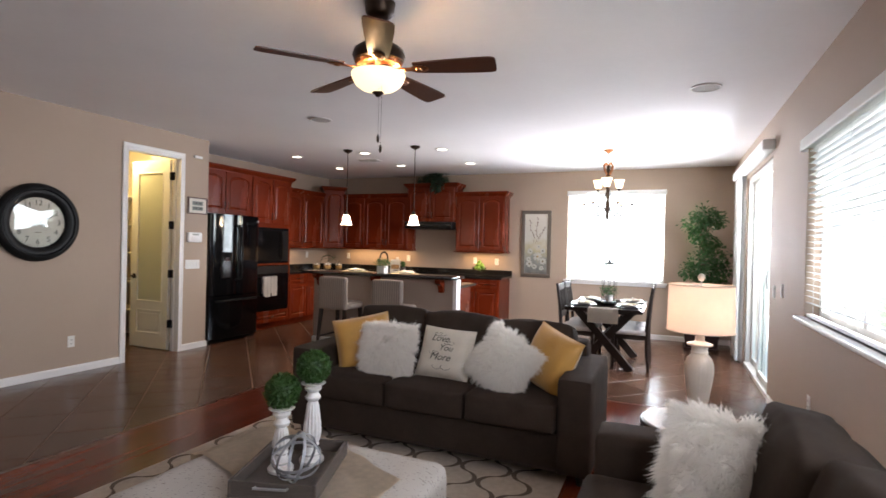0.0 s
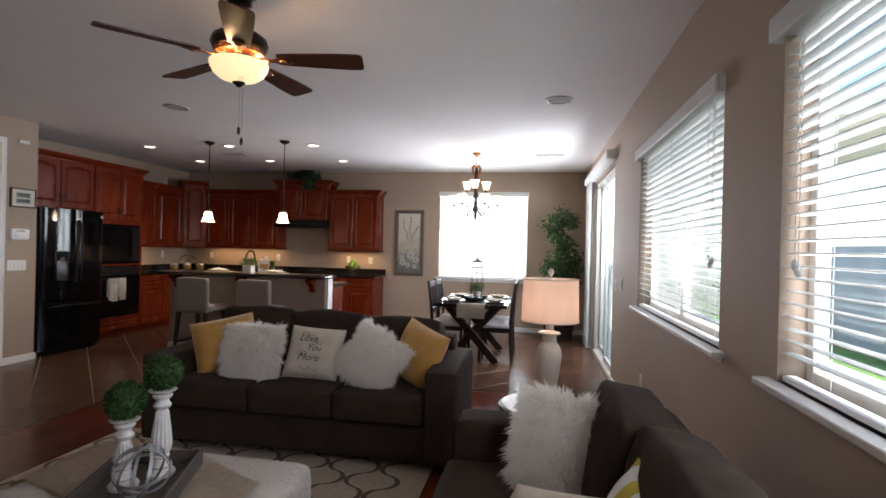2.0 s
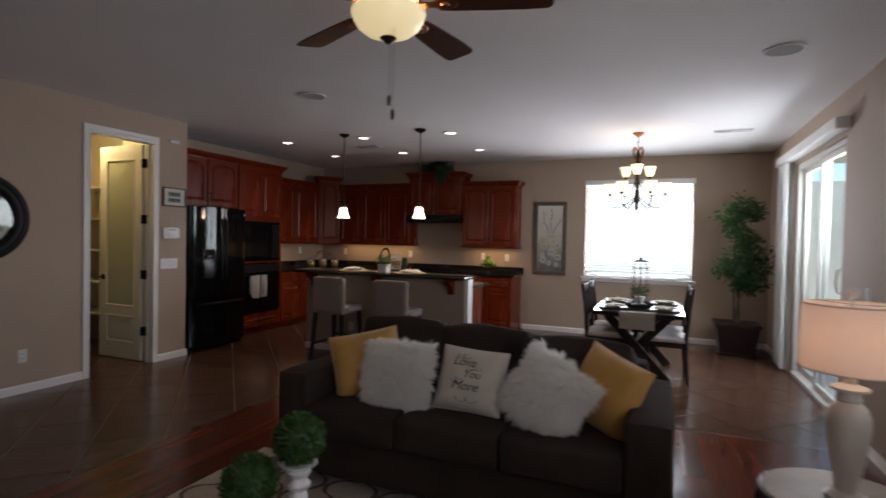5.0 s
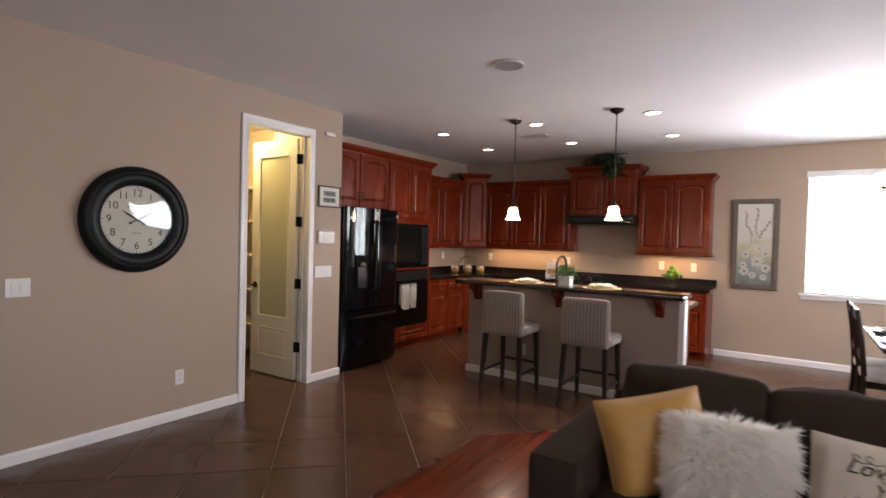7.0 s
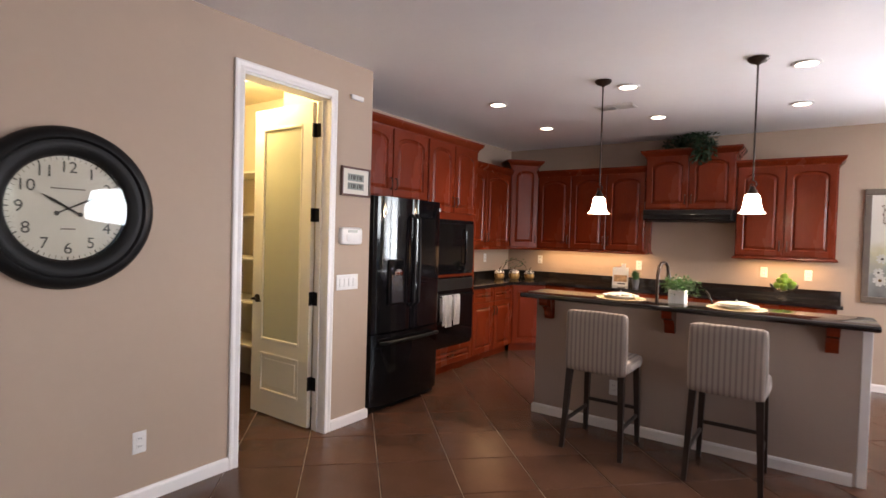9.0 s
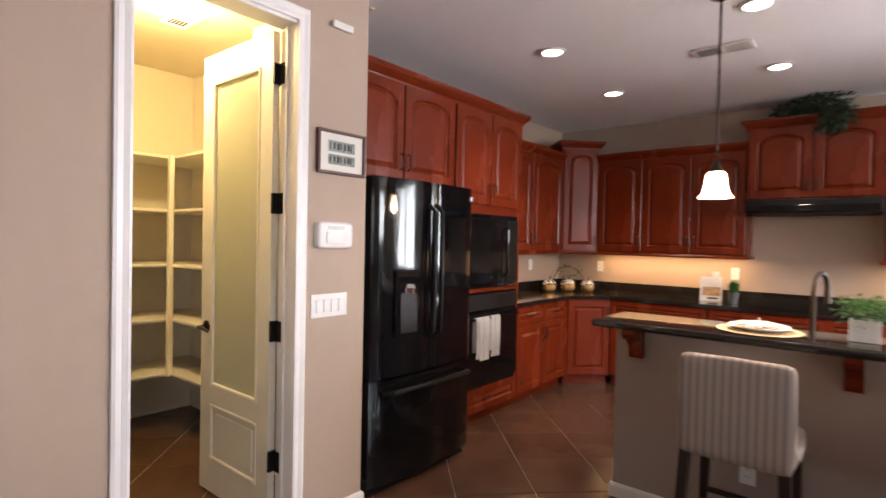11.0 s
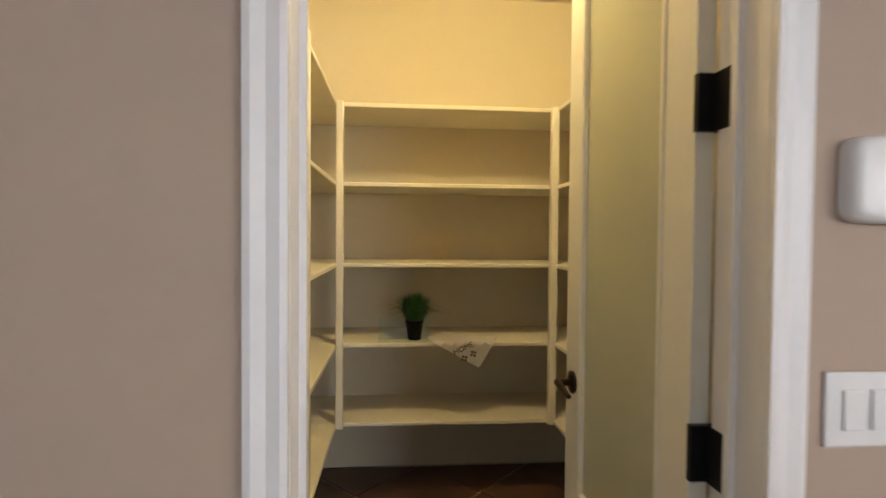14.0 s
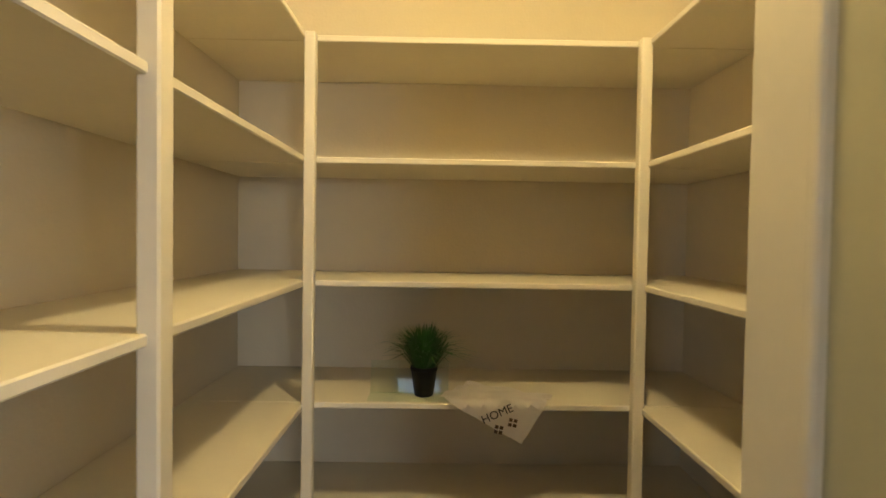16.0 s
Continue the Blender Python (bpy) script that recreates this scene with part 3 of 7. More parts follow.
part("blind_valance", val, M_BLIND, dw)
me = None
for i in range(int((ht - 0.10) / 0.043)):
    if me is None:
        ob = part("slat", slat_mesh(ln - 0.03, 0.05, "x", 18), M_BLIND, dw, "", True)
        me = ob.data
    else:
        ob = new("slat", me)
        ob.parent = dw
    ob.location = (0.015, 0.032, ht - 0.075 - i * 0.043)
part("bottom_rail", box(0.015, ln - 0.015, 0.008, 0.052, 0.006, 0.026, bevel=0.004), M_BLIND, dw)
pull = tube([(ln - 0.1, -0.006, ht - 0.06), (ln - 0.1, -0.006, 0.45)], 0.0016, 5)
lathe([(0.004, 0), (0.014, 0.01), (0.014, 0.06), (0.005, 0.075)], 10, pull, pose(ln - 0.1, -0.006, 0.38))
part("pull_cord", pull, M_BLIND, dw)

# glass slider
sd = thing("door_2", "aluminium framed glass patio slider with clear panes", "door", (XR, SL[0], 0), 0, "", "structure")
ln, ht = SL[1] - SL[0], SL[3]
fr = bmesh.new()
for a in ((0.02, 0.13, 0.001, 0.04, 0.001, ht - 0.001), (0.02, 0.13, ln - 0.04, ln - 0.001, 0.001, ht - 0.001), (0.02, 0.13, 0.04, ln - 0.04, ht - 0.05, ht - 0.001), (0.0, 0.14, 0.04, ln - 0.04, -0.004, 0.045)):
    box(*a, bevel=0.004, seg=1, bm=fr)
part("door_frame", fr, M_ALU, sd)
for k, (a, b, xo) in enumerate(((0.04, ln / 2 + 0.03, 0.035), (ln / 2 - 0.03, ln - 0.04, 0.08))):
    s = bmesh.new()
    for q in ((xo, xo + 0.035, a, a + 0.06, 0.046, ht - 0.051), (xo, xo + 0.035, b - 0.06, b, 0.046, ht - 0.051), (xo, xo + 0.035, a + 0.06, b - 0.06, 0.046, 0.12), (xo, xo + 0.035, a + 0.06, b - 0.06, ht - 0.11, ht - 0.051)):
        box(*q, bevel=0.004, seg=1, bm=s)
    sash = part("sliding_panel", s, M_ALU, sd)
    part("pane", box(xo + 0.015, xo + 0.02, a + 0.06, b - 0.06, 0.12, ht - 0.11), M_PANE, sash).visible_shadow = False
part("handle", tube([(0.033, 0.075, 1.05), (-0.005, 0.08, 1.07), (-0.02, 0.085, 1.15), (-0.005, 0.08, 1.25), (0.033, 0.075, 1.27)], 0.009, 8), M_STEEL, sd, "grey metal pull handle", True)
M_VANE = mat("white_vinyl_vane", (0.86, 0.86, 0.84), 0.5, 0, 0.02, 6)
soften(M_VANE, 0.5, (0.95, 0.95, 0.93))
vb = thing("vertical_blind", "white vertical blind drawn back beside the patio slider", "blind", (XR, 0, 0))
hv = box(-0.11, -0.002, 0.55, 3.02, 2.40, 2.50, bevel=0.012)
part("valance", hv, M_BLIND, vb)
for i in range(14):
    v = bmesh.new()
    n = 5
    col = [[v.verts.new((-0.04 + 0.044 * (2 * k / n - 1), 2.50 + i * 0.034 + 0.006 * math.sin(math.pi * k / n), z)) for k in range(n + 1)] for z in (0.03, 2.40)]
    for k in range(n):
        v.faces.new((col[0][k], col[0][k + 1], col[1][k + 1], col[1][k]))
    bmesh.ops.solidify(v, geom=v.faces[:], thickness=0.002)
    part("vane", v, M_VANE, vb, "", True)


def plate(name, at, label, kind="outlet", gangs=1, w=None):
    """A wall plate in its own yz plane, facing +x."""
    w = w or 0.07 + 0.046 * (gangs - 1)
    ob = thing(name, label, kind)
    ob.matrix_world = at
    part("cover_plate", box(0, 0.006, -w / 2, w / 2, -0.058, 0.058, bevel=0.003), M_PLASTIC, ob)
    for g in range(gangs):
        y = (g - (gangs - 1) / 2) * 0.046
        if kind == "outlet":
            for z in (-0.02, 0.02):
                part("socket", box(0.006, 0.009, y - 0.016, y + 0.016, z - 0.013, z + 0.013, bevel=0.003), M_PLASTIC, ob)
                slots = box(0.009, 0.0096, y - 0.008, y - 0.005, z - 0.005, z + 0.006)
                box(0.009, 0.0096, y + 0.005, y + 0.008, z - 0.005, z + 0.006, bm=slots)
                part("slots", slots, M_BLACKM, ob)
        else:
            part("rocker", box(0.006, 0.011, y - 0.015, y + 0.015, -0.032, 0.032, bevel=0.003), M_PLASTIC, ob)
    return ob


FX, FXN, FYN = pose(0, 0, 0), pose(0, 0, 0, 0, 0, 180), pose(0, 0, 0, 0, 0, -90)


def on(x, y, z, face):
    return Matrix.Translation((x, y, z)) @ face


plate("outlet", on(0.001, -1.72, 0.33, FX), "white wall outlet low on the tan wall")
plate("light_switch", on(0.001, -2.755, 1.098, FX), "white two-gang light switch near the clock", "switch", 2, 0.13)
plate("light_switch", on(0.001, -0.232, 1.097, FX), "white four-gang light switch beside the pantry door", "switch", 4, 0.222)
plate("outlet", on(XR - 0.001, -0.94, 0.40, FXN), "white wall outlet under the window")
plate("light_switch", on(XR - 0.001, 0.41, 1.07, FXN), "white switch beside the patio slider", "switch")
plate("light_switch", on(XR - 0.001, 0.05, 1.1, FXN), "white switch between slider and window", "switch")
plate("outlet", on(-0.32, YB - 0.001, 1.17, FYN), "white outlet over the dark backsplash")
plate("outlet", on(2.418, YB - 0.001, 1.16, FYN), "white outlet beside the fruit bowl")
plate("outlet", on(2.831, YB - 0.001, 1.15, FYN), "white outlet near the counter's end")
plate("outlet", on(1.05, YB - 0.001, 1.16, FYN), "white outlet behind the cookbook")
plate("outlet", on(XK + 0.001, 3.2, 1.18, FX), "white outlet in the counter corner")
plate("outlet", on(1.65, 1.029, 0.33, FYN), "white outlet low on the island front")

# ---------- kitchen ----------
CROWN = [(0, -0.02), (0.012, -0.02), (0.016, 0.0), (0.03, 0.012), (0.05, 0.035), (0.058, 0.05), (0.058, 0.068), (0, 0.068)]
RAIL = [(0, -0.03), (0.02, -0.03), (0.024, -0.02), (0.012, 0.0), (0, 0.0)]


def panel_door(w, h, arch=True, flat=False):
    """A raised-panel door in its own xz plane, front at -y, hung from (0,0,0) to (w, ., h)."""
    t = bmesh.new()
    s = min(0.06, w * 0.2, h * 0.28)
    rise = min(0.055, h * 0.12) if arch else 0.0
    n = 12

    def outline(inset, depth):
        x0, x1, z0, z1 = inset, w - inset, inset, h - inset
        pts = [(x0, z0), (x1, z0)]
        if arch and inset > 0.02:
            for i in range(n + 1):
                u = 1 - 2 * i / n
                pts.append(((x0 + x1) / 2 + u * (x1 - x0) / 2, z1 - rise + rise * (1 - u * u) ** 0.6 if abs(u) < 0.999 else z1 - rise))
        else:
            for i in range(n + 1):
                pts.append((x1 + (x0 - x1) * i / n, z1))
        return [t.verts.new((x, depth, z)) for x, z in pts]
    rings = [outline(0, 0), outline(0, -0.015), outline(0.004, -0.019), outline(s, -0.019), outline(s + 0.005, -0.011), outline(s + 0.012, -0.006), outline(s + 0.034, -0.0175), outline(s + 0.037, -0.0185)]
    for a, b in zip(rings, rings[1:]):
        for i in range(len(a)):
            t.faces.new((a[i], a[(i + 1) % len(a)], b[(i + 1) % len(b)], b[i]))
    t.faces.new(rings[-1])
    t.faces.new(rings[0][::-1])
    return t


def pull_handle(vertical=True, size=0.10):
    h = size / 2
    pts = [(0, 0, -h), (0, -0.016, -h * 0.96), (0, -0.026, -h * 0.7), (0, -0.028, 0), (0, -0.026, h * 0.7), (0, -0.016, h * 0.96), (0, 0, h)]
    t = tube(pts, [0.006, 0.005, 0.0045, 0.0055, 0.0045, 0.005, 0.006], 8)
    if not vertical:
        bmesh.ops.transform(t, matrix=pose(0, 0, 0, 0, 90, 0), verts=t.verts)
    return t


def cabinet(name, label, place, turn, w, d, z0, z1, doors=2, drawers=False, arch=True, toe=False, handle="low", crown=False, rail=False, sides=(0, 0), group="", only_drawers=0, category="cabinet"):
    """A cabinet whose front stands in its own plane y=0, looking along -y; it runs from x=0 to w and back to y=d."""
    ob = thing(name, label, category, place, turn, group)
    zb = z0 + (0.10 if toe else 0)
    body = box(0.001, w - 0.001, 0, d, zb, z1)
    if toe:
        box(0.001, w - 0.001, 0.075, d, z0, zb, bm=body)
    part("body", body, M_CHERRY, ob)
    gap, top = 0.012, z1 - 0.012
    dw = (w - gap) / doors
    zt = top
    if only_drawers:
        hh = (z1 - zb - gap) / only_drawers
        for k in range(only_drawers):
            p = part("drawer_front", panel_door(w - 2 * gap, hh - gap, False), M_CHERRY, ob)
            p.location = (gap, 0, zb + gap + k * hh)
            q = part("handle", pull_handle(False), M_BRONZE, p, "bronze bar pull", True)
            q.location = ((w - 2 * gap) / 2, -0.018, (hh - gap) / 2)
    else:
        if drawers:
            zt = z1 - 0.17
            for k in range(doors if drawers == 2 else 1):
                ww = dw - gap if drawers == 2 else w - 2 * gap
                p = part("drawer_front", panel_door(ww, 0.145, False), M_CHERRY, ob)
                p.location = (gap + (k * dw if drawers == 2 else 0), 0, z1 - 0.155)
                q = part("handle", pull_handle(False), M_BRONZE, p, "bronze bar pull", True)
                q.location = (ww / 2, -0.018, 0.072)
        for k in range(doors):
            hh = zt - zb - gap
            p = part("door", panel_door(dw - gap, hh, arch), M_CHERRY, ob)
            p.location = (gap + k * dw, 0, zb + gap)
            q = part("handle", pull_handle(True), M_BRONZE, p, "bronze bar pull", True)
            left = (k % 2 == 1) if doors != 3 else (k == 2)
            if doors == 1:
                left = False
            q.location = (0.028 if left else dw - gap - 0.028, -0.018, 0.11 if handle == "low" else hh - 0.11)
    a, b = sides
    path = [(0, d if a else 0, z1), (0, 0, z1), (w, 0, z1), (w, d if b else 0, z1)]
    path = path[0 if a else 1:4 if b else 3]
    if crown:
        part("crown_moulding", sweep(CROWN, path), M_CHERRY, ob)
    if rail:
        part("light_rail", sweep(RAIL, [(x, y, z0) for x, y, z in path]), M_CHERRY, ob)
    return ob


XF = -0.25
cabinet("wall_cabinet", "cherry cabinet with two arched doors above the fridge", (XF, 0.003, 0), 90, 1.057, 0.587, 1.80, 2.43, 2, crown=True)
# oven tower
tower = cabinet("tall_cabinet", "cherry tall cabinet housing a built-in microwave and oven", (XF, 1.06, 0), 90, 0.92, 0.587, 1.70, 2.43, 2, crown=True, sides=(0, 1))
for nm, dims in (("side_panel", (0.001, 0.06, 0, 0.587, 0.10, 1.70)), ("side_panel", (0.86, 0.919, 0, 0.587, 0.10, 1.70)), ("rail", (0.06, 0.86, 0, 0.587, 1.64, 1.70)),
                 ("rail", (0.06, 0.86, 0, 0.587, 1.035, 1.062)), ("drawer_box", (0.06, 0.86, 0, 0.587, 0.10, 0.30)), ("toe_kick", (0.001, 0.919, 0.075, 0.587, 0, 0.10))):
    part(nm, box(*dims), M_CHERRY, tower)
p = part("drawer_front", panel_door(0.86, 0.185, False), M_CHERRY, tower)
p.location = (0.03, 0, 0.11)
part("handle", pull_handle(False), M_BRONZE, p, "bronze bar pull", True).location = (0.43, -0.018, 0.09)
mw = thing("microwave", "black glass built-in microwave in the tall cabinet", "microwave", (XF, 1.12, 0), 90)
part("body", box(0.002, 0.798, -0.02, 0.4, 1.064, 1.638, bevel=0.006), M_BLACK, mw)
part("door", box(0.02, 0.60, -0.04, -0.0205, 1.10, 1.60, bevel=0.006), M_BLACK, mw)
part("window", box(0.09, 0.53, -0.0425, -0.0405, 1.18, 1.52, bevel=0.001), M_BLACK, mw)
part("control_panel", box(0.62, 0.78, -0.036, -0.0205, 1.10, 1.60, bevel=0.004), M_BLACKM, mw)
part("handle", tube([(0.58, -0.04, 1.16), (0.58, -0.07, 1.18), (0.58, -0.07, 1.52), (0.58, -0.04, 1.54)], 0.008, 8), M_BLACK, mw, "", True)
ov = thing("wall_oven", "black glass built-in wall oven in the tall cabinet", "oven", (XF, 1.12, 0), 90)
part("body", box(0.002, 0.798, -0.02, 0.55, 0.302, 1.033, bevel=0.006), M_BLACK, ov)
part("control_panel", box(0.01, 0.79, -0.034, -0.0205, 0.90, 1.02, bevel=0.004), M_BLACKM, ov)
part("door", box(0.01, 0.79, -0.042, -0.0205, 0.33, 0.885, bevel=0.006), M_BLACK, ov)
part("handle", tube([(0.07, -0.042, 0.84), (0.07, -0.085, 0.845), (0.73, -0.085, 0.845), (0.73, -0.042, 0.84)], 0.011, 8), M_BLACK, ov, "", True)


def hung_towel(x0, x1, drop, m):
    t = bmesh.new()
    prof = [(0.016, -drop * 0.86), (0.018, -drop * 0.4), (0.016, 0), (0.010, 0.012), (0, 0.016), (-0.010, 0.012), (-0.017, 0), (-0.021, -drop * 0.5), (-0.019, -drop)]
    n = 10
    g = [[t.verts.new((x0 + (x1 - x0) * i / n, y + 0.004 * math.sin(i * 1.7 + z * 9) * (1 if z < 0 else 0.2), z)) for i in range(n + 1)] for y, z in prof]
    for a, b in zip(g, g[1:]):
        for i in range(n):
            t.faces.new((a[i], a[i + 1], b[i + 1], b[i]))
    bmesh.ops.solidify(t, geom=t.faces[:], thickness=0.004)
    return t


M_TEA = striped("striped_tea_towel", (0.66, 0.63, 0.60), (0.42, 0.40, 0.39), 0.075, 0, 0.9, 0.88)
for a, b, dr in ((0.17, 0.30, 0.31), (0.315, 0.44, 0.30), (0.12, 0.175, 0.29)):
    solo("tea_towel", hung_towel(a, b, dr, None), M_TEA, "white striped tea towel hung over the oven handle", "towel", "tea towels", "", True, pose(XF, 1.12, 0.846, 0, 0, 90) @ Matrix.Translation((0, -0.085, 0)))

# fridge
fr = thing("refrigerator", "glossy black french-door refrigerator with bottom freezer", "refrigerator", (0, 0.045, 0), 90)
part("body", box(0.0, 0.915, 0.06, 0.76, 0.03, 1.765, bevel=0.01), M_BLACK, fr)


def bowed(x0, x1, z0, z1):
    t = bmesh.new()
    n = 10
    front, back = [], []
    for i in range(n + 1):
        x = x0 + (x1 - x0) * i / n
        u = (x - 0.4575) / 0.4575
        e = 0.018 * (1 - max(0, 1 - (min(x - x0, x1 - x) / 0.02)) ** 2)
        y = -0.012 - 0.035 * (1 - u * u) - e + 0.018
        front.append([t.verts.new((x, y, z)) for z in (z0, z1)])
        back.append([t.verts.new((x, 0.055, z)) for z in (z0, z1)])
    for k in range(n):
        t.faces.new((front[k][0], front[k + 1][0], front[k + 1][1], front[k][1]))
        t.faces.new((back[k][0], back[k][1], back[k + 1][1], back[k + 1][0]))
        for s in (0, 1):
            t.faces.new((front[k][s], front[k + 1][s], back[k + 1][s], back[k][s]))
    for k in (0, n):
        t.faces.new((front[k][0], front[k][1], back[k][1], back[k][0]))
    return t


for x0, x1, z0, z1, nm in ((0.004, 0.453, 0.66, 1.775, "door"), (0.462, 0.911, 0.66, 1.775, "door"), (0.004, 0.911, 0.06, 0.645, "freezer_drawer")):
    dd = part(nm, bowed(x0, x1, z0, z1), M_BLACK, fr, "", True)
    if nm == "door":
        hx = 0.425 if x0 < 0.1 else 0.49
        part("handle", tube([(hx, -0.045, 0.86), (hx, -0.09, 0.89), (hx, -0.098, 1.2), (hx, -0.09, 1.6), (hx, -0.045, 1.64)], 0.014, 10), M_BLACKM, dd, "", True)
    else:
        part("handle", tube([(0.08, -0.03, 0.575), (0.11, -0.085, 0.585), (0.457, -0.105, 0.588), (0.80, -0.085, 0.585), (0.83, -0.03, 0.575)], 0.014, 10), M_BLACKM, dd, "", True)
disp = box(0.15, 0.36, -0.048, -0.03, 0.88, 1.26, bevel=0.01)
part("dispenser", disp, M_BLACK, fr, "gloss black water dispenser")
part("dispenser_recess", box(0.19, 0.33, -0.050, -0.0485, 0.90, 1.13, bevel=0.0005), mat("smoked_steel", (0.10, 0.10, 0.105), 0.2, 0.8, 0.1, 10), fr, "grey steel dispenser well")
part("spout", lathe([(0.04, 0), (0.045, 0.03), (0.03, 0.05)], 16, None, pose(0.25, -0.055, 1.13)), M_CHROME, fr, "chrome spout", True)
part("badge", box(0.85, 0.875, -0.033, -0.0295, 1.69, 1.72), M_STEEL, fr)
part("rating_label", box(-0.0015, -0.0002, 0.12, 0.16, 0.13, 0.21), M_STEEL, fr)
part("grille", box(0.02, 0.895, 0.03, 0.059, 0.0, 0.055), M_BLACKM, fr)

# base run along the kitchen wall, the diagonal corner and the back run
BD, BX, BY = 0.57, -0.27, 3.27
cabinet("base_cabinet", "cherry base cabinet with drawers over two doors", (BX, 1.985, 0), 90, 0.965, BD, 0, 0.865, 2, 2, False, True, "high")
cw = math.hypot(0.32, 0.32)
dc = cabinet("corner_cabinet", "cherry diagonal corner base cabinet with one door", (BX, 2.95, 0), 45, cw, 0.40, 0, 0.865, 1, False, False, True, "high")
x = BX + 0.32
for k, (w, drw, lab) in enumerate(((0.90, 1, "cherry base cabinet under the back counter"), (0.46, 1, "cherry narrow base cabinet under the back counter"), (0.80, 2, "cherry base cabinet below the cooktop"), (0.87, 2, "cherry base cabinet at the counter's end"))):
    cabinet("base_cabinet", lab, (x, BY, 0), 0, w - 0.001, YB - BY - 0.003, 0, 0.865, 2, drw, False, True, "high")
    x += w
CTX = 3.12
ct = bmesh.new()
out = [(XK + 0.002, 1.985), (BX + 0.03, 1.985), (BX + 0.03, 2.94), (BX + 0.33, BY - 0.03), (CTX, BY - 0.03), (CTX, YB - 0.002), (XK + 0.002, YB - 0.002)]
f = ct.faces.new([ct.verts.new((a, b, 0.868)) for a, b in out])
ex = bmesh.ops.extrude_face_region(ct, geom=[f])
bmesh.ops.translate(ct, vec=(0, 0, 0.036), verts=[v for v in ex["geom"] if isinstance(v, bmesh.types.BMVert)])
top = solo("worktop", ct, M_GRANITE, "polished black granite worktop with low backsplash", "worktop")
part("backsplash", box(XK + 0.024, CTX, YB - 0.024, YB - 0.002, 0.905, 1.0), M_GRANITE, top)
part("backsplash", box(XK + 0.002, XK + 0.024, 1.985, YB - 0.002, 0.905, 1.0), M_GRANITE, top)

# wall cabinets
cabinet("wall_cabinet", "cherry wall cabinet with arched doors beside the oven tower", (XK + 0.33, 1.985, 0), 90, 1.28, 0.327, 1.34, 2.31, 2, crown=True, rail=True)
cabinet("wall_cabinet", "tall cherry diagonal corner cabinet with one arched door", (XK + 0.33, 3.27, 0), 45, 0.396, 0.28, 1.34, 2.45, 1, crown=True, rail=True, sides=(1, 1))
cabinet("wall_cabinet", "cherry wall cabinet with three arched doors and light rail", (XK + 0.612, YB - 0.33, 0), 0, 1.42, 0.327, 1.34, 2.31, 3, crown=True, rail=True, sides=(0, 1))
cabinet("wall_cabinet", "raised cherry cabinet over the range hood", (1.195, YB - 0.39, 0), 0, 0.955, 0.387, 1.845, 2.48, 2, crown=True, sides=(1, 1))
cabinet("wall_cabinet", "cherry wall cabinet with two arched doors near the picture", (2.152, YB - 0.33, 0), 0, 0.90, 0.327, 1.34, 2.315, 2, crown=True, rail=True, sides=(1, 1))
hood = thing("range_hood", "slim black range hood under the raised cabinet", "hood", (1.20, YB - 0.50, 0))
part("shell", box(0, 0.945, 0, 0.497, 1.715, 1.843, bevel=0.02), M_BLACKM, hood, "", True)
part("visor", box(0.02, 0.925, -0.018, -0.0005, 1.735, 1.79, bevel=0.004), M_BLACK, hood)
hob = thing("cooktop", "black glass cooktop set in the worktop", "cooktop", (1.30, BY + 0.02, 0.905))
part("glass", box(0, 0.76, 0, 0.50, 0, 0.008, bevel=0.003), M_BLACK, hob)

# island
isl = thing("kitchen_island", "tan island with a raised black granite bar and cherry corbels", "island")
part("half_wall", box(0.98, 3.14, 1.032, 1.17, 0, 0.985), M_ISLAND, isl)
part("end_post", box(3.1405, 3.19, 1.03, 1.172, 0, 0.985, bevel=0.003), M_TRIM, isl, "white painted end post")
part("baseboard", sweep(BASE, [(0.98, 1.17, 0), (0.98, 1.032, 0), (3.12, 1.032, 0)]), M_TRIM, isl, "white baseboard")
part("bar_top", box(0.93, 3.21, 0.80, 1.27, 0.987, 1.025, bevel=0.012), M_GRANITE, isl, "black granite bar top", True)
for cx in (1.105, 2.045, 2.99):
    c = bmesh.new()
    prof = [(0, 0), (0, -0.17), (-0.035, -0.175), (-0.05, -0.15), (-0.055, -0.11), (-0.09, -0.075), (-0.15, -0.055), (-0.165, -0.03), (-0.165, 0)]
    lo = [c.verts.new((cx - 0.035, 1.031 + a, 0.985 + b)) for a, b in prof]
    hi = [c.verts.new((cx + 0.035, 1.031 + a, 0.985 + b)) for a, b in prof]
    c.faces.new(lo), c.faces.new(hi)
    for k in range(len(prof)):
        c.faces.new((lo[k], lo[(k + 1) % len(prof)], hi[(k + 1) % len(prof)], hi[k]))
    part("corbel", c, M_CHERRY, isl, "cherry wood corbel")
part("base_body", box(1.0, 3.12, 1.172, 1.74, 0.10, 0.865), M_CHERRY, isl, "cherry island cabinets")
part("toe_kick", box(1.02, 3.10, 1.19, 1.67, 0.0, 0.10), M_CHERRY, isl)
part("counter", box(0.96, 3.19, 1.172, 1.78, 0.868, 0.904, bevel=0.006), M_GRANITE, isl, "black granite counter")
fa = thing("faucet", "dark bronze pull-down kitchen faucet on the island", "faucet", (1.865, 1.36, 0.904), -18)
fb = lathe([(0.03, 0), (0.03, 0.01), (0.02, 0.03), (0.017, 0.06)], 16)
tube([(0, 0, 0.05), (0, 0, 0.30), (0, 0.015, 0.36), (0, 0.05, 0.395), (0, 0.10, 0.40), (0, 0.14, 0.37), (0, 0.155, 0.32)], 0.013, 10, fb)
part("spout", fb, M_BRONZE, fa, "", True)
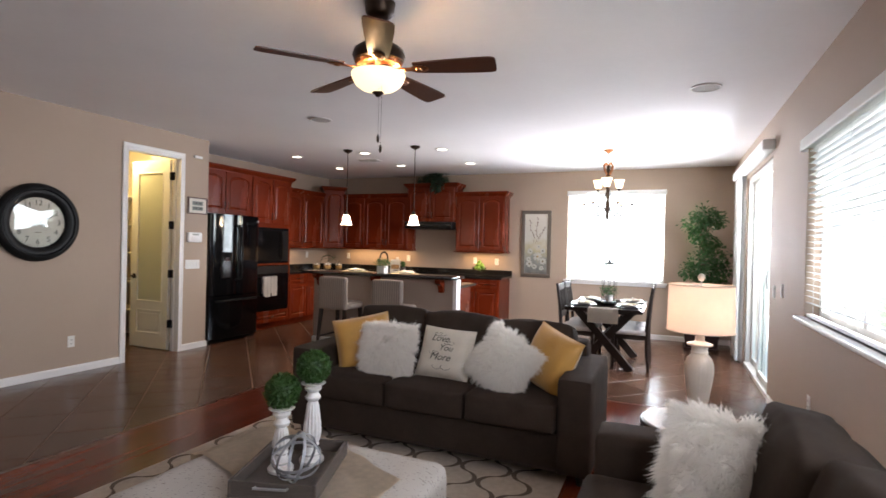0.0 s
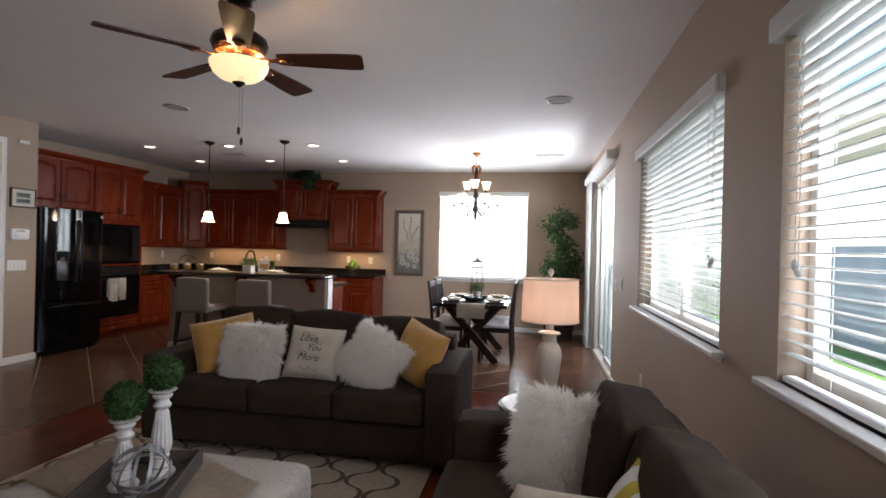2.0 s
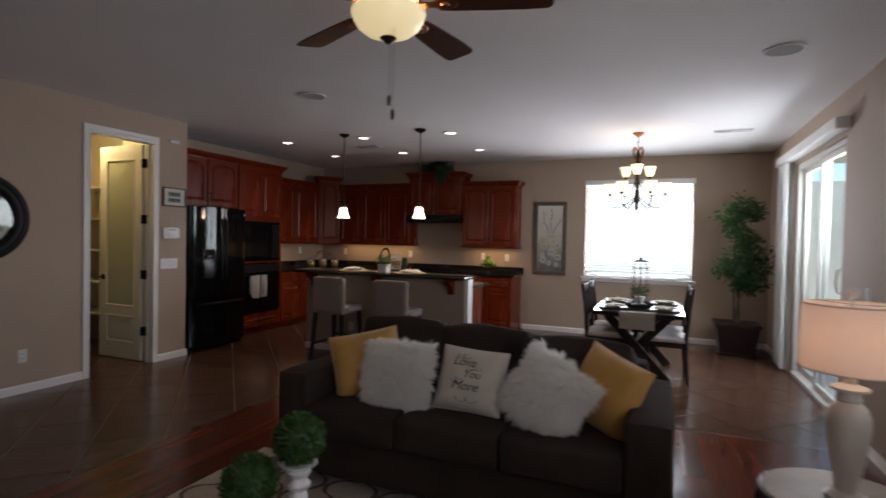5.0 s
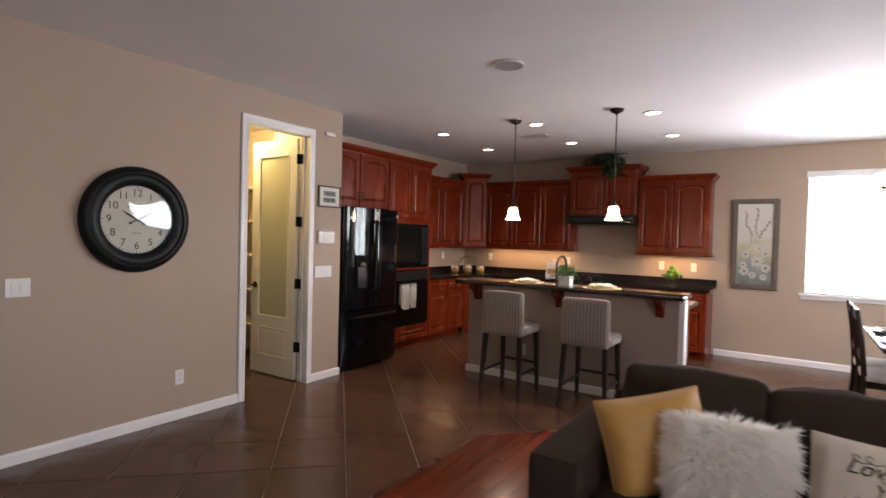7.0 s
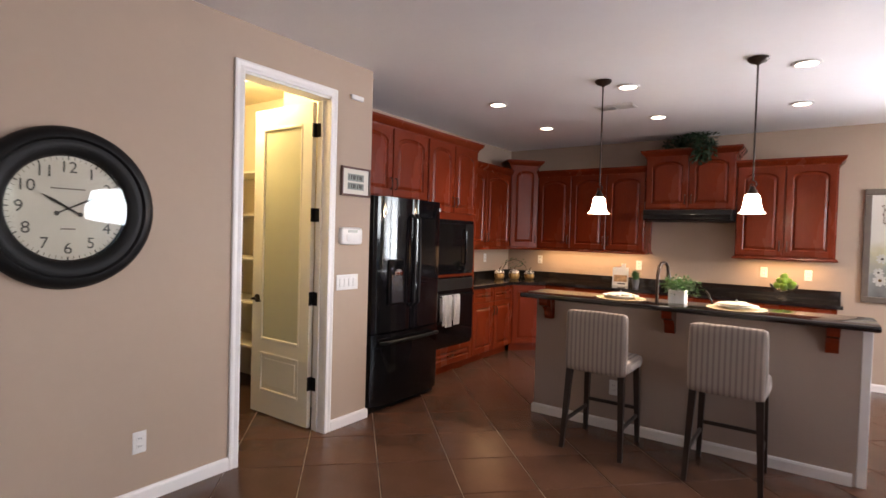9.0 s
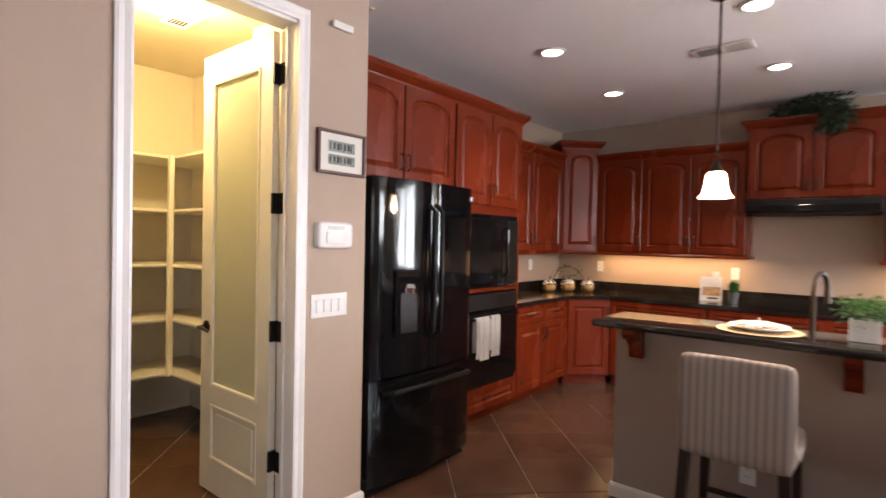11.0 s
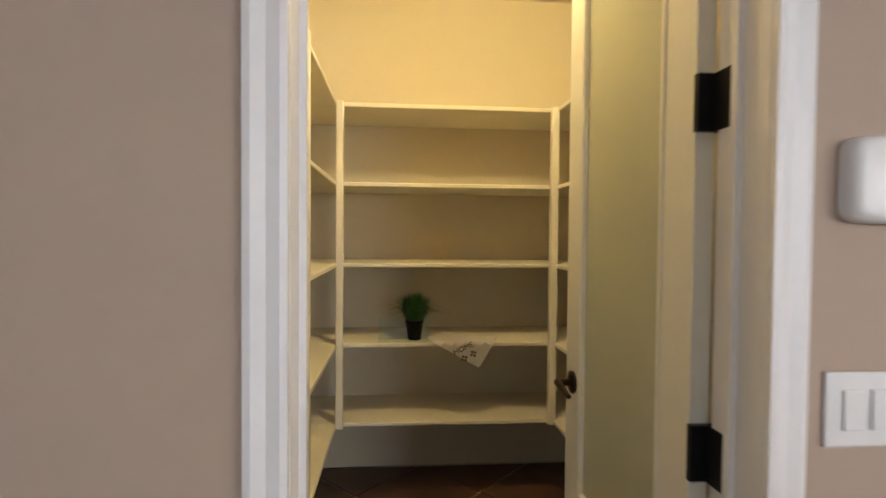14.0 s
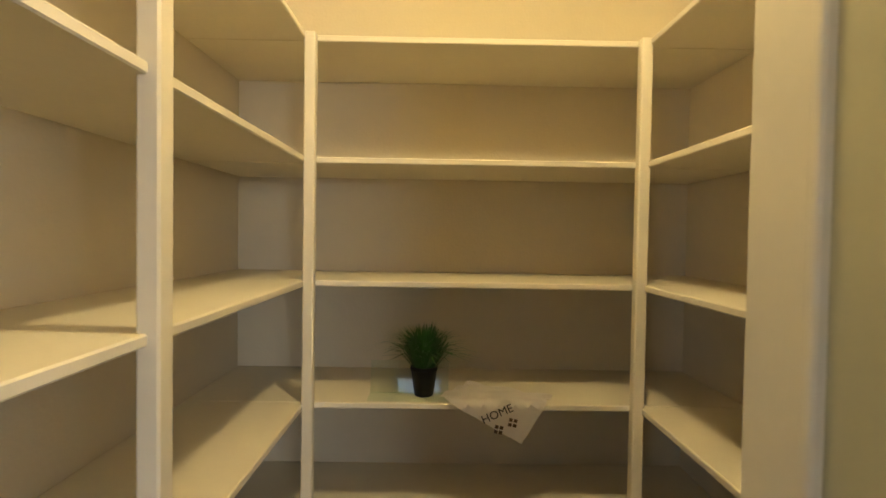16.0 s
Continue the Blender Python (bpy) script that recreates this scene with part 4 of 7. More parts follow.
part("spray_head", tube([(0, 0.155, 0.32), (0, 0.16, 0.24)], [0.014, 0.02], 10), M_BRONZE, fa, "", True)
part("lever", tube([(0.015, 0, 0.05), (0.05, 0, 0.06), (0.09, 0, 0.10)], [0.012, 0.008, 0.006], 8), M_BRONZE, fa, "", True)
# ---------- living room ----------
def text_mesh(words, size, spacing=1.0):
    """Flat letters in the built-in font, in their own xy plane, centred."""
    cu = bpy.data.curves.new("letters", "FONT")
    cu.body, cu.size, cu.align_x, cu.align_y, cu.space_character = words, size, "CENTER", "CENTER", spacing
    cu.extrude = 0.0006
    ob = bpy.data.objects.new("letters", cu)
    scene.collection.objects.link(ob)
    me = bpy.data.meshes.new_from_object(ob.evaluated_get(bpy.context.evaluated_depsgraph_get()))
    bpy.data.objects.remove(ob)
    t = bmesh.new()
    t.from_mesh(me)
    bpy.data.meshes.remove(me)
    return t


def couch(name, label, place, turn, length, seats, seed):
    ob = thing(name, label, "sofa", place, turn)
    arm = 0.21
    part("base", soft_box(arm * 0.5, length - arm * 0.5, 0.05, 0.93, 0.07, 0.31, 0.0, 0.1, 8, seed=seed), M_SOFA, ob, "", True)
    for k, x0 in enumerate((0, length - arm)):
        part("arm", soft_box(x0, x0 + arm, 0.03, 0.92, 0.065, 0.645, 0.008, 0.13, 14, seed=seed + k), M_SOFA, ob, "", True)
    part("back_frame", soft_box(arm * 0.6, length - arm * 0.6, 0.74, 0.95, 0.07, 0.76, 0.006, 0.2, 10, seed=seed + 4), M_SOFA, ob, "", True)
    w = (length - 2 * arm) / seats
    for k in range(seats):
        x0 = arm + k * w
        part("seat_cushion", soft_box(x0 + 0.003, x0 + w - 0.003, 0.0, 0.74, 0.305, 0.485, 0.014, 0.15, 14, seed=seed + 7 + k), M_SOFA, ob, "", True)
        m = Matrix.Translation((0, 0.70, 0.47)) @ pose(0, 0, 0, -13, 0, 2.0 * math.sin(k * 2.1 + seed)) @ Matrix.Translation((0, -0.70, -0.47))
        part("back_cushion", soft_box(x0 + 0.004, x0 + w - 0.004, 0.56, 0.78, 0.465, 0.875 + 0.012 * math.sin(seed + k * 2), 0.030, 0.13, 16, m=m, wrinkle=0.013, seed=seed + 12 + k), M_SOFA, ob, "", True)
    for x in (0.07, length - 0.07):
        for y in (0.1, 0.86):
            part("leg", lathe([(0.018, 0), (0.028, 0.075)], 10, None, pose(x, y, 0)), M_ESP, ob)
    return ob


couch("sofa", "three-seat charcoal brown upholstered sofa with scatter pillows", (3.12, -2.10, 0), 0, 2.16, 3, 1)
couch("loveseat", "charcoal brown upholstered loveseat under the windows", (5.37, -2.72, 0), -90, 1.66, 2, 5)


def fur(w, h, d, count, length, seed):
    """Long wavy pile over a cushion: thin tapering curls."""
    rnd = random.Random(seed)
    t = bmesh.new()
    tufts = []
    for _ in range(count // 18):
        u, s = rnd.uniform(-1, 1), rnd.uniform(-1, 1)
        if rnd.random() < 0.36:
            if rnd.random() < 0.5:
                u = math.copysign(1, u)
            else:
                s = math.copysign(1, s)
        tufts.append((u, s, rnd.gauss(0, 0.36), rnd.gauss(-0.75, 0.3), rnd.uniform(0.7, 1.2), -1 if rnd.random() < 0.8 else 1))
    for k in range(count):
        cu, cs, fx, fz, grow, side = tufts[k % len(tufts)]
        du, ds = rnd.gauss(0, 0.07), rnd.gauss(0, 0.07)
        u, s = max(-1, min(1, cu + du)), max(-1, min(1, cs + ds))
        edge = max(0, (1 - u ** 4) * (1 - s ** 4)) ** 0.55
        p = Vector((u * w / 2, side * d / 2 * edge, s * h / 2))
        rim = 1 - edge
        out = Vector((u * rim * 1.5, side * (0.2 + edge * 0.28), s * rim * 1.3))
        flow = out + Vector((fx - du * 4 + rnd.gauss(0, 0.12), 0, fz - ds * 4 + rnd.gauss(0, 0.12)))
        flow.normalize()
        ln = length * grow * rnd.uniform(0.75, 1.15)
        wd = rnd.uniform(0.0011, 0.0024)
        sd = flow.cross(Vector((rnd.gauss(0, 0.3), side, rnd.gauss(0, 0.3)))).normalized() * wd
        curl = Vector((rnd.gauss(0, 0.15), 0, -0.3)) * ln
        q = p + flow * ln * 0.5
        r = p + flow * ln * 0.9 + curl * 0.4
        a, b, c, e, f = (t.verts.new(v) for v in (p - sd, p + sd, q + sd * 0.9, q - sd * 0.9, r))
        t.faces.new((a, b, c, e)), t.faces.new((e, c, f))
    return t


def scatter(name, label, centre, turn, lean, roll, w, h, d, material, seed, furry=False, group="scatter pillows"):
    ob = thing(name, label, "pillow", (0, 0, 0), 0, group)
    ob.matrix_world = pose(*centre, 0, 0, turn) @ pose(0, 0, 0, -lean, 0, 0) @ pose(0, 0, 0, 0, roll, 0)
    part("cover", pillow(w, h, d, 14, seed), material, ob, "", True)
    if furry:
        part("fur", fur(w, h, d, 13000, 0.078, seed), M_FUR, ob, "long white shag fur")
    else:
        pts = []
        for k in range(48):
            a = k / 12
            s, f = int(a), a - int(a)
            u, v = ((-1 + 2 * f, -1), (1, -1 + 2 * f), (1 - 2 * f, 1), (-1, 1 - 2 * f))[s]
            pts.append((u * w / 2 * (1 - 0.042 * (1 - v * v)), 0, v * h / 2 * (1 - 0.042 * (1 - u * u))))
        part("piping", tube(pts, 0.004, 6, closed=True), material, ob, "", True)
    return ob


scatter("throw_pillow", "mustard yellow satin scatter pillow leaning on the sofa arm", (3.54, -1.74, 0.665), 30, 18, -11, 0.43, 0.40, 0.15, M_YELLOW, 1)
scatter("fur_pillow", "shaggy white faux fur scatter pillow on the sofa", (3.80, -1.83, 0.645), 4, 20, -2, 0.34, 0.33, 0.14, M_FUR, 2, True)
tp = scatter("printed_pillow", "natural linen scatter pillow with script lettering", (4.235, -1.78, 0.655), 2, 24, 3, 0.39, 0.36, 0.13, M_LINEN, 3)
for words, dx, dz, sz in (("Love", -0.03, 0.085, 0.068), ("You", 0.022, 0.022, 0.062), ("More", -0.005, -0.045, 0.070)):
    t = text_mesh(words, sz)
    bmesh.ops.transform(t, matrix=Matrix(((1, 0.35, 0, 0), (0, 1, 0, 0), (0, 0, 1, 0), (0, 0, 0, 1))), verts=t.verts)
    bmesh.ops.transform(t, matrix=pose(dx, -0.068, dz, 90, 0, 0), verts=t.verts)
    for v in t.verts:
        e = max(0, (1 - (v.co.x / 0.195) ** 4) * (1 - (v.co.z / 0.18) ** 4)) ** 0.55
        s = noise.noise(Vector((v.co.x / 0.195 * 2.2, v.co.z / 0.18 * 2.2, 3 * 1.7)))
        v.co.y = -(0.065 * e * (1 + 0.18 * s) + 0.004) - 0.003 + (v.co.y + 0.068)
    part("lettering", t, M_INK, tp, "dark script lettering")
for cx, dz, wide, ph in ((-0.05, 0.115, 0.07, 0), (0.03, 0.06, 0.06, 1.2), (-0.06, -0.02, 0.05, 2.4), (0.0, -0.115, 0.13, 0.6)):
    pts = []
    for k in range(44):
        u = k / 43
        a = u * 13 + ph
        x, z = cx + wide * (u - 0.5) + 0.016 * math.cos(a), dz + 0.014 * math.sin(a) * (0.6 + 0.4 * math.sin(u * 3.1))
        e = max(0, (1 - (x / 0.195) ** 4) * (1 - (z / 0.18) ** 4)) ** 0.55
        s = noise.noise(Vector((x / 0.195 * 2.2, z / 0.18 * 2.2, 3 * 1.7)))
        pts.append((x, -(0.065 * e * (1 + 0.18 * s) + 0.0055), z))
    part("flourish", tube(pts, 0.0014, 5), M_INK, tp, "dark curling flourish", True)
scatter("fur_pillow", "shaggy white faux fur scatter pillow tipped on its corner", (4.68, -1.84, 0.655), -8, 24, 28, 0.34, 0.33, 0.14, M_FUR, 4, True)
scatter("throw_pillow", "mustard yellow satin scatter pillow against the sofa arm", (4.96, -1.72, 0.675), -34, 20, 14, 0.42, 0.40, 0.15, M_YELLOW, 5)
scatter("fur_pillow", "shaggy white faux fur pillow on the loveseat", (5.855, -3.15, 0.635), -18, 20, 4, 0.33, 0.37, 0.15, M_FUR, 6, True)
scatter("throw_pillow", "cream linen pillow with dark piping on the loveseat", (5.78, -3.80, 0.575), -50, 46, -18, 0.40, 0.40, 0.14, M_LINEN, 7)
M_CHEV = striped("yellow_white_chevron_cloth", (0.70, 0.69, 0.66), (0.52, 0.40, 0.06), 0.09, 0, 0.9, 0.55)
cv = scatter("throw_pillow", "white pillow with yellow pattern on the loveseat", (5.985, -3.86, 0.60), -64, 22, 20, 0.40, 0.40, 0.14, M_CHEV, 8)

# rug with a raised lattice
rug = thing("rug", "cream area rug with a dark trellis pattern", "rug")
RX0, RX1, RY0, RY1 = 2.75, 5.12, -4.75, -1.75
part("field", box(RX0, RX1, RY0, RY1, 0.0005, 0.010, bevel=0.004), M_RUG, rug)
lat = bmesh.new()
p, q, amp, wd = 0.17, 0.37, 0.07, 0.016
i = 0
while RX0 + 0.1 + i * p < RX1 - 0.1:
    prev = None
    n = int((RY1 - RY0 - 0.16) / 0.018)
    for k in range(n + 1):
        y = RY0 + 0.08 + k * 0.018
        c = math.cos(2 * math.pi * y / q)
        x = RX0 + 0.1 + i * p + (-1) ** i * amp * math.copysign(abs(c) ** 0.6, c)
        row = [lat.verts.new((x + s * wd, y, 0.0115)) for s in (-1, 1)]
        if prev:
            lat.faces.new((prev[0], prev[1], row[1], row[0]))
        prev = row
    i += 1
part("lattice", lat, M_RUGD, rug, "taupe lattice pile")

# ottoman, throw, tray and what stands on it
M_SCRIPT = mat("script_print_linen", (0.52, 0.46, 0.39), 0.95, 0, 0.1, 9, 0.4, 400)
nn, ll = M_SCRIPT.node_tree.nodes, M_SCRIPT.node_tree.links
tc, mp, wv, gt, mx = nn.new("ShaderNodeTexCoord"), nn.new("ShaderNodeMapping"), nn.new("ShaderNodeTexNoise"), nn.new("ShaderNodeMath"), nn.new("ShaderNodeMix")
mp.inputs["Scale"].default_value = (26, 52, 26)
wv.inputs["Scale"].default_value, wv.inputs["Detail"].default_value = 2.0, 1.0
gt.operation, gt.inputs[1].default_value = "GREATER_THAN", 0.66
mx.data_type = "RGBA"
mx.inputs["A"].default_value, mx.inputs["B"].default_value = (0.50, 0.46, 0.42, 1), (0.30, 0.27, 0.24, 1)
ll.new(tc.outputs["Object"], mp.inputs[0]), ll.new(mp.outputs[0], wv.inputs["Vector"]), ll.new(wv.outputs[0], gt.inputs[0]), ll.new(gt.outputs[0], mx.inputs["Factor"])
ll.new(mx.outputs["Result"], nn["Principled BSDF"].inputs["Base Color"])
ot = thing("ottoman", "square ottoman in linen printed with faded script", "ottoman", (3.72, -3.92, 0.011))
ott_bm = soft_box(0, 1.07, 0, 0.90, 0.15, 0.44, 0.012, 0.2, 16, seed=3)
ott_tree = bvhtree.BVHTree.FromBMesh(ott_bm)
part("cushion", ott_bm, M_SCRIPT, ot, "", True)
for x in (0.09, 0.98):
    for y in (0.09, 0.81):
        part("leg", lathe([(0.018, 0), (0.022, 0.03), (0.03, 0.10), (0.034, 0.155)], 12, None, pose(x, y, 0)), M_ESP, ot)
th = bmesh.new()
nx, ny = 44, 26
grid = []
for i in range(nx + 1):
    row = []
    for k in range(ny + 1):
        u, v = i / nx, k / ny
        # laid slantwise over the top, falling over the far left edge
        x, y = 3.52 + 1.17 * u, -3.87 + 0.60 * v + 0.44 * (1 - u) + 0.05 * math.sin(u * 5)
        lump = 0.012 * noise.noise(Vector((x * 9, y * 7, 1))) + 0.010 * math.sin(x * 24 + 3 * math.sin(y * 9)) * (0.4 + 0.6 * (1 - u))
        ex, ey = max(x, 3.745), min(y, -3.045)
        over = math.hypot(ex - x, ey - y)
        hit = ott_tree.ray_cast(Vector((ex - 3.72, ey + 3.92, 1)), Vector((0, 0, -1)))[0]
        z = (hit.z if hit else 0.44) + 0.011 + 0.011 + max(0, lump)
        if over > 0:
            z -= max(0, over - 0.05) * 0.95 + 0.012
            out = min(over, 0.055) + max(0, lump) * 0.8
            ex, ey = ex + (x - ex) / over * out, ey + (y - ey) / over * out
        x, y = ex, ey
        row.append(th.verts.new((x, y, z)))
    grid.append(row)
for a, b in zip(grid, grid[1:]):
    for k in range(ny):
        th.faces.new((a[k], b[k], b[k + 1], a[k + 1]))
ends = [v.co.copy() for v in grid[0]]
bmesh.ops.solidify(th, geom=th.faces[:], thickness=0.005)
tw = thing("throw_blanket", "cream knitted throw draped across the ottoman", "blanket")
part("cloth", th, M_BLANKET, tw, "", True)
rnd = random.Random(4)
fg = bmesh.new()
for k in range(70):
    v = k / 69 * (len(ends) - 1.001)
    x, y, z = ends[int(v)].lerp(ends[int(v) + 1], v % 1)
    tube([(x, y, z + 0.02), (x - 0.012 + rnd.gauss(0, 0.006), y + rnd.gauss(0, 0.008), z - 0.03), (x - 0.008, y + rnd.gauss(0, 0.012), z - 0.075)], 0.0025, 4, fg)
part("fringe", fg, M_BLANKET, tw)

TRAY = pose(4.29, -3.49, 0.478, 0, 0, 19)
tray = thing("serving_tray", "weathered grey wooden tray with metal handles", "tray")
tray.matrix_world = TRAY
TW, TL = 0.165, 0.225
part("floor_board", box(-TW, TW, -TL, TL, 0, 0.012, bevel=0.002), M_TRAY, tray)
for a in ((-TW, -TW + 0.014, -TL, TL), (TW - 0.014, TW, -TL, TL), (-TW + 0.014, TW - 0.014, -TL, -TL + 0.014), (-TW + 0.014, TW - 0.014, TL - 0.014, TL)):
    part("side_board", box(*a, 0.012, 0.062, bevel=0.003), M_TRAY, tray)
for s in (-1, 1):
    part("handle", tube([(-0.06, s * TL, 0.045), (-0.06, s * (TL + 0.022), 0.05), (0.06, s * (TL + 0.022), 0.05), (0.06, s * TL, 0.045)], 0.005, 8), M_STEEL, tray, "bare metal handle", True)


def topiary_stand(label, place, h, seed):
    ob = thing("candle_holder", label, "candle holder", place, 0, "candle holders on the tray")
    k = h
    prof = [(0.050, 0), (0.052, 0.012), (0.044, 0.022), (0.036, 0.030), (0.040, 0.040), (0.030, 0.052), (0.024, 0.066), (0.030, 0.074), (0.026, 0.086), (0.034, 0.086 + (k - 0.20) * 0.30), (0.031, 0.086 + (k - 0.20) * 0.55), (0.021, k - 0.085),
            (0.019, k - 0.078), (0.030, k - 0.070), (0.033, k - 0.060), (0.024, k - 0.048), (0.022, k - 0.040), (0.034, k - 0.030), (0.036, k - 0.022), (0.026, k - 0.014), (0.046, k - 0.008), (0.052, k - 0.002), (0.050, k), (0.03, k - 0.001)]
    post = lathe(prof[:9], 32)
    shaft = [prof[8]] + [(a, z) for a, z in ((0.033, 0.100), (0.037, 0.086 + (k - 0.20) * 0.32), (0.034, 0.086 + (k - 0.20) * 0.6), (0.024, k - 0.092))] + [prof[11]]
    lathe(shaft, 84, post, flute=0.055, flutes=14)
    lathe(prof[11:], 32, post)
    part("turned_post", post, M_WHITEWOOD, ob, "", True)
    tb = thing("topiary_ball", "green boxwood topiary ball set on the candle holder", "topiary", (place[0], place[1], place[2] + h), 0, "topiary balls")
    rnd = random.Random(seed)
    c = bmesh.new()
    bmesh.ops.create_icosphere(c, subdivisions=3, radius=0.062)
    for v in c.verts:
        v.co *= 1 + 0.06 * noise.noise(v.co * 60)
        v.co.z += 0.066
    part("core", c, M_LEAF, tb)
    lf = bmesh.new()
    for _ in range(1500):
        d = Vector((rnd.gauss(0, 1), rnd.gauss(0, 1), rnd.gauss(0, 1))).normalized()
        o = (d + Vector((rnd.gauss(0, 0.5), rnd.gauss(0, 0.5), rnd.gauss(0, 0.5)))).normalized()
        s = o.cross(d + Vector((0.01, 0.3, 0.2))).normalized() * rnd.uniform(0.0028, 0.0048)
        b = d * rnd.uniform(0.056, 0.066) + Vector((0, 0, 0.066))
        ln = rnd.uniform(0.010, 0.018)
        vs = [lf.verts.new(v) for v in (b, b + o * ln * 0.5 + s, b + o * ln, b + o * ln * 0.5 - s)]
        lf.faces.new(vs)
    part("leaves", lf, M_LEAF, tb)


topiary_stand("short distressed white turned candle holder on the tray", (4.242, -3.509, 0.491), 0.255, 1)
topiary_stand("tall distressed white turned candle holder on the tray", (4.298, -3.382, 0.491), 0.335, 2)
M_BAND = mat("whitewashed_steel_band", (0.34, 0.34, 0.35), 0.5, 0.4, 0.35, 14)
orb = thing("decorative_orb", "open sphere of whitewashed metal bands on the tray", "ornament", (4.36, -3.56, 0.585))
for k, (a, b) in enumerate(((90, 0), (90, 60), (90, 120), (20, 30), (0, 0))):
    r = bmesh.new()
    n = 40
    ring = []
    for i in range(n):
        t = 2 * math.pi * i / n
        ring.append([r.verts.new((rr * math.cos(t), rr * math.sin(t), z)) for rr, z in ((0.094, -0.0055), (0.094, 0.0055), (0.092, 0.0055), (0.092, -0.0055))])
    for i in range(n):
        for j in range(4):
            r.faces.new((ring[i][j], ring[i][(j + 1) % 4], ring[(i + 1) % n][(j + 1) % 4], ring[(i + 1) % n][j]))
    bmesh.ops.transform(r, matrix=pose(0, 0, 0, a + 14, 0, b + 20), verts=r.verts)
    part("band", r, M_BAND, orb)

# side table and lamp
st = thing("side_table", "round side table with stone-coloured top and scrolled dark metal legs", "table", (5.815, -2.36, 0))
M_TOPST = mat("mottled_travertine_top", (0.40, 0.32, 0.26), 0.36, 0, 0.25, 9)
part("tabletop", lathe([(0.20, 0.566), (0.245, 0.568), (0.25, 0.575), (0.245, 0.583), (0.0, 0.583)], 40, cap=False), M_TOPST, st, "", True)
part("rim", tube([(0.25 * math.cos(a * math.pi / 20), 0.25 * math.sin(a * math.pi / 20), 0.565) for a in range(40)], 0.016, 8, closed=True), M_BRONZE, st, "dark metal rim", True)
for k in range(3):
    a = radians(50 + 120 * k)
    d = Vector((math.cos(a), math.sin(a), 0))
    pts = [d * r + Vector((0, 0, z)) for r, z in ((0.25, 0.56), (0.262, 0.50), (0.22, 0.42), (0.15, 0.33), (0.12, 0.24), (0.15, 0.14), (0.21, 0.06), (0.25, 0.012), (0.275, 0.02), (0.27, 0.05))]
    part("leg", tube(pts, 0.011, 8), M_BRONZE, st, "", True)
part("stretcher", tube([(0.125 * math.cos(a * math.pi / 12), 0.125 * math.sin(a * math.pi / 12), 0.25) for a in range(24)], 0.007, 6, closed=True), M_BRONZE, st, "", True)
tl = thing("table_lamp", "cream ceramic table lamp with a lit peach drum shade", "lamp", (5.815, -2.36, 0.584))
part("plinth", lathe([(0.062, 0), (0.065, 0.012), (0.050, 0.02), (0.034, 0.03)], 28), M_CERAMIC, tl, "", True)
part("body", lathe([(0.034, 0.028), (0.036, 0.06), (0.046, 0.12), (0.058, 0.19), (0.065, 0.25), (0.064, 0.285), (0.054, 0.315), (0.040, 0.33), (0.036, 0.338)], 56, flute=0.022, flutes=20), M_CERAMIC, tl, "ribbed cream ceramic body", True)
part("collar", lathe([(0.036, 0.336), (0.040, 0.345), (0.036, 0.352), (0.036, 0.372), (0.058, 0.378), (0.058, 0.386), (0.030, 0.394), (0.022, 0.40), (0.020, 0.445)], 28), M_CERAMIC, tl, "", True)
sh = lathe([(0.151, 0.447), (0.146, 0.670)], 48, cap=False)
bmesh.ops.solidify(sh, geom=sh.faces[:], thickness=0.002)
part("shade", sh, M_SHADE, tl, "peach linen drum shade", True)
for r, z in ((0.152, 0.448), (0.147, 0.670)):
    part("shade_trim", tube([(r * math.cos(a * math.pi / 24), r * math.sin(a * math.pi / 24), z) for a in range(48)], 0.003, 6, closed=True), M_LINEN, tl, "", True)
sp = bmesh.new()
tube([(0, 0, 0.44), (0, 0, 0.69)], 0.004, 6, sp)
for k in range(3):
    a = k * 2.094
    tube([(0, 0, 0.67), (0.149 * math.cos(a), 0.149 * math.sin(a), 0.67)], 0.002, 5, sp)
part("harp", sp, M_STEEL, tl)
part("finial", lathe([(0.008, 0.69), (0.012, 0.695), (0.017, 0.708), (0.012, 0.722), (0.004, 0.727)], 16), M_CERAMIC, tl, "", True)

# ceiling fan
fan = thing("ceiling_fan", "bronze ceiling fan with five walnut blades and a lit glass bowl", "fan", (4.173, -2.696, 0))
part("canopy", lathe([(0.03, 2.655), (0.06, 2.662), (0.078, 2.685), (0.085, 2.7395)], 32), M_BRONZE, fan, "", True)
part("downrod", lathe([(0.013, 2.50), (0.013, 2.67)], 12), M_BRONZE, fan, "", True)
part("motor_housing", lathe([(0.05, 2.515), (0.10, 2.505), (0.135, 2.48), (0.145, 2.45), (0.135, 2.42), (0.115, 2.41), (0.10, 2.395), (0.06, 2.385)], 40), M_BRONZE, fan, "", True)
part("filigree_band", lathe([(0.128, 2.412), (0.120, 2.396), (0.100, 2.388), (0.075, 2.384)], 60, cap=False, flute=0.03, flutes=30), M_COPPER, fan, "antique copper filigree band", True)
part("light_kit", lathe([(0.06, 2.385), (0.075, 2.37), (0.07, 2.355), (0.09, 2.35)], 32), M_COPPER, fan, "", True)
part("glass_bowl", lathe([(0.147, 2.352), (0.149, 2.345), (0.144, 2.325), (0.127, 2.293), (0.095, 2.268), (0.05, 2.252), (0.012, 2.248)], 40, cap=False), M_GLOW, fan, "lit amber frosted glass bowl", True)
part("finial", lathe([(0.008, 2.225), (0.014, 2.23), (0.02, 2.238), (0.034, 2.246), (0.03, 2.254)], 20), M_BRONZE, fan, "", True)
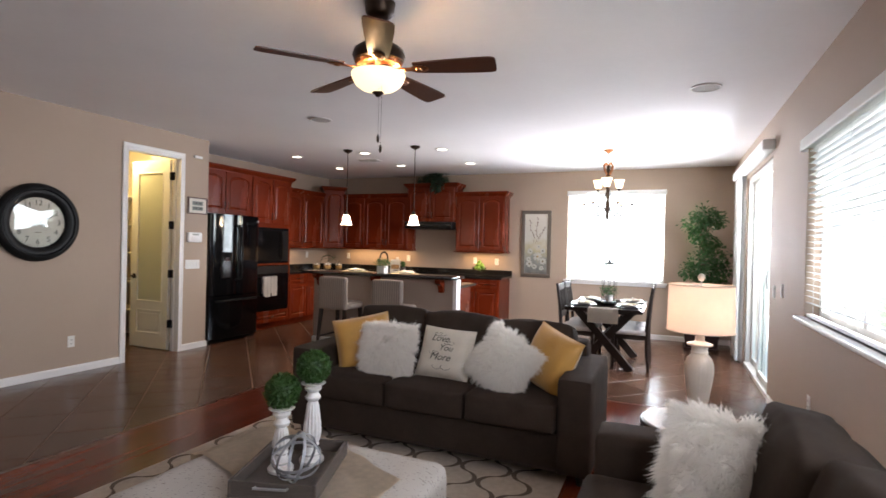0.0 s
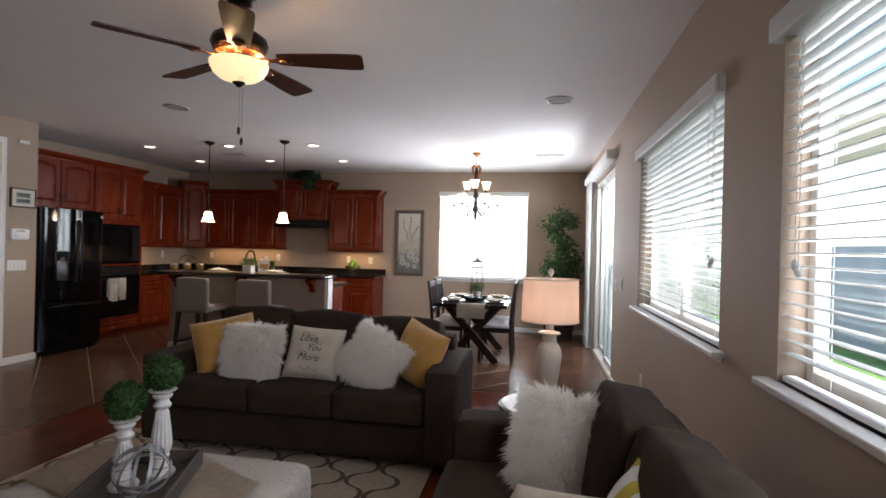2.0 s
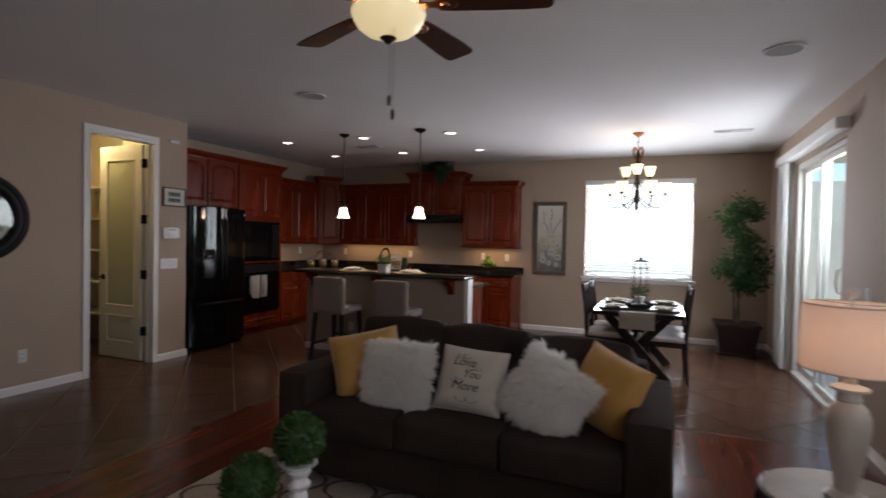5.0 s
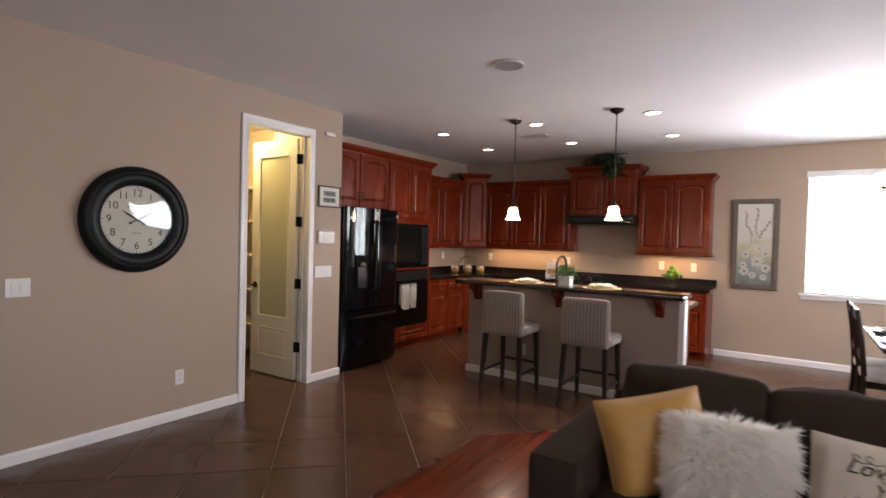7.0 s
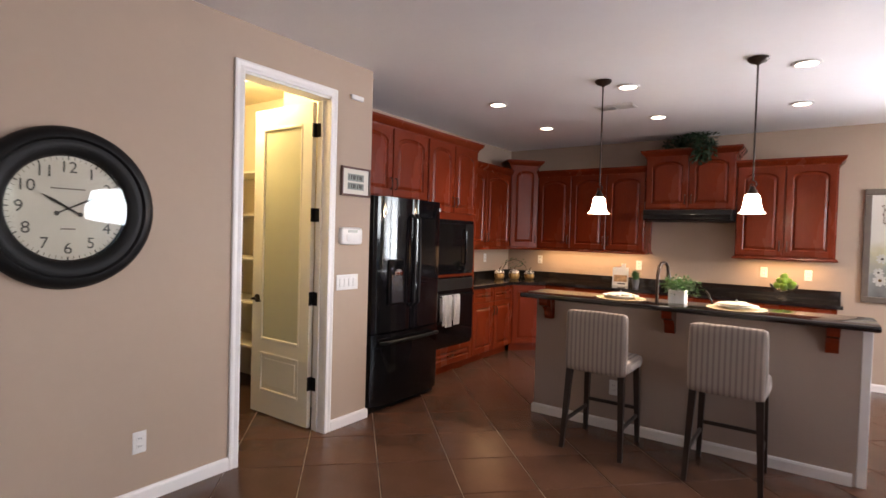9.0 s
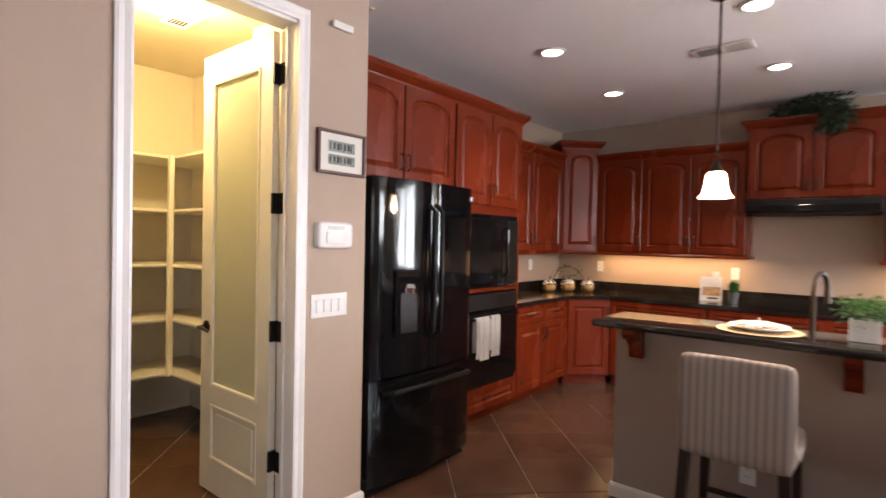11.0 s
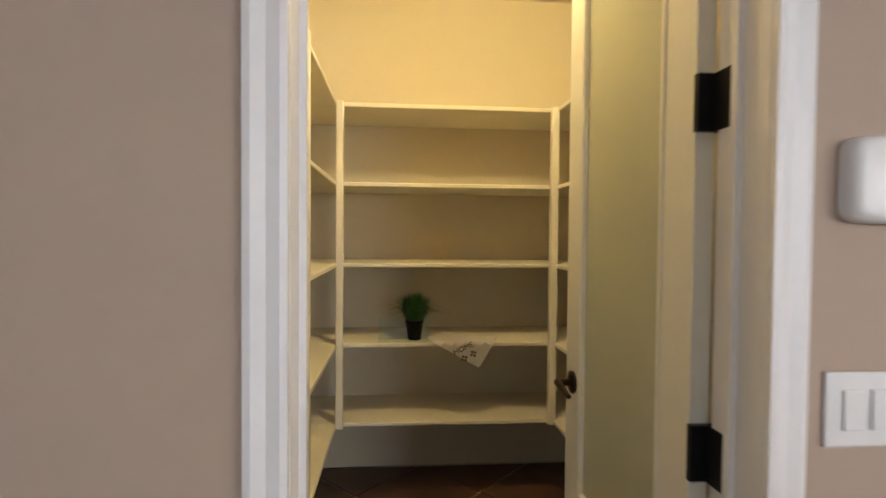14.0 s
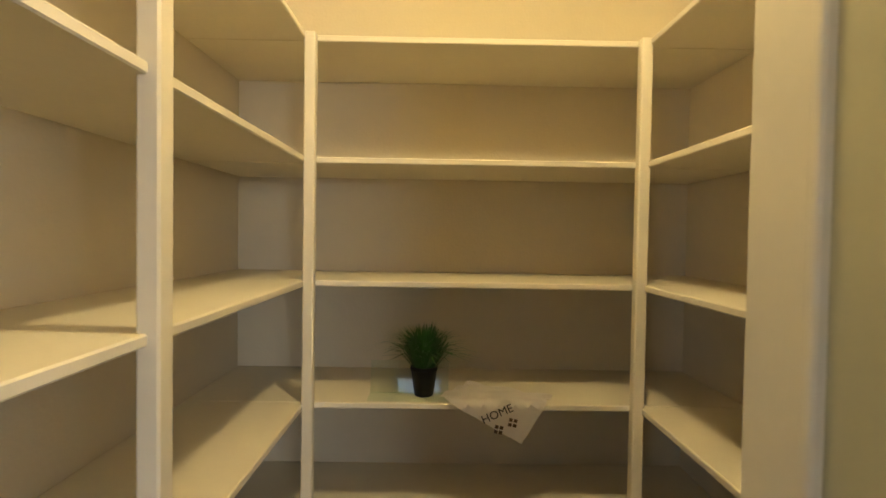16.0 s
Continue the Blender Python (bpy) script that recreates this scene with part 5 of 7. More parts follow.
for k in range(5):
    ang = 12 + 72 * k
    m = pose(0, 0, 2.375, 0, 0, ang) @ pose(0, 0, 0, -11, 0, 0)
    b = bmesh.new()
    out = []
    for u, wv2 in ((0.20, 0.048), (0.26, 0.056), (0.40, 0.066), (0.54, 0.073), (0.62, 0.073), (0.64, 0.065), (0.647, 0.047)):
        out.append((u, wv2))
    poly = [(u, -w2) for u, w2 in out] + [(u, w2) for u, w2 in reversed(out)]
    f = b.faces.new([b.verts.new((u, w2, 0)) for u, w2 in poly])
    ex = bmesh.ops.extrude_face_region(b, geom=[f])
    bmesh.ops.translate(b, vec=(0, 0, 0.007), verts=[v for v in ex["geom"] if isinstance(v, bmesh.types.BMVert)])
    bmesh.ops.transform(b, matrix=m, verts=b.verts)
    bl = part("blade", b, M_BLADE, fan)
    br = box(0.09, 0.19, -0.016, 0.016, -0.010, -0.002, bevel=0.003, m=m)
    lathe([(0.035, -0.010), (0.04, -0.006), (0.035, -0.0015)], 20, br, m @ Matrix.Translation((0.23, 0, 0)) @ Matrix.Diagonal((1.35, 0.9, 1, 1)))
    lathe([(0.014, -0.016), (0.018, -0.010)], 14, br, m @ Matrix.Translation((0.23, 0, 0)))
    part("blade_bracket", br, M_COPPER, bl, "copper blade bracket", True)
for dx, z1 in ((0.042, 1.99), (0.058, 1.935)):
    c = tube([(dx, -0.06, 2.36), (dx, -0.06, z1)], 0.0008, 5)
    lathe([(0.003, -0.03), (0.007, -0.02), (0.008, 0.0), (0.004, 0.012)], 10, c, pose(dx, -0.06, z1))
    part("pull_chain", c, M_BRONZE, fan)

# ceiling fittings
for sx, sy in ((2.2, -0.547), (5.909, -0.5)):
    s = thing("ceiling_speaker", "round white flush ceiling speaker", "speaker", (sx, sy, 2.739), 0, "ceiling speakers")
    part("bezel", lathe([(0.118, 0), (0.118, -0.008), (0.106, -0.010), (0.104, -0.004)], 40), M_PLASTIC, s, "", True)
    part("grille", lathe([(0.104, -0.003), (0.104, -0.006), (0.0, -0.0075)], 40, cap=False), M_GREYPL, s, "", True)
for lx, ly in ((0.353, 1.364), (0.305, 2.575), (1.574, 1.364), (1.53, 2.577), (2.786, 1.387), (2.739, 2.624)):
    s = thing("recessed_light", "lit round recessed ceiling downlight with white trim", "light", (lx, ly, 2.739), 0, "recessed kitchen lights")
    part("trim_ring", lathe([(0.092, 0), (0.092, -0.006), (0.07, -0.010), (0.066, -0.001)], 36), M_PLASTIC, s, "", True)
    part("lens", lathe([(0.066, -0.0015), (0.066, -0.004), (0, -0.0055)], 32, cap=False), M_LED, s, "glowing lens", True)


def vent(name, x, y, w, d, turn=0, z=2.739):
    v = thing(name, "white louvred ceiling air vent", "vent", (x, y, z), turn)
    fr2 = bmesh.new()
    for a in ((-w / 2, w / 2, -d / 2, -d / 2 + 0.022), (-w / 2, w / 2, d / 2 - 0.022, d / 2), (-w / 2, -w / 2 + 0.022, -d / 2 + 0.022, d / 2 - 0.022), (w / 2 - 0.022, w / 2, -d / 2 + 0.022, d / 2 - 0.022), (-0.011, 0.011, -d / 2 + 0.022, d / 2 - 0.022)):
        box(*a, -0.01, -0.001, bevel=0.002, seg=1, bm=fr2)
    part("frame", fr2, M_PLASTIC, v)
    # dark sheet stands in for the shade inside the duct
    part("dark_duct_sheet", box(-w / 2 + 0.02, w / 2 - 0.02, -d / 2 + 0.02, d / 2 - 0.02, -0.0025, -0.001), M_INK, v)
    n = max(3, int((d - 0.05) / 0.018))
    for h0, h1, t in ((-w / 2 + 0.022, -0.011, 35), (0.011, w / 2 - 0.022, -35)):
        for k in range(n):
            yy = -d / 2 + 0.03 + (d - 0.06) * k / (n - 1)
            part("slat", box(h0, h1, -0.008, 0.008, -0.001, 0.001, m=Matrix.Translation((0, yy, -0.007)) @ pose(0, 0, 0, t, 0, 0)), M_PLASTIC, v)


vent("ceiling_vent", 1.287, 1.97, 0.36, 0.18)
vent("ceiling_vent", 5.91, 2.21, 0.40, 0.12)
vent("pantry_vent", -1.16, -0.45, 0.28, 0.16, 0, 2.732)

# ---------- left wall ----------
ck = thing("wall_clock", "large round wall clock with a thick black frame", "clock", (0.002, -2.06, 1.547))
ck.matrix_world = pose(0.002, -2.06, 1.547, 90, 0, 90)
part("frame", lathe([(0.375, 0.0), (0.382, 0.015), (0.375, 0.04), (0.352, 0.06), (0.328, 0.062), (0.318, 0.050), (0.305, 0.052), (0.285, 0.050), (0.256, 0.036), (0.244, 0.022), (0.242, 0.0)], 72), M_BLACKM, ck, "", True)
part("dial", lathe([(0.2505, 0.0), (0.2505, 0.014), (0, 0.0142)], 64, cap=False), M_CLOCKF, ck, "aged cream dial", True)
for hnum in range(1, 13):
    a = radians(90 - 30 * hnum)
    t = text_mesh(str(hnum), 0.075)
    bmesh.ops.transform(t, matrix=Matrix.Translation((0.19 * math.cos(a), 0.19 * math.sin(a), 0.0155)), verts=t.verts)
    part("numeral", t, M_INK, ck)
tk = bmesh.new()
for k in range(60):
    m = pose(0, 0, 0, 0, 0, 6 * k)
    box(0.226, 0.240 if k % 5 else 0.243, -0.0012 if k % 5 else -0.003, 0.0012 if k % 5 else 0.003, 0.0145, 0.0155, bm=tk, m=m)
part("minute_marks", tk, M_INK, ck)
part("maker_line", box(-0.07, 0.07, 0.088, 0.094, 0.0145, 0.0152), M_PICF, ck)
part("maker_line", box(-0.03, 0.03, -0.10, -0.094, 0.0145, 0.0152), M_PICF, ck)
for ang, ln2, w2 in ((90 - 300, 0.13, 0.010), (90 - 63, 0.185, 0.008)):
    t = bmesh.new()
    t.faces.new([t.verts.new(v) for v in ((-0.05, -0.004, 0), (0, -w2 / 2, 0), (ln2 * 0.6, -w2 * 0.7, 0), (ln2, 0, 0), (ln2 * 0.6, w2 * 0.7, 0), (0, w2 / 2, 0), (-0.05, 0.004, 0))])
    bmesh.ops.solidify(t, geom=t.faces[:], thickness=0.0015)
    lathe([(0.011, 0), (0.011, 0.0015)], 14, t, pose(-0.055, 0, 0))
    bmesh.ops.transform(t, matrix=pose(0, 0, 0.02 + w2 * 0.2, 0, 0, ang), verts=t.verts)
    part("hand", t, M_INK, ck)
part("glass", lathe([(0.2515, 0.028), (0.2515, 0.030), (0, 0.036)], 64, cap=False), M_PANE, ck, "clear domed glass", True).visible_shadow = False

pf = thing("framed_print", "small white-matted print in a dark brown frame", "picture")
pf.matrix_world = pose(0.001, -0.174, 1.858)
for a in ((-0.152, 0.152, 0.094, 0.109), (-0.152, 0.152, -0.109, -0.094), (-0.152, -0.137, -0.094, 0.094), (0.137, 0.152, -0.094, 0.094)):
    part("frame_rail", box(0.0, 0.022, a[0], a[1], a[2], a[3], bevel=0.003), mat("dark_brown_frame", (0.075, 0.024, 0.015), 0.4, 0, 0.15, 12) if a[2] == 0.094 and a[1] > 0.15 else bpy.data.materials["dark_brown_frame"], pf)
part("mat_board", box(0.002, 0.010, -0.137, 0.137, -0.094, 0.094), M_PAPER, pf, "white mat board")
M_PRINT = mat("grey_green_print", (0.22, 0.25, 0.23), 0.7, 0, 0.5, 40)
for z0, z1 in ((0.004, 0.058), (-0.06, -0.010)):
    pr = part("print", box(0.010, 0.0108, -0.085, 0.085, z0, z1), M_PRINT, pf)
    for k in range(7):
        part("lettering_bar", box(0.0108, 0.0114, -0.075 + k * 0.022, -0.068 + k * 0.022 + 0.005 * (k % 3), z0 + 0.010 + 0.004 * (k % 2), z1 - 0.010), M_INK, pr)
al = thing("thermostat", "white plastic thermostat with a small display", "thermostat")
al.matrix_world = pose(0.001, -0.217, 1.446)


def pill(w, h, rings, power=4.0, seg=48):
    """A rounded plate in the yz plane, built up along x from rings of (depth, scale)."""
    t = bmesh.new()
    loops = []
    for d, k in rings:
        loop = []
        for i in range(seg):
            a = 2 * math.pi * i / seg
            c, q = math.cos(a), math.sin(a)
            loop.append(t.verts.new((d, math.copysign(abs(c) ** (2 / power), c) * w / 2 * k, math.copysign(abs(q) ** (2 / power), q) * h / 2 * k)))
        loops.append(loop)
    for a, b in zip(loops, loops[1:]):
        for i in range(seg):
            t.faces.new((a[i], a[(i + 1) % seg], b[(i + 1) % seg], b[i]))
    t.faces.new(loops[0][::-1]), t.faces.new(loops[-1])
    return t


part("housing", pill(0.224, 0.132, ((0, 1.0), (0.016, 1.0), (0.026, 0.97), (0.032, 0.90), (0.034, 0.82)), 7.0), M_PLASTIC, al, "", True)
part("flap", pill(0.125, 0.062, ((0.033, 1.0), (0.037, 1.0), (0.039, 0.94)), 6.0), M_PLASTIC, al, "", True).location = (0, 0, -0.012)
part("display", box(0.034, 0.0355, -0.05, 0.05, 0.026, 0.046), mat("grey_lcd", (0.30, 0.33, 0.28), 0.3, 0, 0.05, 20), al, "grey display")
sn = solo("door_sensor", box(0, 0.022, -0.062, 0.062, -0.017, 0.017, bevel=0.004), M_PLASTIC, "small white sensor box high beside the doorway", "sensor", at=pose(0.001, -0.181, 2.49))
# ---------- pantry ----------
SHELF_Z = (2.0, 1.613, 1.216, 0.819, 0.424)
sh = thing("pantry_shelving", "white painted built-in pantry shelving round three walls", "shelving")
for z in SHELF_Z:
    part("shelf", box(-2.318, -1.86, -1.678, 0.158, z - 0.02, z, bevel=0.003, seg=1), M_GREY, sh)
    part("shelf", box(-1.859, -0.14, -1.678, -1.290, z - 0.02, z, bevel=0.003, seg=1), M_GREY, sh)
    part("shelf", box(-1.859, XK - 0.125, -0.200, 0.158, z - 0.02, z, bevel=0.003, seg=1), M_GREY, sh)
for x0, x1, y0, y1 in ((-1.868, -1.832, -1.294, -1.258), (-1.868, -1.832, -0.229, -0.191), (-0.978, -0.935, -1.308, -1.272), (-0.998, -0.965, -0.205, -0.175)):
    part("post", box(x0, x1, y0, y1, 0.40, 2.003, bevel=0.004, seg=1), M_GREY, sh)

fl = thing("ceiling_light", "round frosted flush ceiling light, lit", "light", (-0.90, -0.68, 2.73))
part("base", lathe([(0.13, 0), (0.13, -0.02), (0.12, -0.03)], 32), M_PLASTIC, fl, "", True)
part("glass", lathe([(0.125, -0.028), (0.12, -0.05), (0.095, -0.08), (0.05, -0.098), (0.005, -0.102)], 32, cap=False), mat("lit_flush_glass", (0.95, 0.9, 0.7), 0.4, 0, 0, emit=(1, 0.86, 0.50), emit_s=1.8), fl, "glowing frosted glass", True)


def blades_plant(bm, count, height, spread, seed, width=0.003, droop=0.4, base=0.02):
    rnd = random.Random(seed)
    for _ in range(count):
        a, r = rnd.uniform(0, 6.283), abs(rnd.gauss(0, 0.5))
        d = Vector((math.cos(a), math.sin(a), 0))
        h = height * rnd.uniform(0.55, 1.05)
        s = Vector((-d.y, d.x, 0)) * width * rnd.uniform(0.7, 1.3)
        p0 = d * base * rnd.random()
        p1 = p0 + d * spread * min(r, 1.2) * 0.45 + Vector((0, 0, h * 0.65))
        p2 = p0 + d * spread * min(r, 1.2) + Vector((0, 0, h * (1 - droop * min(r, 1.2) ** 2)))
        v = [bm.verts.new(q) for q in (p0 - s, p0 + s, p1 + s * 0.9, p1 - s * 0.9, p2)]
        bm.faces.new(v[:4]), bm.faces.new((v[3], v[2], v[4]))
    return bm


M_GRASSY = mat("green_artificial_grass", (0.035, 0.11, 0.02), 0.5, 0, 0.4, 30)
pp = thing("potted_grass", "tufted green grass plant in a small black pot", "plant", (-1.95, -0.905, 0.82))
part("pot", lathe([(0.030, 0), (0.033, 0.004), (0.044, 0.085), (0.047, 0.088), (0.047, 0.10), (0.041, 0.10), (0.040, 0.09)], 24), M_BLACKM, pp, "black plastic pot", True)
g = blades_plant(bmesh.new(), 620, 0.155, 0.15, 3, 0.0030, 0.35, 0.035)
bmesh.ops.translate(g, vec=(0, 0, 0.088), verts=g.verts)
part("leaves", g, M_GRASSY, pp)
ac = thing("acrylic_stand", "small clear acrylic stand on the pantry shelf", "stand", (-1.925, -1.02, 0.8195))
a2 = box(-0.045, 0.05, -0.07, 0.20, 0.0, 0.003)
box(-0.045, -0.042, -0.07, 0.20, 0.003, 0.12, bm=a2, m=pose(0, 0, 0, 0, -12, 0))
part("sheet", a2, M_PANE, ac).visible_shadow = False
tt = bmesh.new()
n, mrow = 18, 22
gridv = []
for i in range(n + 1):
    row = []
    for k in range(mrow + 1):
        u, v = i / n, k / mrow
        # a square cloth turned on its corner; one corner drops over the shelf's edge
        a, b = (u - 0.5) * 0.24, (v - 0.5) * 0.33
        c, s = math.cos(radians(33)), math.sin(radians(33))
        x, y = -1.90 + a * c + b * s * 0.9, -0.665 - a * s * 0.9 + b * c
        z = 0.824 + 0.012 * abs(math.sin(a * 38 + b * 21)) * (1 if x < -1.86 else 0.25) + 0.01 * max(0, -0.78 - y) * 6
        if x > -1.853:
            over = x + 1.853
            x, z = -1.853 + 0.012 + 0.05 * over, z - over * 0.95
        row.append(tt.verts.new((x, y, z)))
    gridv.append(row)
for p0, p1 in zip(gridv, gridv[1:]):
    for k in range(mrow):
        tt.faces.new((p0[k], p0[k + 1], p1[k + 1], p1[k]))
bmesh.ops.solidify(tt, geom=tt.faces[:], thickness=0.0025)
tow = thing("printed_cloth", "rumpled cream cloth with printed letters over the shelf edge", "cloth")
part("cloth", tt, mat("white_cotton_cloth", (0.84, 0.79, 0.74), 0.95, 0, 0.05, 20, 0.4, 400), tow, "", True)
t = text_mesh("HOME", 0.038)
bmesh.ops.transform(t, matrix=pose(-1.835, -0.665, 0.795, 90, 0, 90) @ pose(0, 0, 0, 0, 0, 24), verts=t.verts)
part("lettering", t, M_INK, tow)
for dy, dz in ((-0.045, 0.745), (0.0, 0.768)):
    t = bmesh.new()
    for q in range(4):
        lathe([(0.008, 0), (0.008, 0.0008)], 4, t, pose(-1.8345, -0.615 + dy, dz, 90, 0, 90) @ pose(0.011 * math.cos(q * 1.5708 + 0.6), 0.011 * math.sin(q * 1.5708 + 0.6), 0, 0, 0, 30))
    part("motif", t, M_BARK, tow)

# ---------- bar stools and things on the bar ----------


def stool(label, x, y):
    ob = thing("bar_stool", label, "stool", (x, y, 0), 0, "bar stools")
    part("backrest", soft_box(-0.21, 0.21, 0.0, 0.075, 0.555, 0.975, 0.004, 0.35, 12, wrinkle=0.002), M_STOOL, ob, "striped upholstered back", True)
    part("seat", soft_box(-0.21, 0.21, 0.055, 0.45, 0.555, 0.645, 0.012, 0.3, 12, wrinkle=0.003), M_STOOL, ob, "", True)
    for lx, ly, bx, by in ((-0.18, 0.04, -0.205, -0.01), (0.18, 0.04, 0.205, -0.01), (-0.18, 0.41, -0.195, 0.435), (0.18, 0.41, 0.195, 0.435)):
        t = bmesh.new()
        lo = [t.verts.new((bx + a * 0.014, by + b * 0.014, 0)) for a, b in ((-1, -1), (1, -1), (1, 1), (-1, 1))]
        hi = [t.verts.new((lx + a * 0.021, ly + b * 0.021, 0.56)) for a, b in ((-1, -1), (1, -1), (1, 1), (-1, 1))]
        for k in range(4):
            t.faces.new((lo[k], lo[(k + 1) % 4], hi[(k + 1) % 4], hi[k]))
        t.faces.new(lo), t.faces.new(hi)
        part("leg", t, M_ESP, ob)
    for a in ((-0.197, -0.177, 0.01, 0.42, 0.185, 0.21), (0.177, 0.197, 0.01, 0.42, 0.185, 0.21), (-0.185, 0.185, 0.412, 0.43, 0.24, 0.265)):
        part("stretcher", box(*a, bevel=0.003, seg=1), M_ESP, ob)
    return ob


stool("striped upholstered bar stool with dark tapered legs", 1.675, 0.47)
stool("striped upholstered bar stool nearer the bar's end", 2.475, 0.475)


def napkin(bm, seed, z):
    rnd = random.Random(seed)
    for k in range(5):
        a = rnd.uniform(-0.5, 0.5) + (k - 2) * 0.5
        m = pose(rnd.gauss(0, 0.01), rnd.gauss(0, 0.01), z, 0, 0, math.degrees(a))
        t = soft_box(-0.10, 0.10, -0.018, 0.018, 0.0, 0.016, 0.006, 0.4, 6, wrinkle=0.008, seed=seed + k)
        join(bm, t, m)
    return bm


def setting_place(x, y, z, mat_r, mat_mat, group):
    ch = solo("charger_plate", lathe([(mat_r * 0.8, 0), (mat_r, 0.006), (mat_r * 0.98, 0.009), (mat_r * 0.8, 0.005), (0, 0.005)], 40, cap=False), mat_mat, "round woven straw charger under a plate" if mat_mat is M_MAT else "dark round charger under a plate", "charger", group, "", True, pose(x, y, z))
    pl = solo("dinner_plate", lathe([(0.075, 0), (0.08, 0.004), (0.12, 0.014), (0.135, 0.018), (0.134, 0.021), (0.085, 0.009), (0, 0.008)], 40, cap=False), M_CHINA, "white china plate stacked on the charger", "plate", group, "", True, pose(x, y, z + 0.009))
    nk = solo("napkin", napkin(bmesh.new(), int(x * 100), 0.0), M_NAPKIN, "cream napkin gathered in a ring on the plate", "napkin", group, "", True, pose(x, y, z + 0.026, 0, 0, 20))
    solo("napkin_ring", tube([(0.0, 0.022 * math.cos(a * 0.3927), 0.012 + 0.018 * math.sin(a * 0.3927)) for a in range(16)], 0.004, 6, closed=True), M_STEEL, "small metal napkin ring round the napkin", "napkin ring", group, "", True, pose(x, y, z + 0.034, 0, 0, 20))


setting_place(1.68, 1.02, 1.026, 0.185, M_MAT, "bar place settings")
setting_place(2.46, 1.02, 1.026, 0.185, M_MAT, "bar place settings")


def leafy(bm, centre, size, count, leaf, seed, squash=(1, 1, 1), hollow=0.3, droop=0.0):
    """Leaves over a rough clump: small pointed folded blades."""
    rnd = random.Random(seed)
    for _ in range(count):
        d = Vector((rnd.gauss(0, 1), rnd.gauss(0, 1), rnd.gauss(0, 1))).normalized()
        r = size * (hollow + (1 - hollow) * rnd.random() ** 0.6) * (1 + 0.35 * noise.noise(d * 2.3 + Vector((seed, 0, 0))))
        p = Vector(centre) + Vector((d.x * r * squash[0], d.y * r * squash[1], d.z * r * squash[2]))
        o = (d * 0.6 + Vector((rnd.gauss(0, 0.6), rnd.gauss(0, 0.6), rnd.gauss(-droop, 0.5)))).normalized()
        sd = o.cross(Vector((rnd.gauss(0, 0.4), rnd.gauss(0, 0.4), 1))).normalized()
        up = sd.cross(o)
        ln, w = leaf * rnd.uniform(0.7, 1.25), leaf * rnd.uniform(0.24, 0.36)
        v = [bm.verts.new(q) for q in (p, p + o * ln * 0.5 + sd * w + up * w * 0.3, p + o * ln, p + o * ln * 0.5 - sd * w + up * w * 0.3)]
        bm.faces.new((v[0], v[1], v[2])), bm.faces.new((v[0], v[2], v[3]))
    return bm


hb = thing("herb_planter", "bushy green herb in a square whitewashed box on the bar", "plant", (2.075, 1.08, 1.026))
bx = bmesh.new()
for a in ((-0.055, 0.055, -0.055, -0.047), (-0.055, 0.055, 0.047, 0.055), (-0.055, -0.047, -0.047, 0.047), (0.047, 0.055, -0.047, 0.047)):
    box(*a, 0, 0.095, bevel=0.002, seg=1, bm=bx)
part("box", bx, M_WHITEWOOD, hb, "whitewashed wooden box")
part("soil", box(-0.047, 0.047, -0.047, 0.047, 0.002, 0.085), M_BARK, hb)
part("leaves", leafy(leafy(bmesh.new(), (0, 0, 0.14), 0.10, 420, 0.022, 5, (1.1, 1.0, 0.6), 0.1), (0.02, 0.0, 0.12), 0.13, 160, 0.022, 6, (1.1, 1, 0.5), 0.5), M_FICUS, hb)
sd2 = thing("side_sprayer", "slim dark metal sink sprayer on the island counter", "faucet", (2.30, 1.36, 0.904))
part("stem", tube([(0, 0, 0), (-0.02, 0, 0.08), (-0.07, 0, 0.19), (-0.085, 0, 0.20)], [0.012, 0.008, 0.007, 0.010], 8), M_BRONZE, sd2, "", True)

# on the back counter
bk = thing("cookbook", "open illustrated cookbook page on a stand", "book")
bk.matrix_world = pose(0.90, 3.60, 0.905, -14, 0, 12)
part("page", box(-0.095, 0.095, 0, 0.012, 0.0, 0.235, bevel=0.002), M_PAPER, bk)
M_FOOD = mat("printed_food_photo", (0.42, 0.24, 0.10), 0.5, 0, 0.7, 26)
part("photograph", box(-0.075, 0.08, -0.001, 0.0, 0.05, 0.135), M_FOOD, bk, "printed food photograph")
part("lettering_bar", box(-0.03, 0.06, -0.001, 0.0, 0.018, 0.034), M_INK, bk)
part("tab", box(0.005, 0.06, 0.002, 0.010, 0.235, 0.285, bevel=0.002), M_PAPER, bk)
kp = thing("potted_herb", "small spiky green plant in a grey pot on the counter", "plant", (1.10, 3.56, 0.905))
part("pot", lathe([(0.033, 0), (0.048, 0.095), (0.044, 0.095), (0.040, 0.08)], 20), mat("grey_glazed_pot", (0.12, 0.12, 0.13), 0.4, 0, 0.15, 10), kp, "", True)
g = blades_plant(bmesh.new(), 260, 0.13, 0.10, 8, 0.003, 0.3, 0.03)
bmesh.ops.translate(g, vec=(0, 0, 0.085), verts=g.verts)
part("leaves", g, M_GRASSY, kp)
M_JARTOP = mat("black_white_check_glaze", (0.6, 0.58, 0.55), 0.25, 0, 0.02, 10)
jn, jl = M_JARTOP.node_tree.nodes, M_JARTOP.node_tree.links
tcj, chk = jn.new("ShaderNodeTexCoord"), jn.new("ShaderNodeTexChecker")
chk.inputs["Scale"].default_value, chk.inputs["Color1"].default_value, chk.inputs["Color2"].default_value = 34, (0.02, 0.02, 0.02, 1), (0.65, 0.62, 0.58, 1)
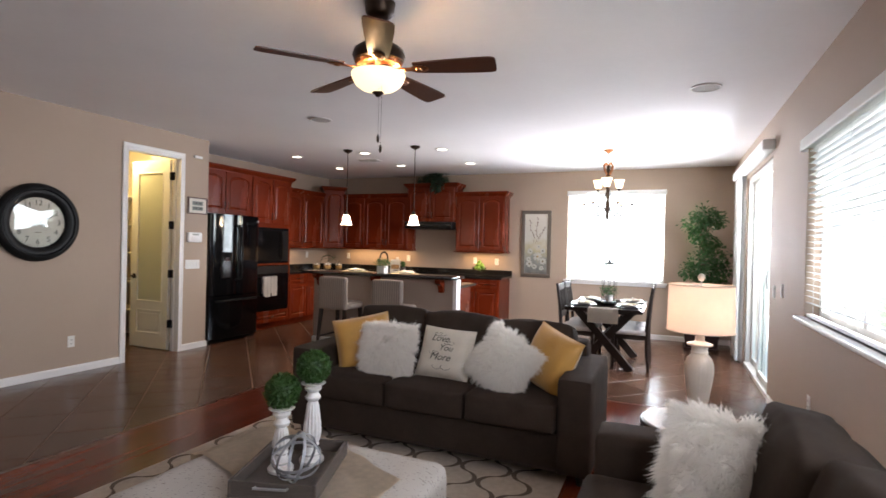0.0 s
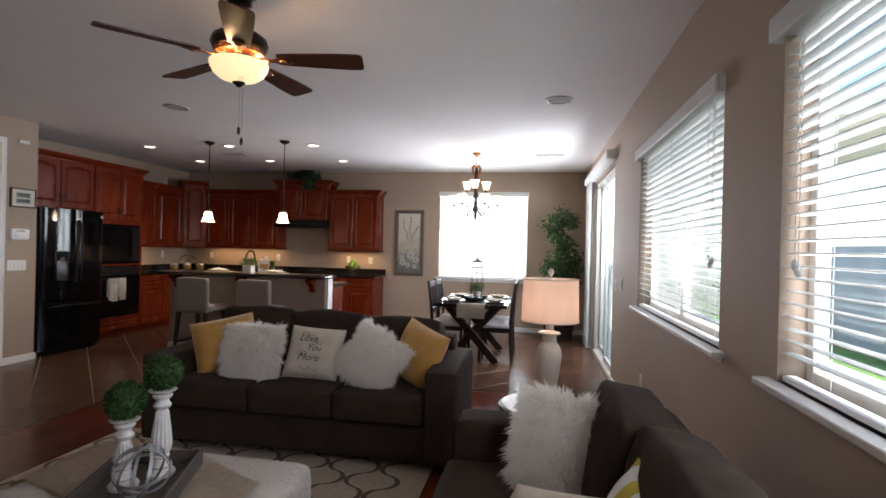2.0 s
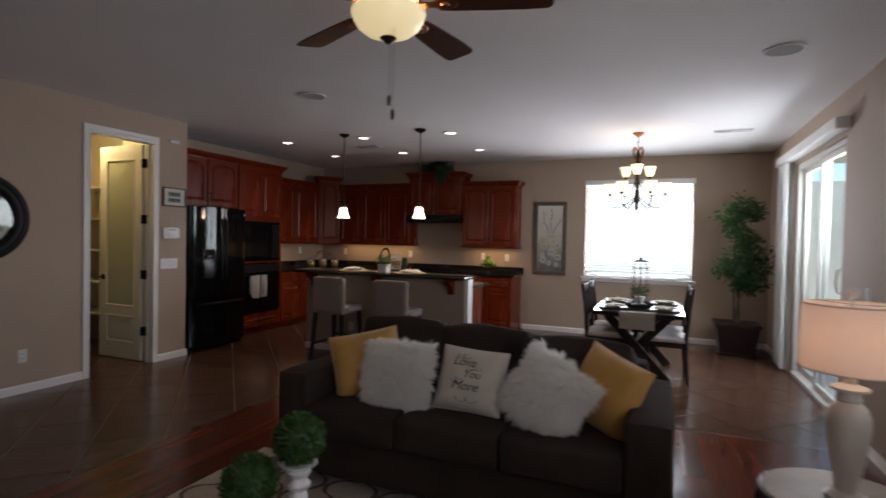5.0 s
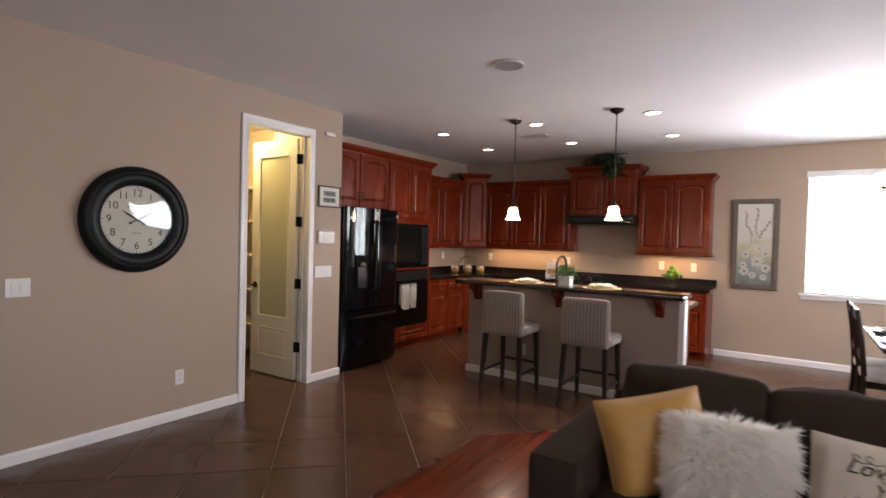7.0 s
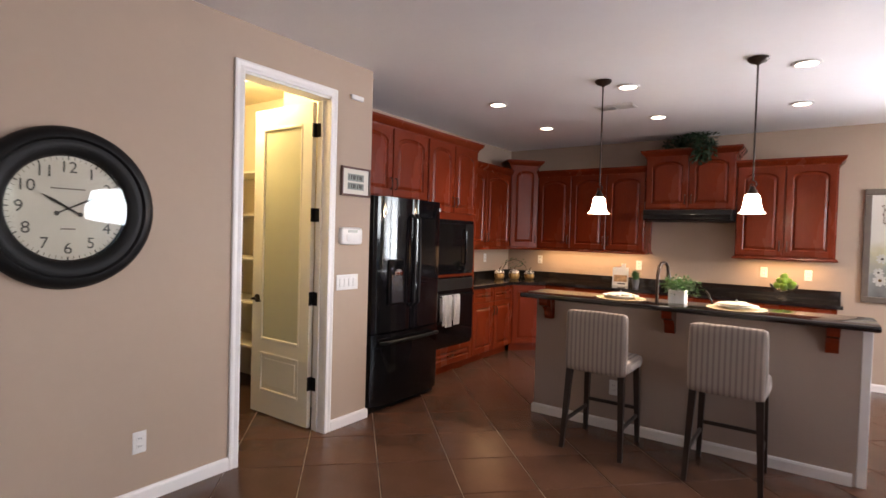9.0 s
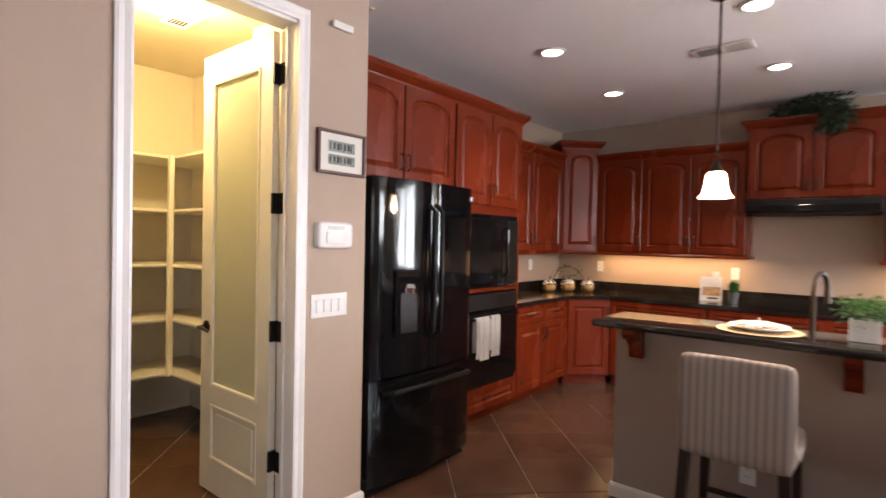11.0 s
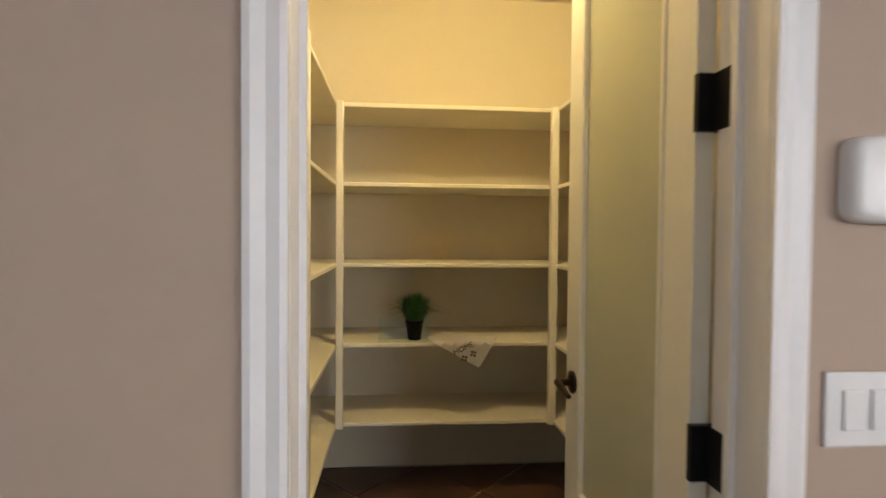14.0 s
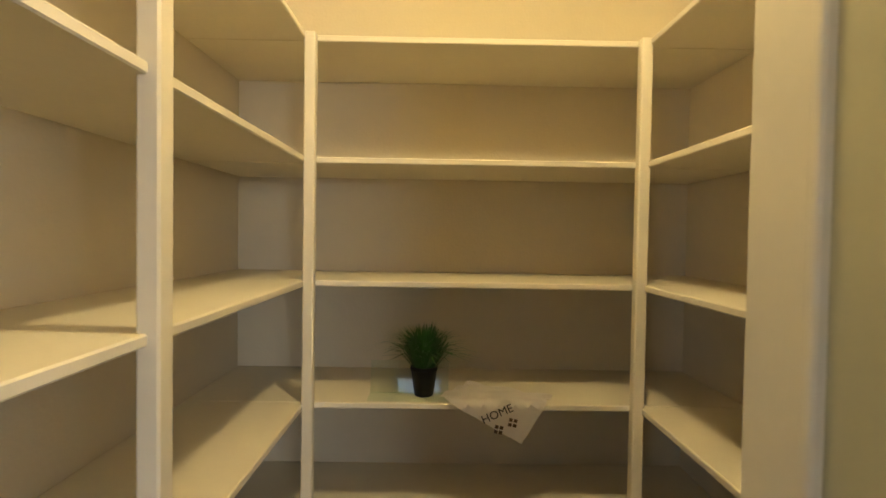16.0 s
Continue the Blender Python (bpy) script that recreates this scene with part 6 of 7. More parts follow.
jl.new(tcj.outputs["Object"], chk.inputs["Vector"]), jl.new(chk.outputs[0], jn["Principled BSDF"].inputs["Base Color"])
for k, (jx, jy, s) in enumerate(((-0.60, 3.20, 1.0), (-0.46, 3.36, 1.05), (-0.30, 3.50, 0.98))):
    j = thing("pumpkin_jar", "glazed gold jar with a black and white lid on the counter", "jar", (jx, jy, 0.905), 0, "counter jars")
    part("jar", lathe([(0.045 * s, 0), (0.062 * s, 0.012), (0.072 * s, 0.045 * s), (0.068 * s, 0.075 * s)], 48, flute=0.04, flutes=9), M_GOLD, j, "", True)
    part("lid", lathe([(0.069 * s, 0.0755 * s), (0.060 * s, 0.105 * s), (0.035 * s, 0.125 * s), (0.008, 0.13 * s)], 48, flute=0.04, flutes=9), M_JARTOP, j, "black and white glazed lid", True)
    part("stem", tube([(0, 0, 0.125 * s), (0.008, 0, 0.15 * s), (0.028, 0.005, 0.168 * s)], [0.009, 0.006, 0.004], 8), M_BARK, j, "", True)
vine = thing("vine_wreath", "loop of twig with small leaves behind the jars", "plant", (-0.48, 3.45, 0.905))
part("twig", tube([(-0.16, -0.1, 0.12), (-0.12, -0.06, 0.22), (-0.04, 0, 0.265), (0.05, 0.05, 0.24), (0.10, 0.1, 0.16), (0.11, 0.11, 0.0)], 0.005, 6), M_BARK, vine, "", True)
part("leaves", leafy(bmesh.new(), (-0.03, 0, 0.215), 0.14, 60, 0.035, 11, (1.1, 0.8, 0.5), 0.5), M_FICUS, vine)
fb2 = thing("fruit_bowl", "footed clear glass bowl heaped with green apples", "bowl", (2.63, 3.50, 0.905))
part("bowl", lathe([(0.055, 0), (0.055, 0.005), (0.012, 0.012), (0.014, 0.03), (0.010, 0.045), (0.03, 0.06), (0.09, 0.085), (0.125, 0.13), (0.130, 0.16), (0.127, 0.16), (0.121, 0.132), (0.086, 0.09), (0.0, 0.072)], 36, cap=False), M_GLASS, fb2, "", True)
rnd = random.Random(9)
for k, (ax, ay, az) in enumerate(((0, 0, 0.115), (0.066, 0.01, 0.135), (-0.064, 0.015, 0.135), (0.01, 0.068, 0.138), (-0.005, -0.066, 0.137), (0.036, 0.036, 0.185), (-0.04, 0.02, 0.188), (0.0, -0.04, 0.19), (0.0, 0.0, 0.235), (0.075, -0.055, 0.165))):
    solo("apple", lathe([(0.004, -0.026), (0.018, -0.032), (0.031, -0.018), (0.036, 0.004), (0.031, 0.022), (0.016, 0.031), (0.004, 0.024)], 18), M_APPLE, "shiny green apple heaped in the glass bowl", "apple", "apples in the bowl", "", True, pose(2.63 + ax, 3.50 + ay, 0.905 + az + 0.004, rnd.uniform(-30, 30), rnd.uniform(-30, 30), 0))

# greenery on the hood cabinet
tg = thing("trailing_greenery", "dark trailing ivy on top of the hood cabinet", "plant", (1.70, 3.66, 2.55))
lv = leafy(bmesh.new(), (0, -0.02, 0.08), 0.24, 800, 0.052, 21, (1.0, 0.75, 0.6), 0.2, 0.3)
leafy(lv, (0.13, -0.26, -0.04), 0.15, 260, 0.05, 22, (0.9, 0.3, 0.9), 0.2, 0.8)
leafy(lv, (-0.22, -0.08, 0.06), 0.14, 200, 0.05, 23, (1, 0.8, 0.6), 0.2, 0.4)
part("leaves", lv, mat("dark_ivy_leaf", (0.02, 0.05, 0.02), 0.45, 0, 0.4, 12), tg)
part("basket", lathe([(0.10, 0), (0.14, 0.04), (0.13, 0.07)], 20), M_BARK, tg, "", True)

# pendants
for k, px in enumerate((1.453, 2.517)):
    p = thing("pendant_light", "bronze rod pendant with a lit white bell glass shade", "lamp", (px, 1.108, 0), 0, "island pendants")
    part("canopy", lathe([(0.065, 2.7395), (0.065, 2.728), (0.05, 2.712), (0.02, 2.70), (0.008, 2.69)], 28), M_BRONZE, p, "", True)
    part("rod", tube([(0, 0, 2.70), (0, 0, 1.905)], 0.006, 8), M_BRONZE, p, "", True)
    lp = tube([(0.0, 0, 1.91), (0.018, 0, 1.90), (0.024, 0, 1.88), (0.012, 0, 1.86), (-0.006, 0, 1.85), (-0.018, 0, 1.865), (-0.01, 0, 1.885), (0.006, 0, 1.88)], 0.004, 6)
    part("scroll", lp, M_BRONZE, p, "", True)
    part("socket_cap", lathe([(0.010, 1.87), (0.02, 1.85), (0.03, 1.83), (0.034, 1.812)], 20), M_BRONZE, p, "", True)
    part("shade", lathe([(0.034, 1.815), (0.045, 1.805), (0.050, 1.78), (0.055, 1.74), (0.065, 1.705), (0.085, 1.683), (0.084, 1.681), (0.062, 1.705)], 32, cap=False), M_PGLOW, p, "lit white glass bell", True)

# ---------- dining ----------
ar = thing("floral_painting", "tall floral painting of branches and pale flowers in a taupe frame", "painting")
ar.matrix_world = pose(3.54, YB - 0.002, 1.489, 90, 0, 0)
for a in ((-0.262, 0.262, 0.52, 0.582), (-0.262, 0.262, -0.582, -0.52), (-0.262, -0.20, -0.52, 0.52), (0.20, 0.262, -0.52, 0.52)):
    part("frame_rail", box(*a, 0, 0.03, bevel=0.008), M_PICF, ar)
M_CANVAS = mat("washed_floral_canvas", (0.50, 0.47, 0.42), 0.7, 0, 0.25, 5, 0.2, 300)
cn, cl = M_CANVAS.node_tree.nodes, M_CANVAS.node_tree.links
tcc, sepc, rc = cn.new("ShaderNodeTexCoord"), cn.new("ShaderNodeSeparateXYZ"), cn.new("ShaderNodeValToRGB")
nz, ad, mr = cn.new("ShaderNodeTexNoise"), cn.new("ShaderNodeMath"), cn.new("ShaderNodeMapRange")
nz.inputs["Scale"].default_value = 6
ad.operation, ad.inputs[1].default_value = "MULTIPLY_ADD", 0.5
cl.new(tcc.outputs["Object"], sepc.inputs[0]), cl.new(tcc.outputs["Object"], nz.inputs["Vector"])
cl.new(nz.outputs[0], ad.inputs[0]), cl.new(sepc.outputs[1], ad.inputs[2])
mr.inputs["From Min"].default_value, mr.inputs["From Max"].default_value = -0.35, 0.75
cl.new(ad.outputs[0], mr.inputs["Value"]), cl.new(mr.outputs[0], rc.inputs[0])
for pos, col in ((0.0, (0.10, 0.10, 0.10, 1)), (0.28, (0.24, 0.25, 0.23, 1)), (0.45, (0.45, 0.40, 0.26, 1)), (0.65, (0.56, 0.53, 0.47, 1)), (1.0, (0.62, 0.58, 0.52, 1))):
    if pos in (0.0, 1.0):
        e = rc.color_ramp.elements[0 if pos == 0 else -1]
        e.position, e.color = pos, col
    else:
        e = rc.color_ramp.elements.new(pos)
        e.color = col
cl.new(rc.outputs[0], cn["Principled BSDF"].inputs["Base Color"])
part("canvas", box(-0.20, 0.20, -0.52, 0.52, 0, 0.012), M_CANVAS, ar, "painted canvas")
rnd = random.Random(12)
M_PETAL = mat("pale_painted_petal", (0.46, 0.45, 0.41), 0.7, 0, 0.15, 30)
for fx, fy, fr3 in ((-0.10, -0.13, 0.05), (0.03, -0.22, 0.075), (0.12, -0.12, 0.05), (-0.11, -0.35, 0.06), (-0.02, -0.40, 0.045), (0.14, -0.30, 0.06), (-0.16, -0.27, 0.045), (0.10, -0.42, 0.04), (0.05, -0.05, 0.035)):
    t = bmesh.new()
    for q in range(9):
        lathe([(fr3 * 0.34, 0.0125), (fr3 * 0.30, 0.0132)], 10, t, pose(0, 0, 0, 0, 0, q * 40 + rnd.uniform(-8, 8)) @ Matrix.Translation((fr3 * 0.62, 0, 0)) @ Matrix.Diagonal((1.25, 0.7, 1, 1)))
    bmesh.ops.translate(t, vec=(max(-0.125, min(0.125, fx)), fy, rnd.uniform(0, 0.0006)), verts=t.verts)
    fo = part("flower", t, M_PETAL, ar)
    part("flower_eye", lathe([(fr3 * 0.24, 0.0135), (fr3 * 0.2, 0.0142)], 12, None, Matrix.Translation((max(-0.125, min(0.125, fx)), fy, 0.0003))), M_GOLD if fr3 > 0.05 else M_INK, fo)
br = bmesh.new()
for sx, tipx, ty in ((0.0, 0.02, 0.46), (-0.03, -0.12, 0.40), (0.02, 0.15, 0.30)):
    pts = [Vector((sx + (tipx - sx) * u + 0.012 * math.sin(u * 9 + sx * 40), 0.02 + (ty - 0.02) * u, 0.0135)) for u in [k / 12 for k in range(13)]]
    tube(pts, 0.0025, 5, br)
    for p in pts[3:]:
        for q in range(2):
            a = rnd.uniform(0, 6.28)
            lathe([(0.008, 0), (0.006, 0.001)], 6, br, Matrix.Translation(p + Vector((0.014 * math.cos(a), 0.012 * math.sin(a), 0))))
part("branches", br, mat("brown_painted_twig", (0.16, 0.11, 0.09), 0.8, 0, 0.3, 30), ar)

TX0, TX1, TY0, TY1, TZ = 4.55, 5.42, 1.12, 2.42, 0.735
tab = thing("dining_table", "espresso dining table with glass top on X-shaped trestles", "table")
rim = bmesh.new()
for a in ((TX0, TX1, TY0, TY0 + 0.07), (TX0, TX1, TY1 - 0.07, TY1), (TX0, TX0 + 0.07, TY0 + 0.07, TY1 - 0.07), (TX1 - 0.07, TX1, TY0 + 0.07, TY1 - 0.07)):
    box(*a, TZ - 0.045, TZ - 0.011, bevel=0.003, bm=rim)
part("top_frame", rim, M_ESP, tab)
part("top_panel", box(TX0 + 0.07, TX1 - 0.07, TY0 + 0.07, TY1 - 0.07, TZ - 0.04, TZ - 0.013), M_ESP, tab)
part("glass_top", box(TX0 - 0.01, TX1 + 0.01, TY0 - 0.01, TY1 + 0.01, TZ - 0.0105, TZ, bevel=0.002), mat("dark_backed_glass", (0.02, 0.02, 0.022), 0.03, 0, 0, spec=0.8, coat=1.0), tab, "reflective glass top")
for y in (TY0 + 0.20, TY1 - 0.20):
    for s in (-1, 1):
        ln3 = math.hypot(0.62, 0.69)
        ang = math.degrees(math.atan2(0.69, 0.62 * s))
        b = box(-ln3 / 2, ln3 / 2, -0.035, 0.035, -0.045, 0.045, bevel=0.004)
        part("trestle_leg", join(None, b, pose((TX0 + TX1) / 2, y + 0.036 * s, 0.345, 0, -ang, 0)), M_ESP, tab)
    part("cross_head", box(TX0 + 0.08, TX1 - 0.08, y - 0.04, y + 0.04, TZ - 0.075, TZ - 0.046), M_ESP, tab)
part("stretcher", box((TX0 + TX1) / 2 - 0.03, (TX0 + TX1) / 2 + 0.03, TY0 + 0.24, TY1 - 0.24, 0.32, 0.38, bevel=0.004), M_ESP, tab)
rn = bmesh.new()
prof = [(TY0 - 0.016, TZ - 0.17), (TY0 - 0.017, TZ - 0.06), (TY0 - 0.014, TZ - 0.008), (TY0 - 0.006, TZ + 0.003), (TY0 + 0.1, TZ + 0.0015), (TY1 - 0.1, TZ + 0.0015), (TY1 + 0.006, TZ + 0.003), (TY1 + 0.016, TZ - 0.02), (TY1 + 0.017, TZ - 0.16)]
g = [[rn.verts.new((4.985 + (i / 8 - 0.5) * 0.34, y + (0.003 * math.sin(i * 1.9) if z < TZ - 0.02 else 0), z)) for i in range(9)] for y, z in prof]
for a, b in zip(g, g[1:]):
    for i in range(8):
        rn.faces.new((a[i], a[i + 1], b[i + 1], b[i]))
bmesh.ops.solidify(rn, geom=rn.faces[:], thickness=0.0015)
solo("table_runner", rn, M_LINEN, "pale linen runner hanging over the table end", "runner", "", "", True)
for px in (4.72, 5.25):
    for py in (1.46, 2.08):
        setting_place(px, py, TZ + 0.002, 0.16, M_ESP, "dining place settings")
cg = thing("wire_lantern", "tall black wire lantern with greenery on the dining table", "lantern", (4.985, 1.77, TZ + 0.004))
part("base", lathe([(0.09, 0), (0.09, 0.012), (0.07, 0.02), (0.05, 0.024)], 24), M_BLACKM, cg, "", True)
part("urn", lathe([(0.035, 0.022), (0.05, 0.07), (0.055, 0.10), (0.045, 0.10)], 20), M_WHITEWOOD, cg, "", True)
for k in range(8):
    a = k * math.pi / 4
    part("wire", tube([(0.088 * math.cos(a), 0.088 * math.sin(a), 0.01), (0.088 * math.cos(a), 0.088 * math.sin(a), 0.44), (0.05 * math.cos(a), 0.05 * math.sin(a), 0.50)], 0.0028, 6), M_BLACKM, cg)
for z in (0.16, 0.42):
    part("hoop", tube([(0.089 * math.cos(a * 0.2618), 0.089 * math.sin(a * 0.2618), z) for a in range(24)], 0.003, 6, closed=True), M_BLACKM, cg)
part("cap", lathe([(0.075, 0.495), (0.08, 0.502), (0.05, 0.512), (0.02, 0.52), (0.012, 0.545), (0.004, 0.55)], 24), M_BLACKM, cg, "", True)
part("leaves", leafy(bmesh.new(), (0, 0, 0.15), 0.10, 220, 0.03, 31, (1.1, 1.1, 0.7), 0.1), M_FICUS, cg)


def dining_chair(x, y, turn, label):
    """Faces its own -y; back posts at y = 0.40."""
    ob = thing("dining_chair", label, "chair", (x, y, 0), turn, "chairs round the dining table")
    for sx in (-0.195, 0.195):
        part("back_post", tube([(sx, 0.42, 0), (sx, 0.40, 0.25), (sx, 0.395, 0.46), (sx, 0.42, 0.75), (sx, 0.455, 0.985)], [0.017, 0.020, 0.022, 0.020, 0.017], 6), M_ESP, ob)
        part("leg", box(sx - 0.019, sx + 0.019, 0.0, 0.038, 0, 0.42, bevel=0.003, seg=1), M_ESP, ob)
        part("side_rail", box(sx - 0.011, sx + 0.011, 0.038, 0.385, 0.365, 0.42), M_ESP, ob)
    part("front_rail", box(-0.175, 0.175, 0.008, 0.03, 0.365, 0.42), M_ESP, ob)
    part("seat", soft_box(-0.215, 0.215, -0.015, 0.40, 0.415, 0.475, 0.01, 0.3, 10, wrinkle=0.003), M_SEATW, ob, "off-white padded seat", True)
    for z, yy in ((0.935, 0.447), (0.60, 0.405)):
        part("back_rail", box(-0.18, 0.18, yy - 0.010, yy + 0.010, z - 0.04, z + 0.04, bevel=0.003, seg=1), M_ESP, ob)
    for k in range(4):
        sx = -0.12 + 0.08 * k
        part("back_slat", tube([(sx, 0.405, 0.63), (sx, 0.447, 0.905)], 0.012, 6), M_ESP, ob)
    return ob


dining_chair(5.06, 1.56, -90, "espresso dining chair with off-white padded seat, tucked in")
dining_chair(5.06, 2.04, -90, "espresso dining chair with off-white seat nearer the window")
dining_chair(4.86, 1.56, 90, "espresso dining chair with off-white seat on the kitchen side")
dining_chair(4.86, 2.04, 90, "espresso dining chair with off-white seat by the window wall")

M_CGLOW = mat("lit_chandelier_glass", (0.9, 0.8, 0.6), 0.4, 0, 0, emit=(1, 0.80, 0.48), emit_s=0.9)
chd = thing("chandelier", "bronze two-tier chandelier with lit glass bell shades", "chandelier", (4.91, 2.05, 0))
part("canopy", lathe([(0.065, 2.7395), (0.062, 2.725), (0.03, 2.705), (0.012, 2.69)], 28), M_COPPER, chd, "", True)
cb = bmesh.new()
for k in range(5):
    m = pose(0, 0, 2.685 - k * 0.032, 0, 0, 90 * (k % 2))
    tube([(0.010 * math.cos(a * 0.5236), 0, 0.019 * math.sin(a * 0.5236)) for a in range(12)], 0.003, 5, cb, m, closed=True)
part("chain", cb, M_BRONZE, chd)
part("column", lathe([(0.006, 2.545), (0.02, 2.53), (0.022, 2.50), (0.030, 2.42), (0.034, 2.36), (0.022, 2.28), (0.026, 2.20), (0.032, 2.14), (0.018, 2.08), (0.030, 2.00), (0.034, 1.95), (0.018, 1.90), (0.022, 1.86), (0.010, 1.82), (0.003, 1.795)], 20), M_BRONZE, chd, "", True)
for k in range(4):
    a = radians(45 + 90 * k)
    d = Vector((math.cos(a), math.sin(a), 0))
    part("scroll", tube([d * r + Vector((0, 0, z)) for r, z in ((0.01, 2.54), (0.05, 2.565), (0.075, 2.53), (0.06, 2.47), (0.02, 2.40), (0.015, 2.30))], 0.012, 8), M_COPPER, chd, "", True)
for num, off, rr, zc in ((3, 30, 0.155, 2.235), (6, 0, 0.305, 2.03)):
    for k in range(num):
        a = radians(off + 360 / num * k)
        d = Vector((math.cos(a), math.sin(a), 0))
        z0 = zc - 0.13
        pts = [d * r + Vector((0, 0, z)) for r, z in ((0.02, z0 + 0.09), (rr * 0.3, z0 + 0.02), (rr * 0.65, z0 - 0.045), (rr * 0.92, z0 - 0.03), (rr * 1.04, z0 + 0.04), (rr, zc - 0.035), (rr, zc - 0.02))]
        arm2 = part("arm", tube(pts, 0.006, 7), M_BRONZE, chd, "", True)
        cu = lathe([(0.006, -0.03), (0.022, -0.015), (0.026, -0.008), (0.018, 0.0)], 16, None, Matrix.Translation(d * rr + Vector((0, 0, zc))))
        part("cup", cu, M_BRONZE, arm2, "", True)
        part("shade", lathe([(0.026, 0), (0.040, 0.012), (0.048, 0.045), (0.055, 0.085), (0.070, 0.112), (0.068, 0.113), (0.052, 0.085)], 24, None, Matrix.Translation(d * rr + Vector((0, 0, zc))), cap=False), M_CGLOW, arm2, "lit frosted glass bell", True)

# ficus in the corner
fi = thing("ficus_tree", "leafy artificial ficus in a dark square planter", "plant", (6.13, 3.35, 0))
pt = bmesh.new()
for z0, z1, h0, h1 in ((0, 0.04, 0.22, 0.23), (0.04, 0.38, 0.20, 0.25), (0.38, 0.42, 0.265, 0.265)):
    t = bmesh.new()
    lo = [t.verts.new((a * h0, b * h0, z0)) for a, b in ((-1, -1), (1, -1), (1, 1), (-1, 1))]
    hi = [t.verts.new((a * h1, b * h1, z1)) for a, b in ((-1, -1), (1, -1), (1, 1), (-1, 1))]
    for k in range(4):
        t.faces.new((lo[k], lo[(k + 1) % 4], hi[(k + 1) % 4], hi[k]))
    t.faces.new(lo), t.faces.new(hi)
    join(pt, t)
part("planter", pt, M_POTBR, fi, "dark red-brown square planter")
tk = bmesh.new()
for ph in (0, 2.1, 4.2):
    tube([(0.03 * math.cos(ph + z * 3.2) * (1 + z * 0.3), 0.03 * math.sin(ph + z * 3.2), 0.41 + z) for z in [k * 0.12 for k in range(13)]], [0.017 - 0.0008 * k for k in range(13)], 8, tk)
part("trunk", tk, M_BARK, fi, "twisted grey-brown trunk", True)
lm = bmesh.new()
clumps = ((0.02, -0.05, 1.95, 0.17), (-0.12, -0.08, 1.83, 0.15), (0.16, 0.0, 1.88, 0.14), (-0.05, -0.1, 1.66, 0.13), (0.10, -0.05, 1.52, 0.13), (0.17, -0.08, 1.36, 0.18), (-0.02, -0.12, 1.28, 0.18), (-0.16, -0.08, 1.14, 0.14), (0.10, -0.14, 1.10, 0.19), (0.22, -0.05, 1.18, 0.15), (0.02, -0.1, 0.98, 0.14), (0.18, -0.05, 0.95, 0.15))
for k, (cx, cy, cz, cr) in enumerate(clumps):
    tube([(0.01, 0, cz - 0.25), (cx * 0.5, cy * 0.5, cz - 0.1), (cx, cy, cz)], [0.008, 0.005, 0.003], 5, lm)
part("limbs", lm, M_BARK, fi)
for k, (cx, cy, cz, cr) in enumerate(clumps):
    part("crown", leafy(bmesh.new(), (cx, cy, cz), cr * 1.08, 250, 0.058, 40 + k, (1.1, 0.95, 0.9), 0.15, 0.4), M_FICUS, fi)

# ---------- yard beyond the windows ----------
for k, (tx, ty, s) in enumerate(((10.7, -9.0, 1.1), (10.8, -12.4, 0.95), (10.7, 7.6, 1.1))):
    tr = thing("yard_shrub", "sunlit green shrub against the yard wall", "shrub", (tx, ty, -0.21), 0, "yard shrubs")
    part("trunk", tube([(0, 0, 0), (0.04, 0, 0.5 * s), (0, 0.05, 1.1 * s)], [0.06, 0.045, 0.02], 8), M_BARK, tr)
    cr2 = bmesh.new()
    for q in range(7):
        a = q * 0.9
        leafy(cr2, (0.45 * s * math.cos(a), 0.5 * s * math.sin(a), (1.0 + 0.22 * (q % 4)) * s), 0.5 * s, 150, 0.12, 60 + k * 7 + q, (1, 1, 0.85), 0.2)
    part("crown", cr2, mat("yard_shrub_leaf", (0.07, 0.14, 0.03), 0.6, 0, 0.4, 4) if k == 0 else bpy.data.materials["yard_shrub_leaf"], tr)

# ---------- floor finishes ----------
WOOD_EDGE = [(2.03, YN), (6.57, YN), (6.57, -0.05), (2.52, -0.05), (2.03, -0.54)]


def clip(poly, a, b):
    """The part of a polygon to the left of the line from a to b."""
    out = []

    def side(p):
        return (b[0] - a[0]) * (p[1] - a[1]) - (b[1] - a[1]) * (p[0] - a[0])
    for i, p in enumerate(poly):
        q = poly[(i + 1) % len(poly)]
        sp2, sq = side(p), side(q)
        if sp2 >= 0:
            out.append(p)
        if sp2 * sq < 0:
            f = sp2 / (sp2 - sq)
            out.append((p[0] + f * (q[0] - p[0]), p[1] + f * (q[1] - p[1])))
    return out


def clip_all(poly, ring):
    for i in range(len(ring)):
        poly = clip(poly, ring[i], ring[(i + 1) % len(ring)])
        if len(poly) < 3:
            return []
    return poly


def slab(poly, z0, z1, bevel=0.002):
    t = bmesh.new()
    c = (sum(p[0] for p in poly) / len(poly), sum(p[1] for p in poly) / len(poly))
    rings = []
    for z, ins in ((z0, 0), (z1 - bevel, 0), (z1, bevel)):
        ring = []
        for x, y in poly:
            d = Vector((c[0] - x, c[1] - y))
            d = d.normalized() * ins * 1.4 if d.length else d
            ring.append(t.verts.new((x + d.x, y + d.y, z)))
        rings.append(ring)
    for a, b in zip(rings, rings[1:]):
        for i in range(len(a)):
            t.faces.new((a[i], a[(i + 1) % len(a)], b[(i + 1) % len(b)], b[i]))
    t.faces.new(rings[-1])
    return t


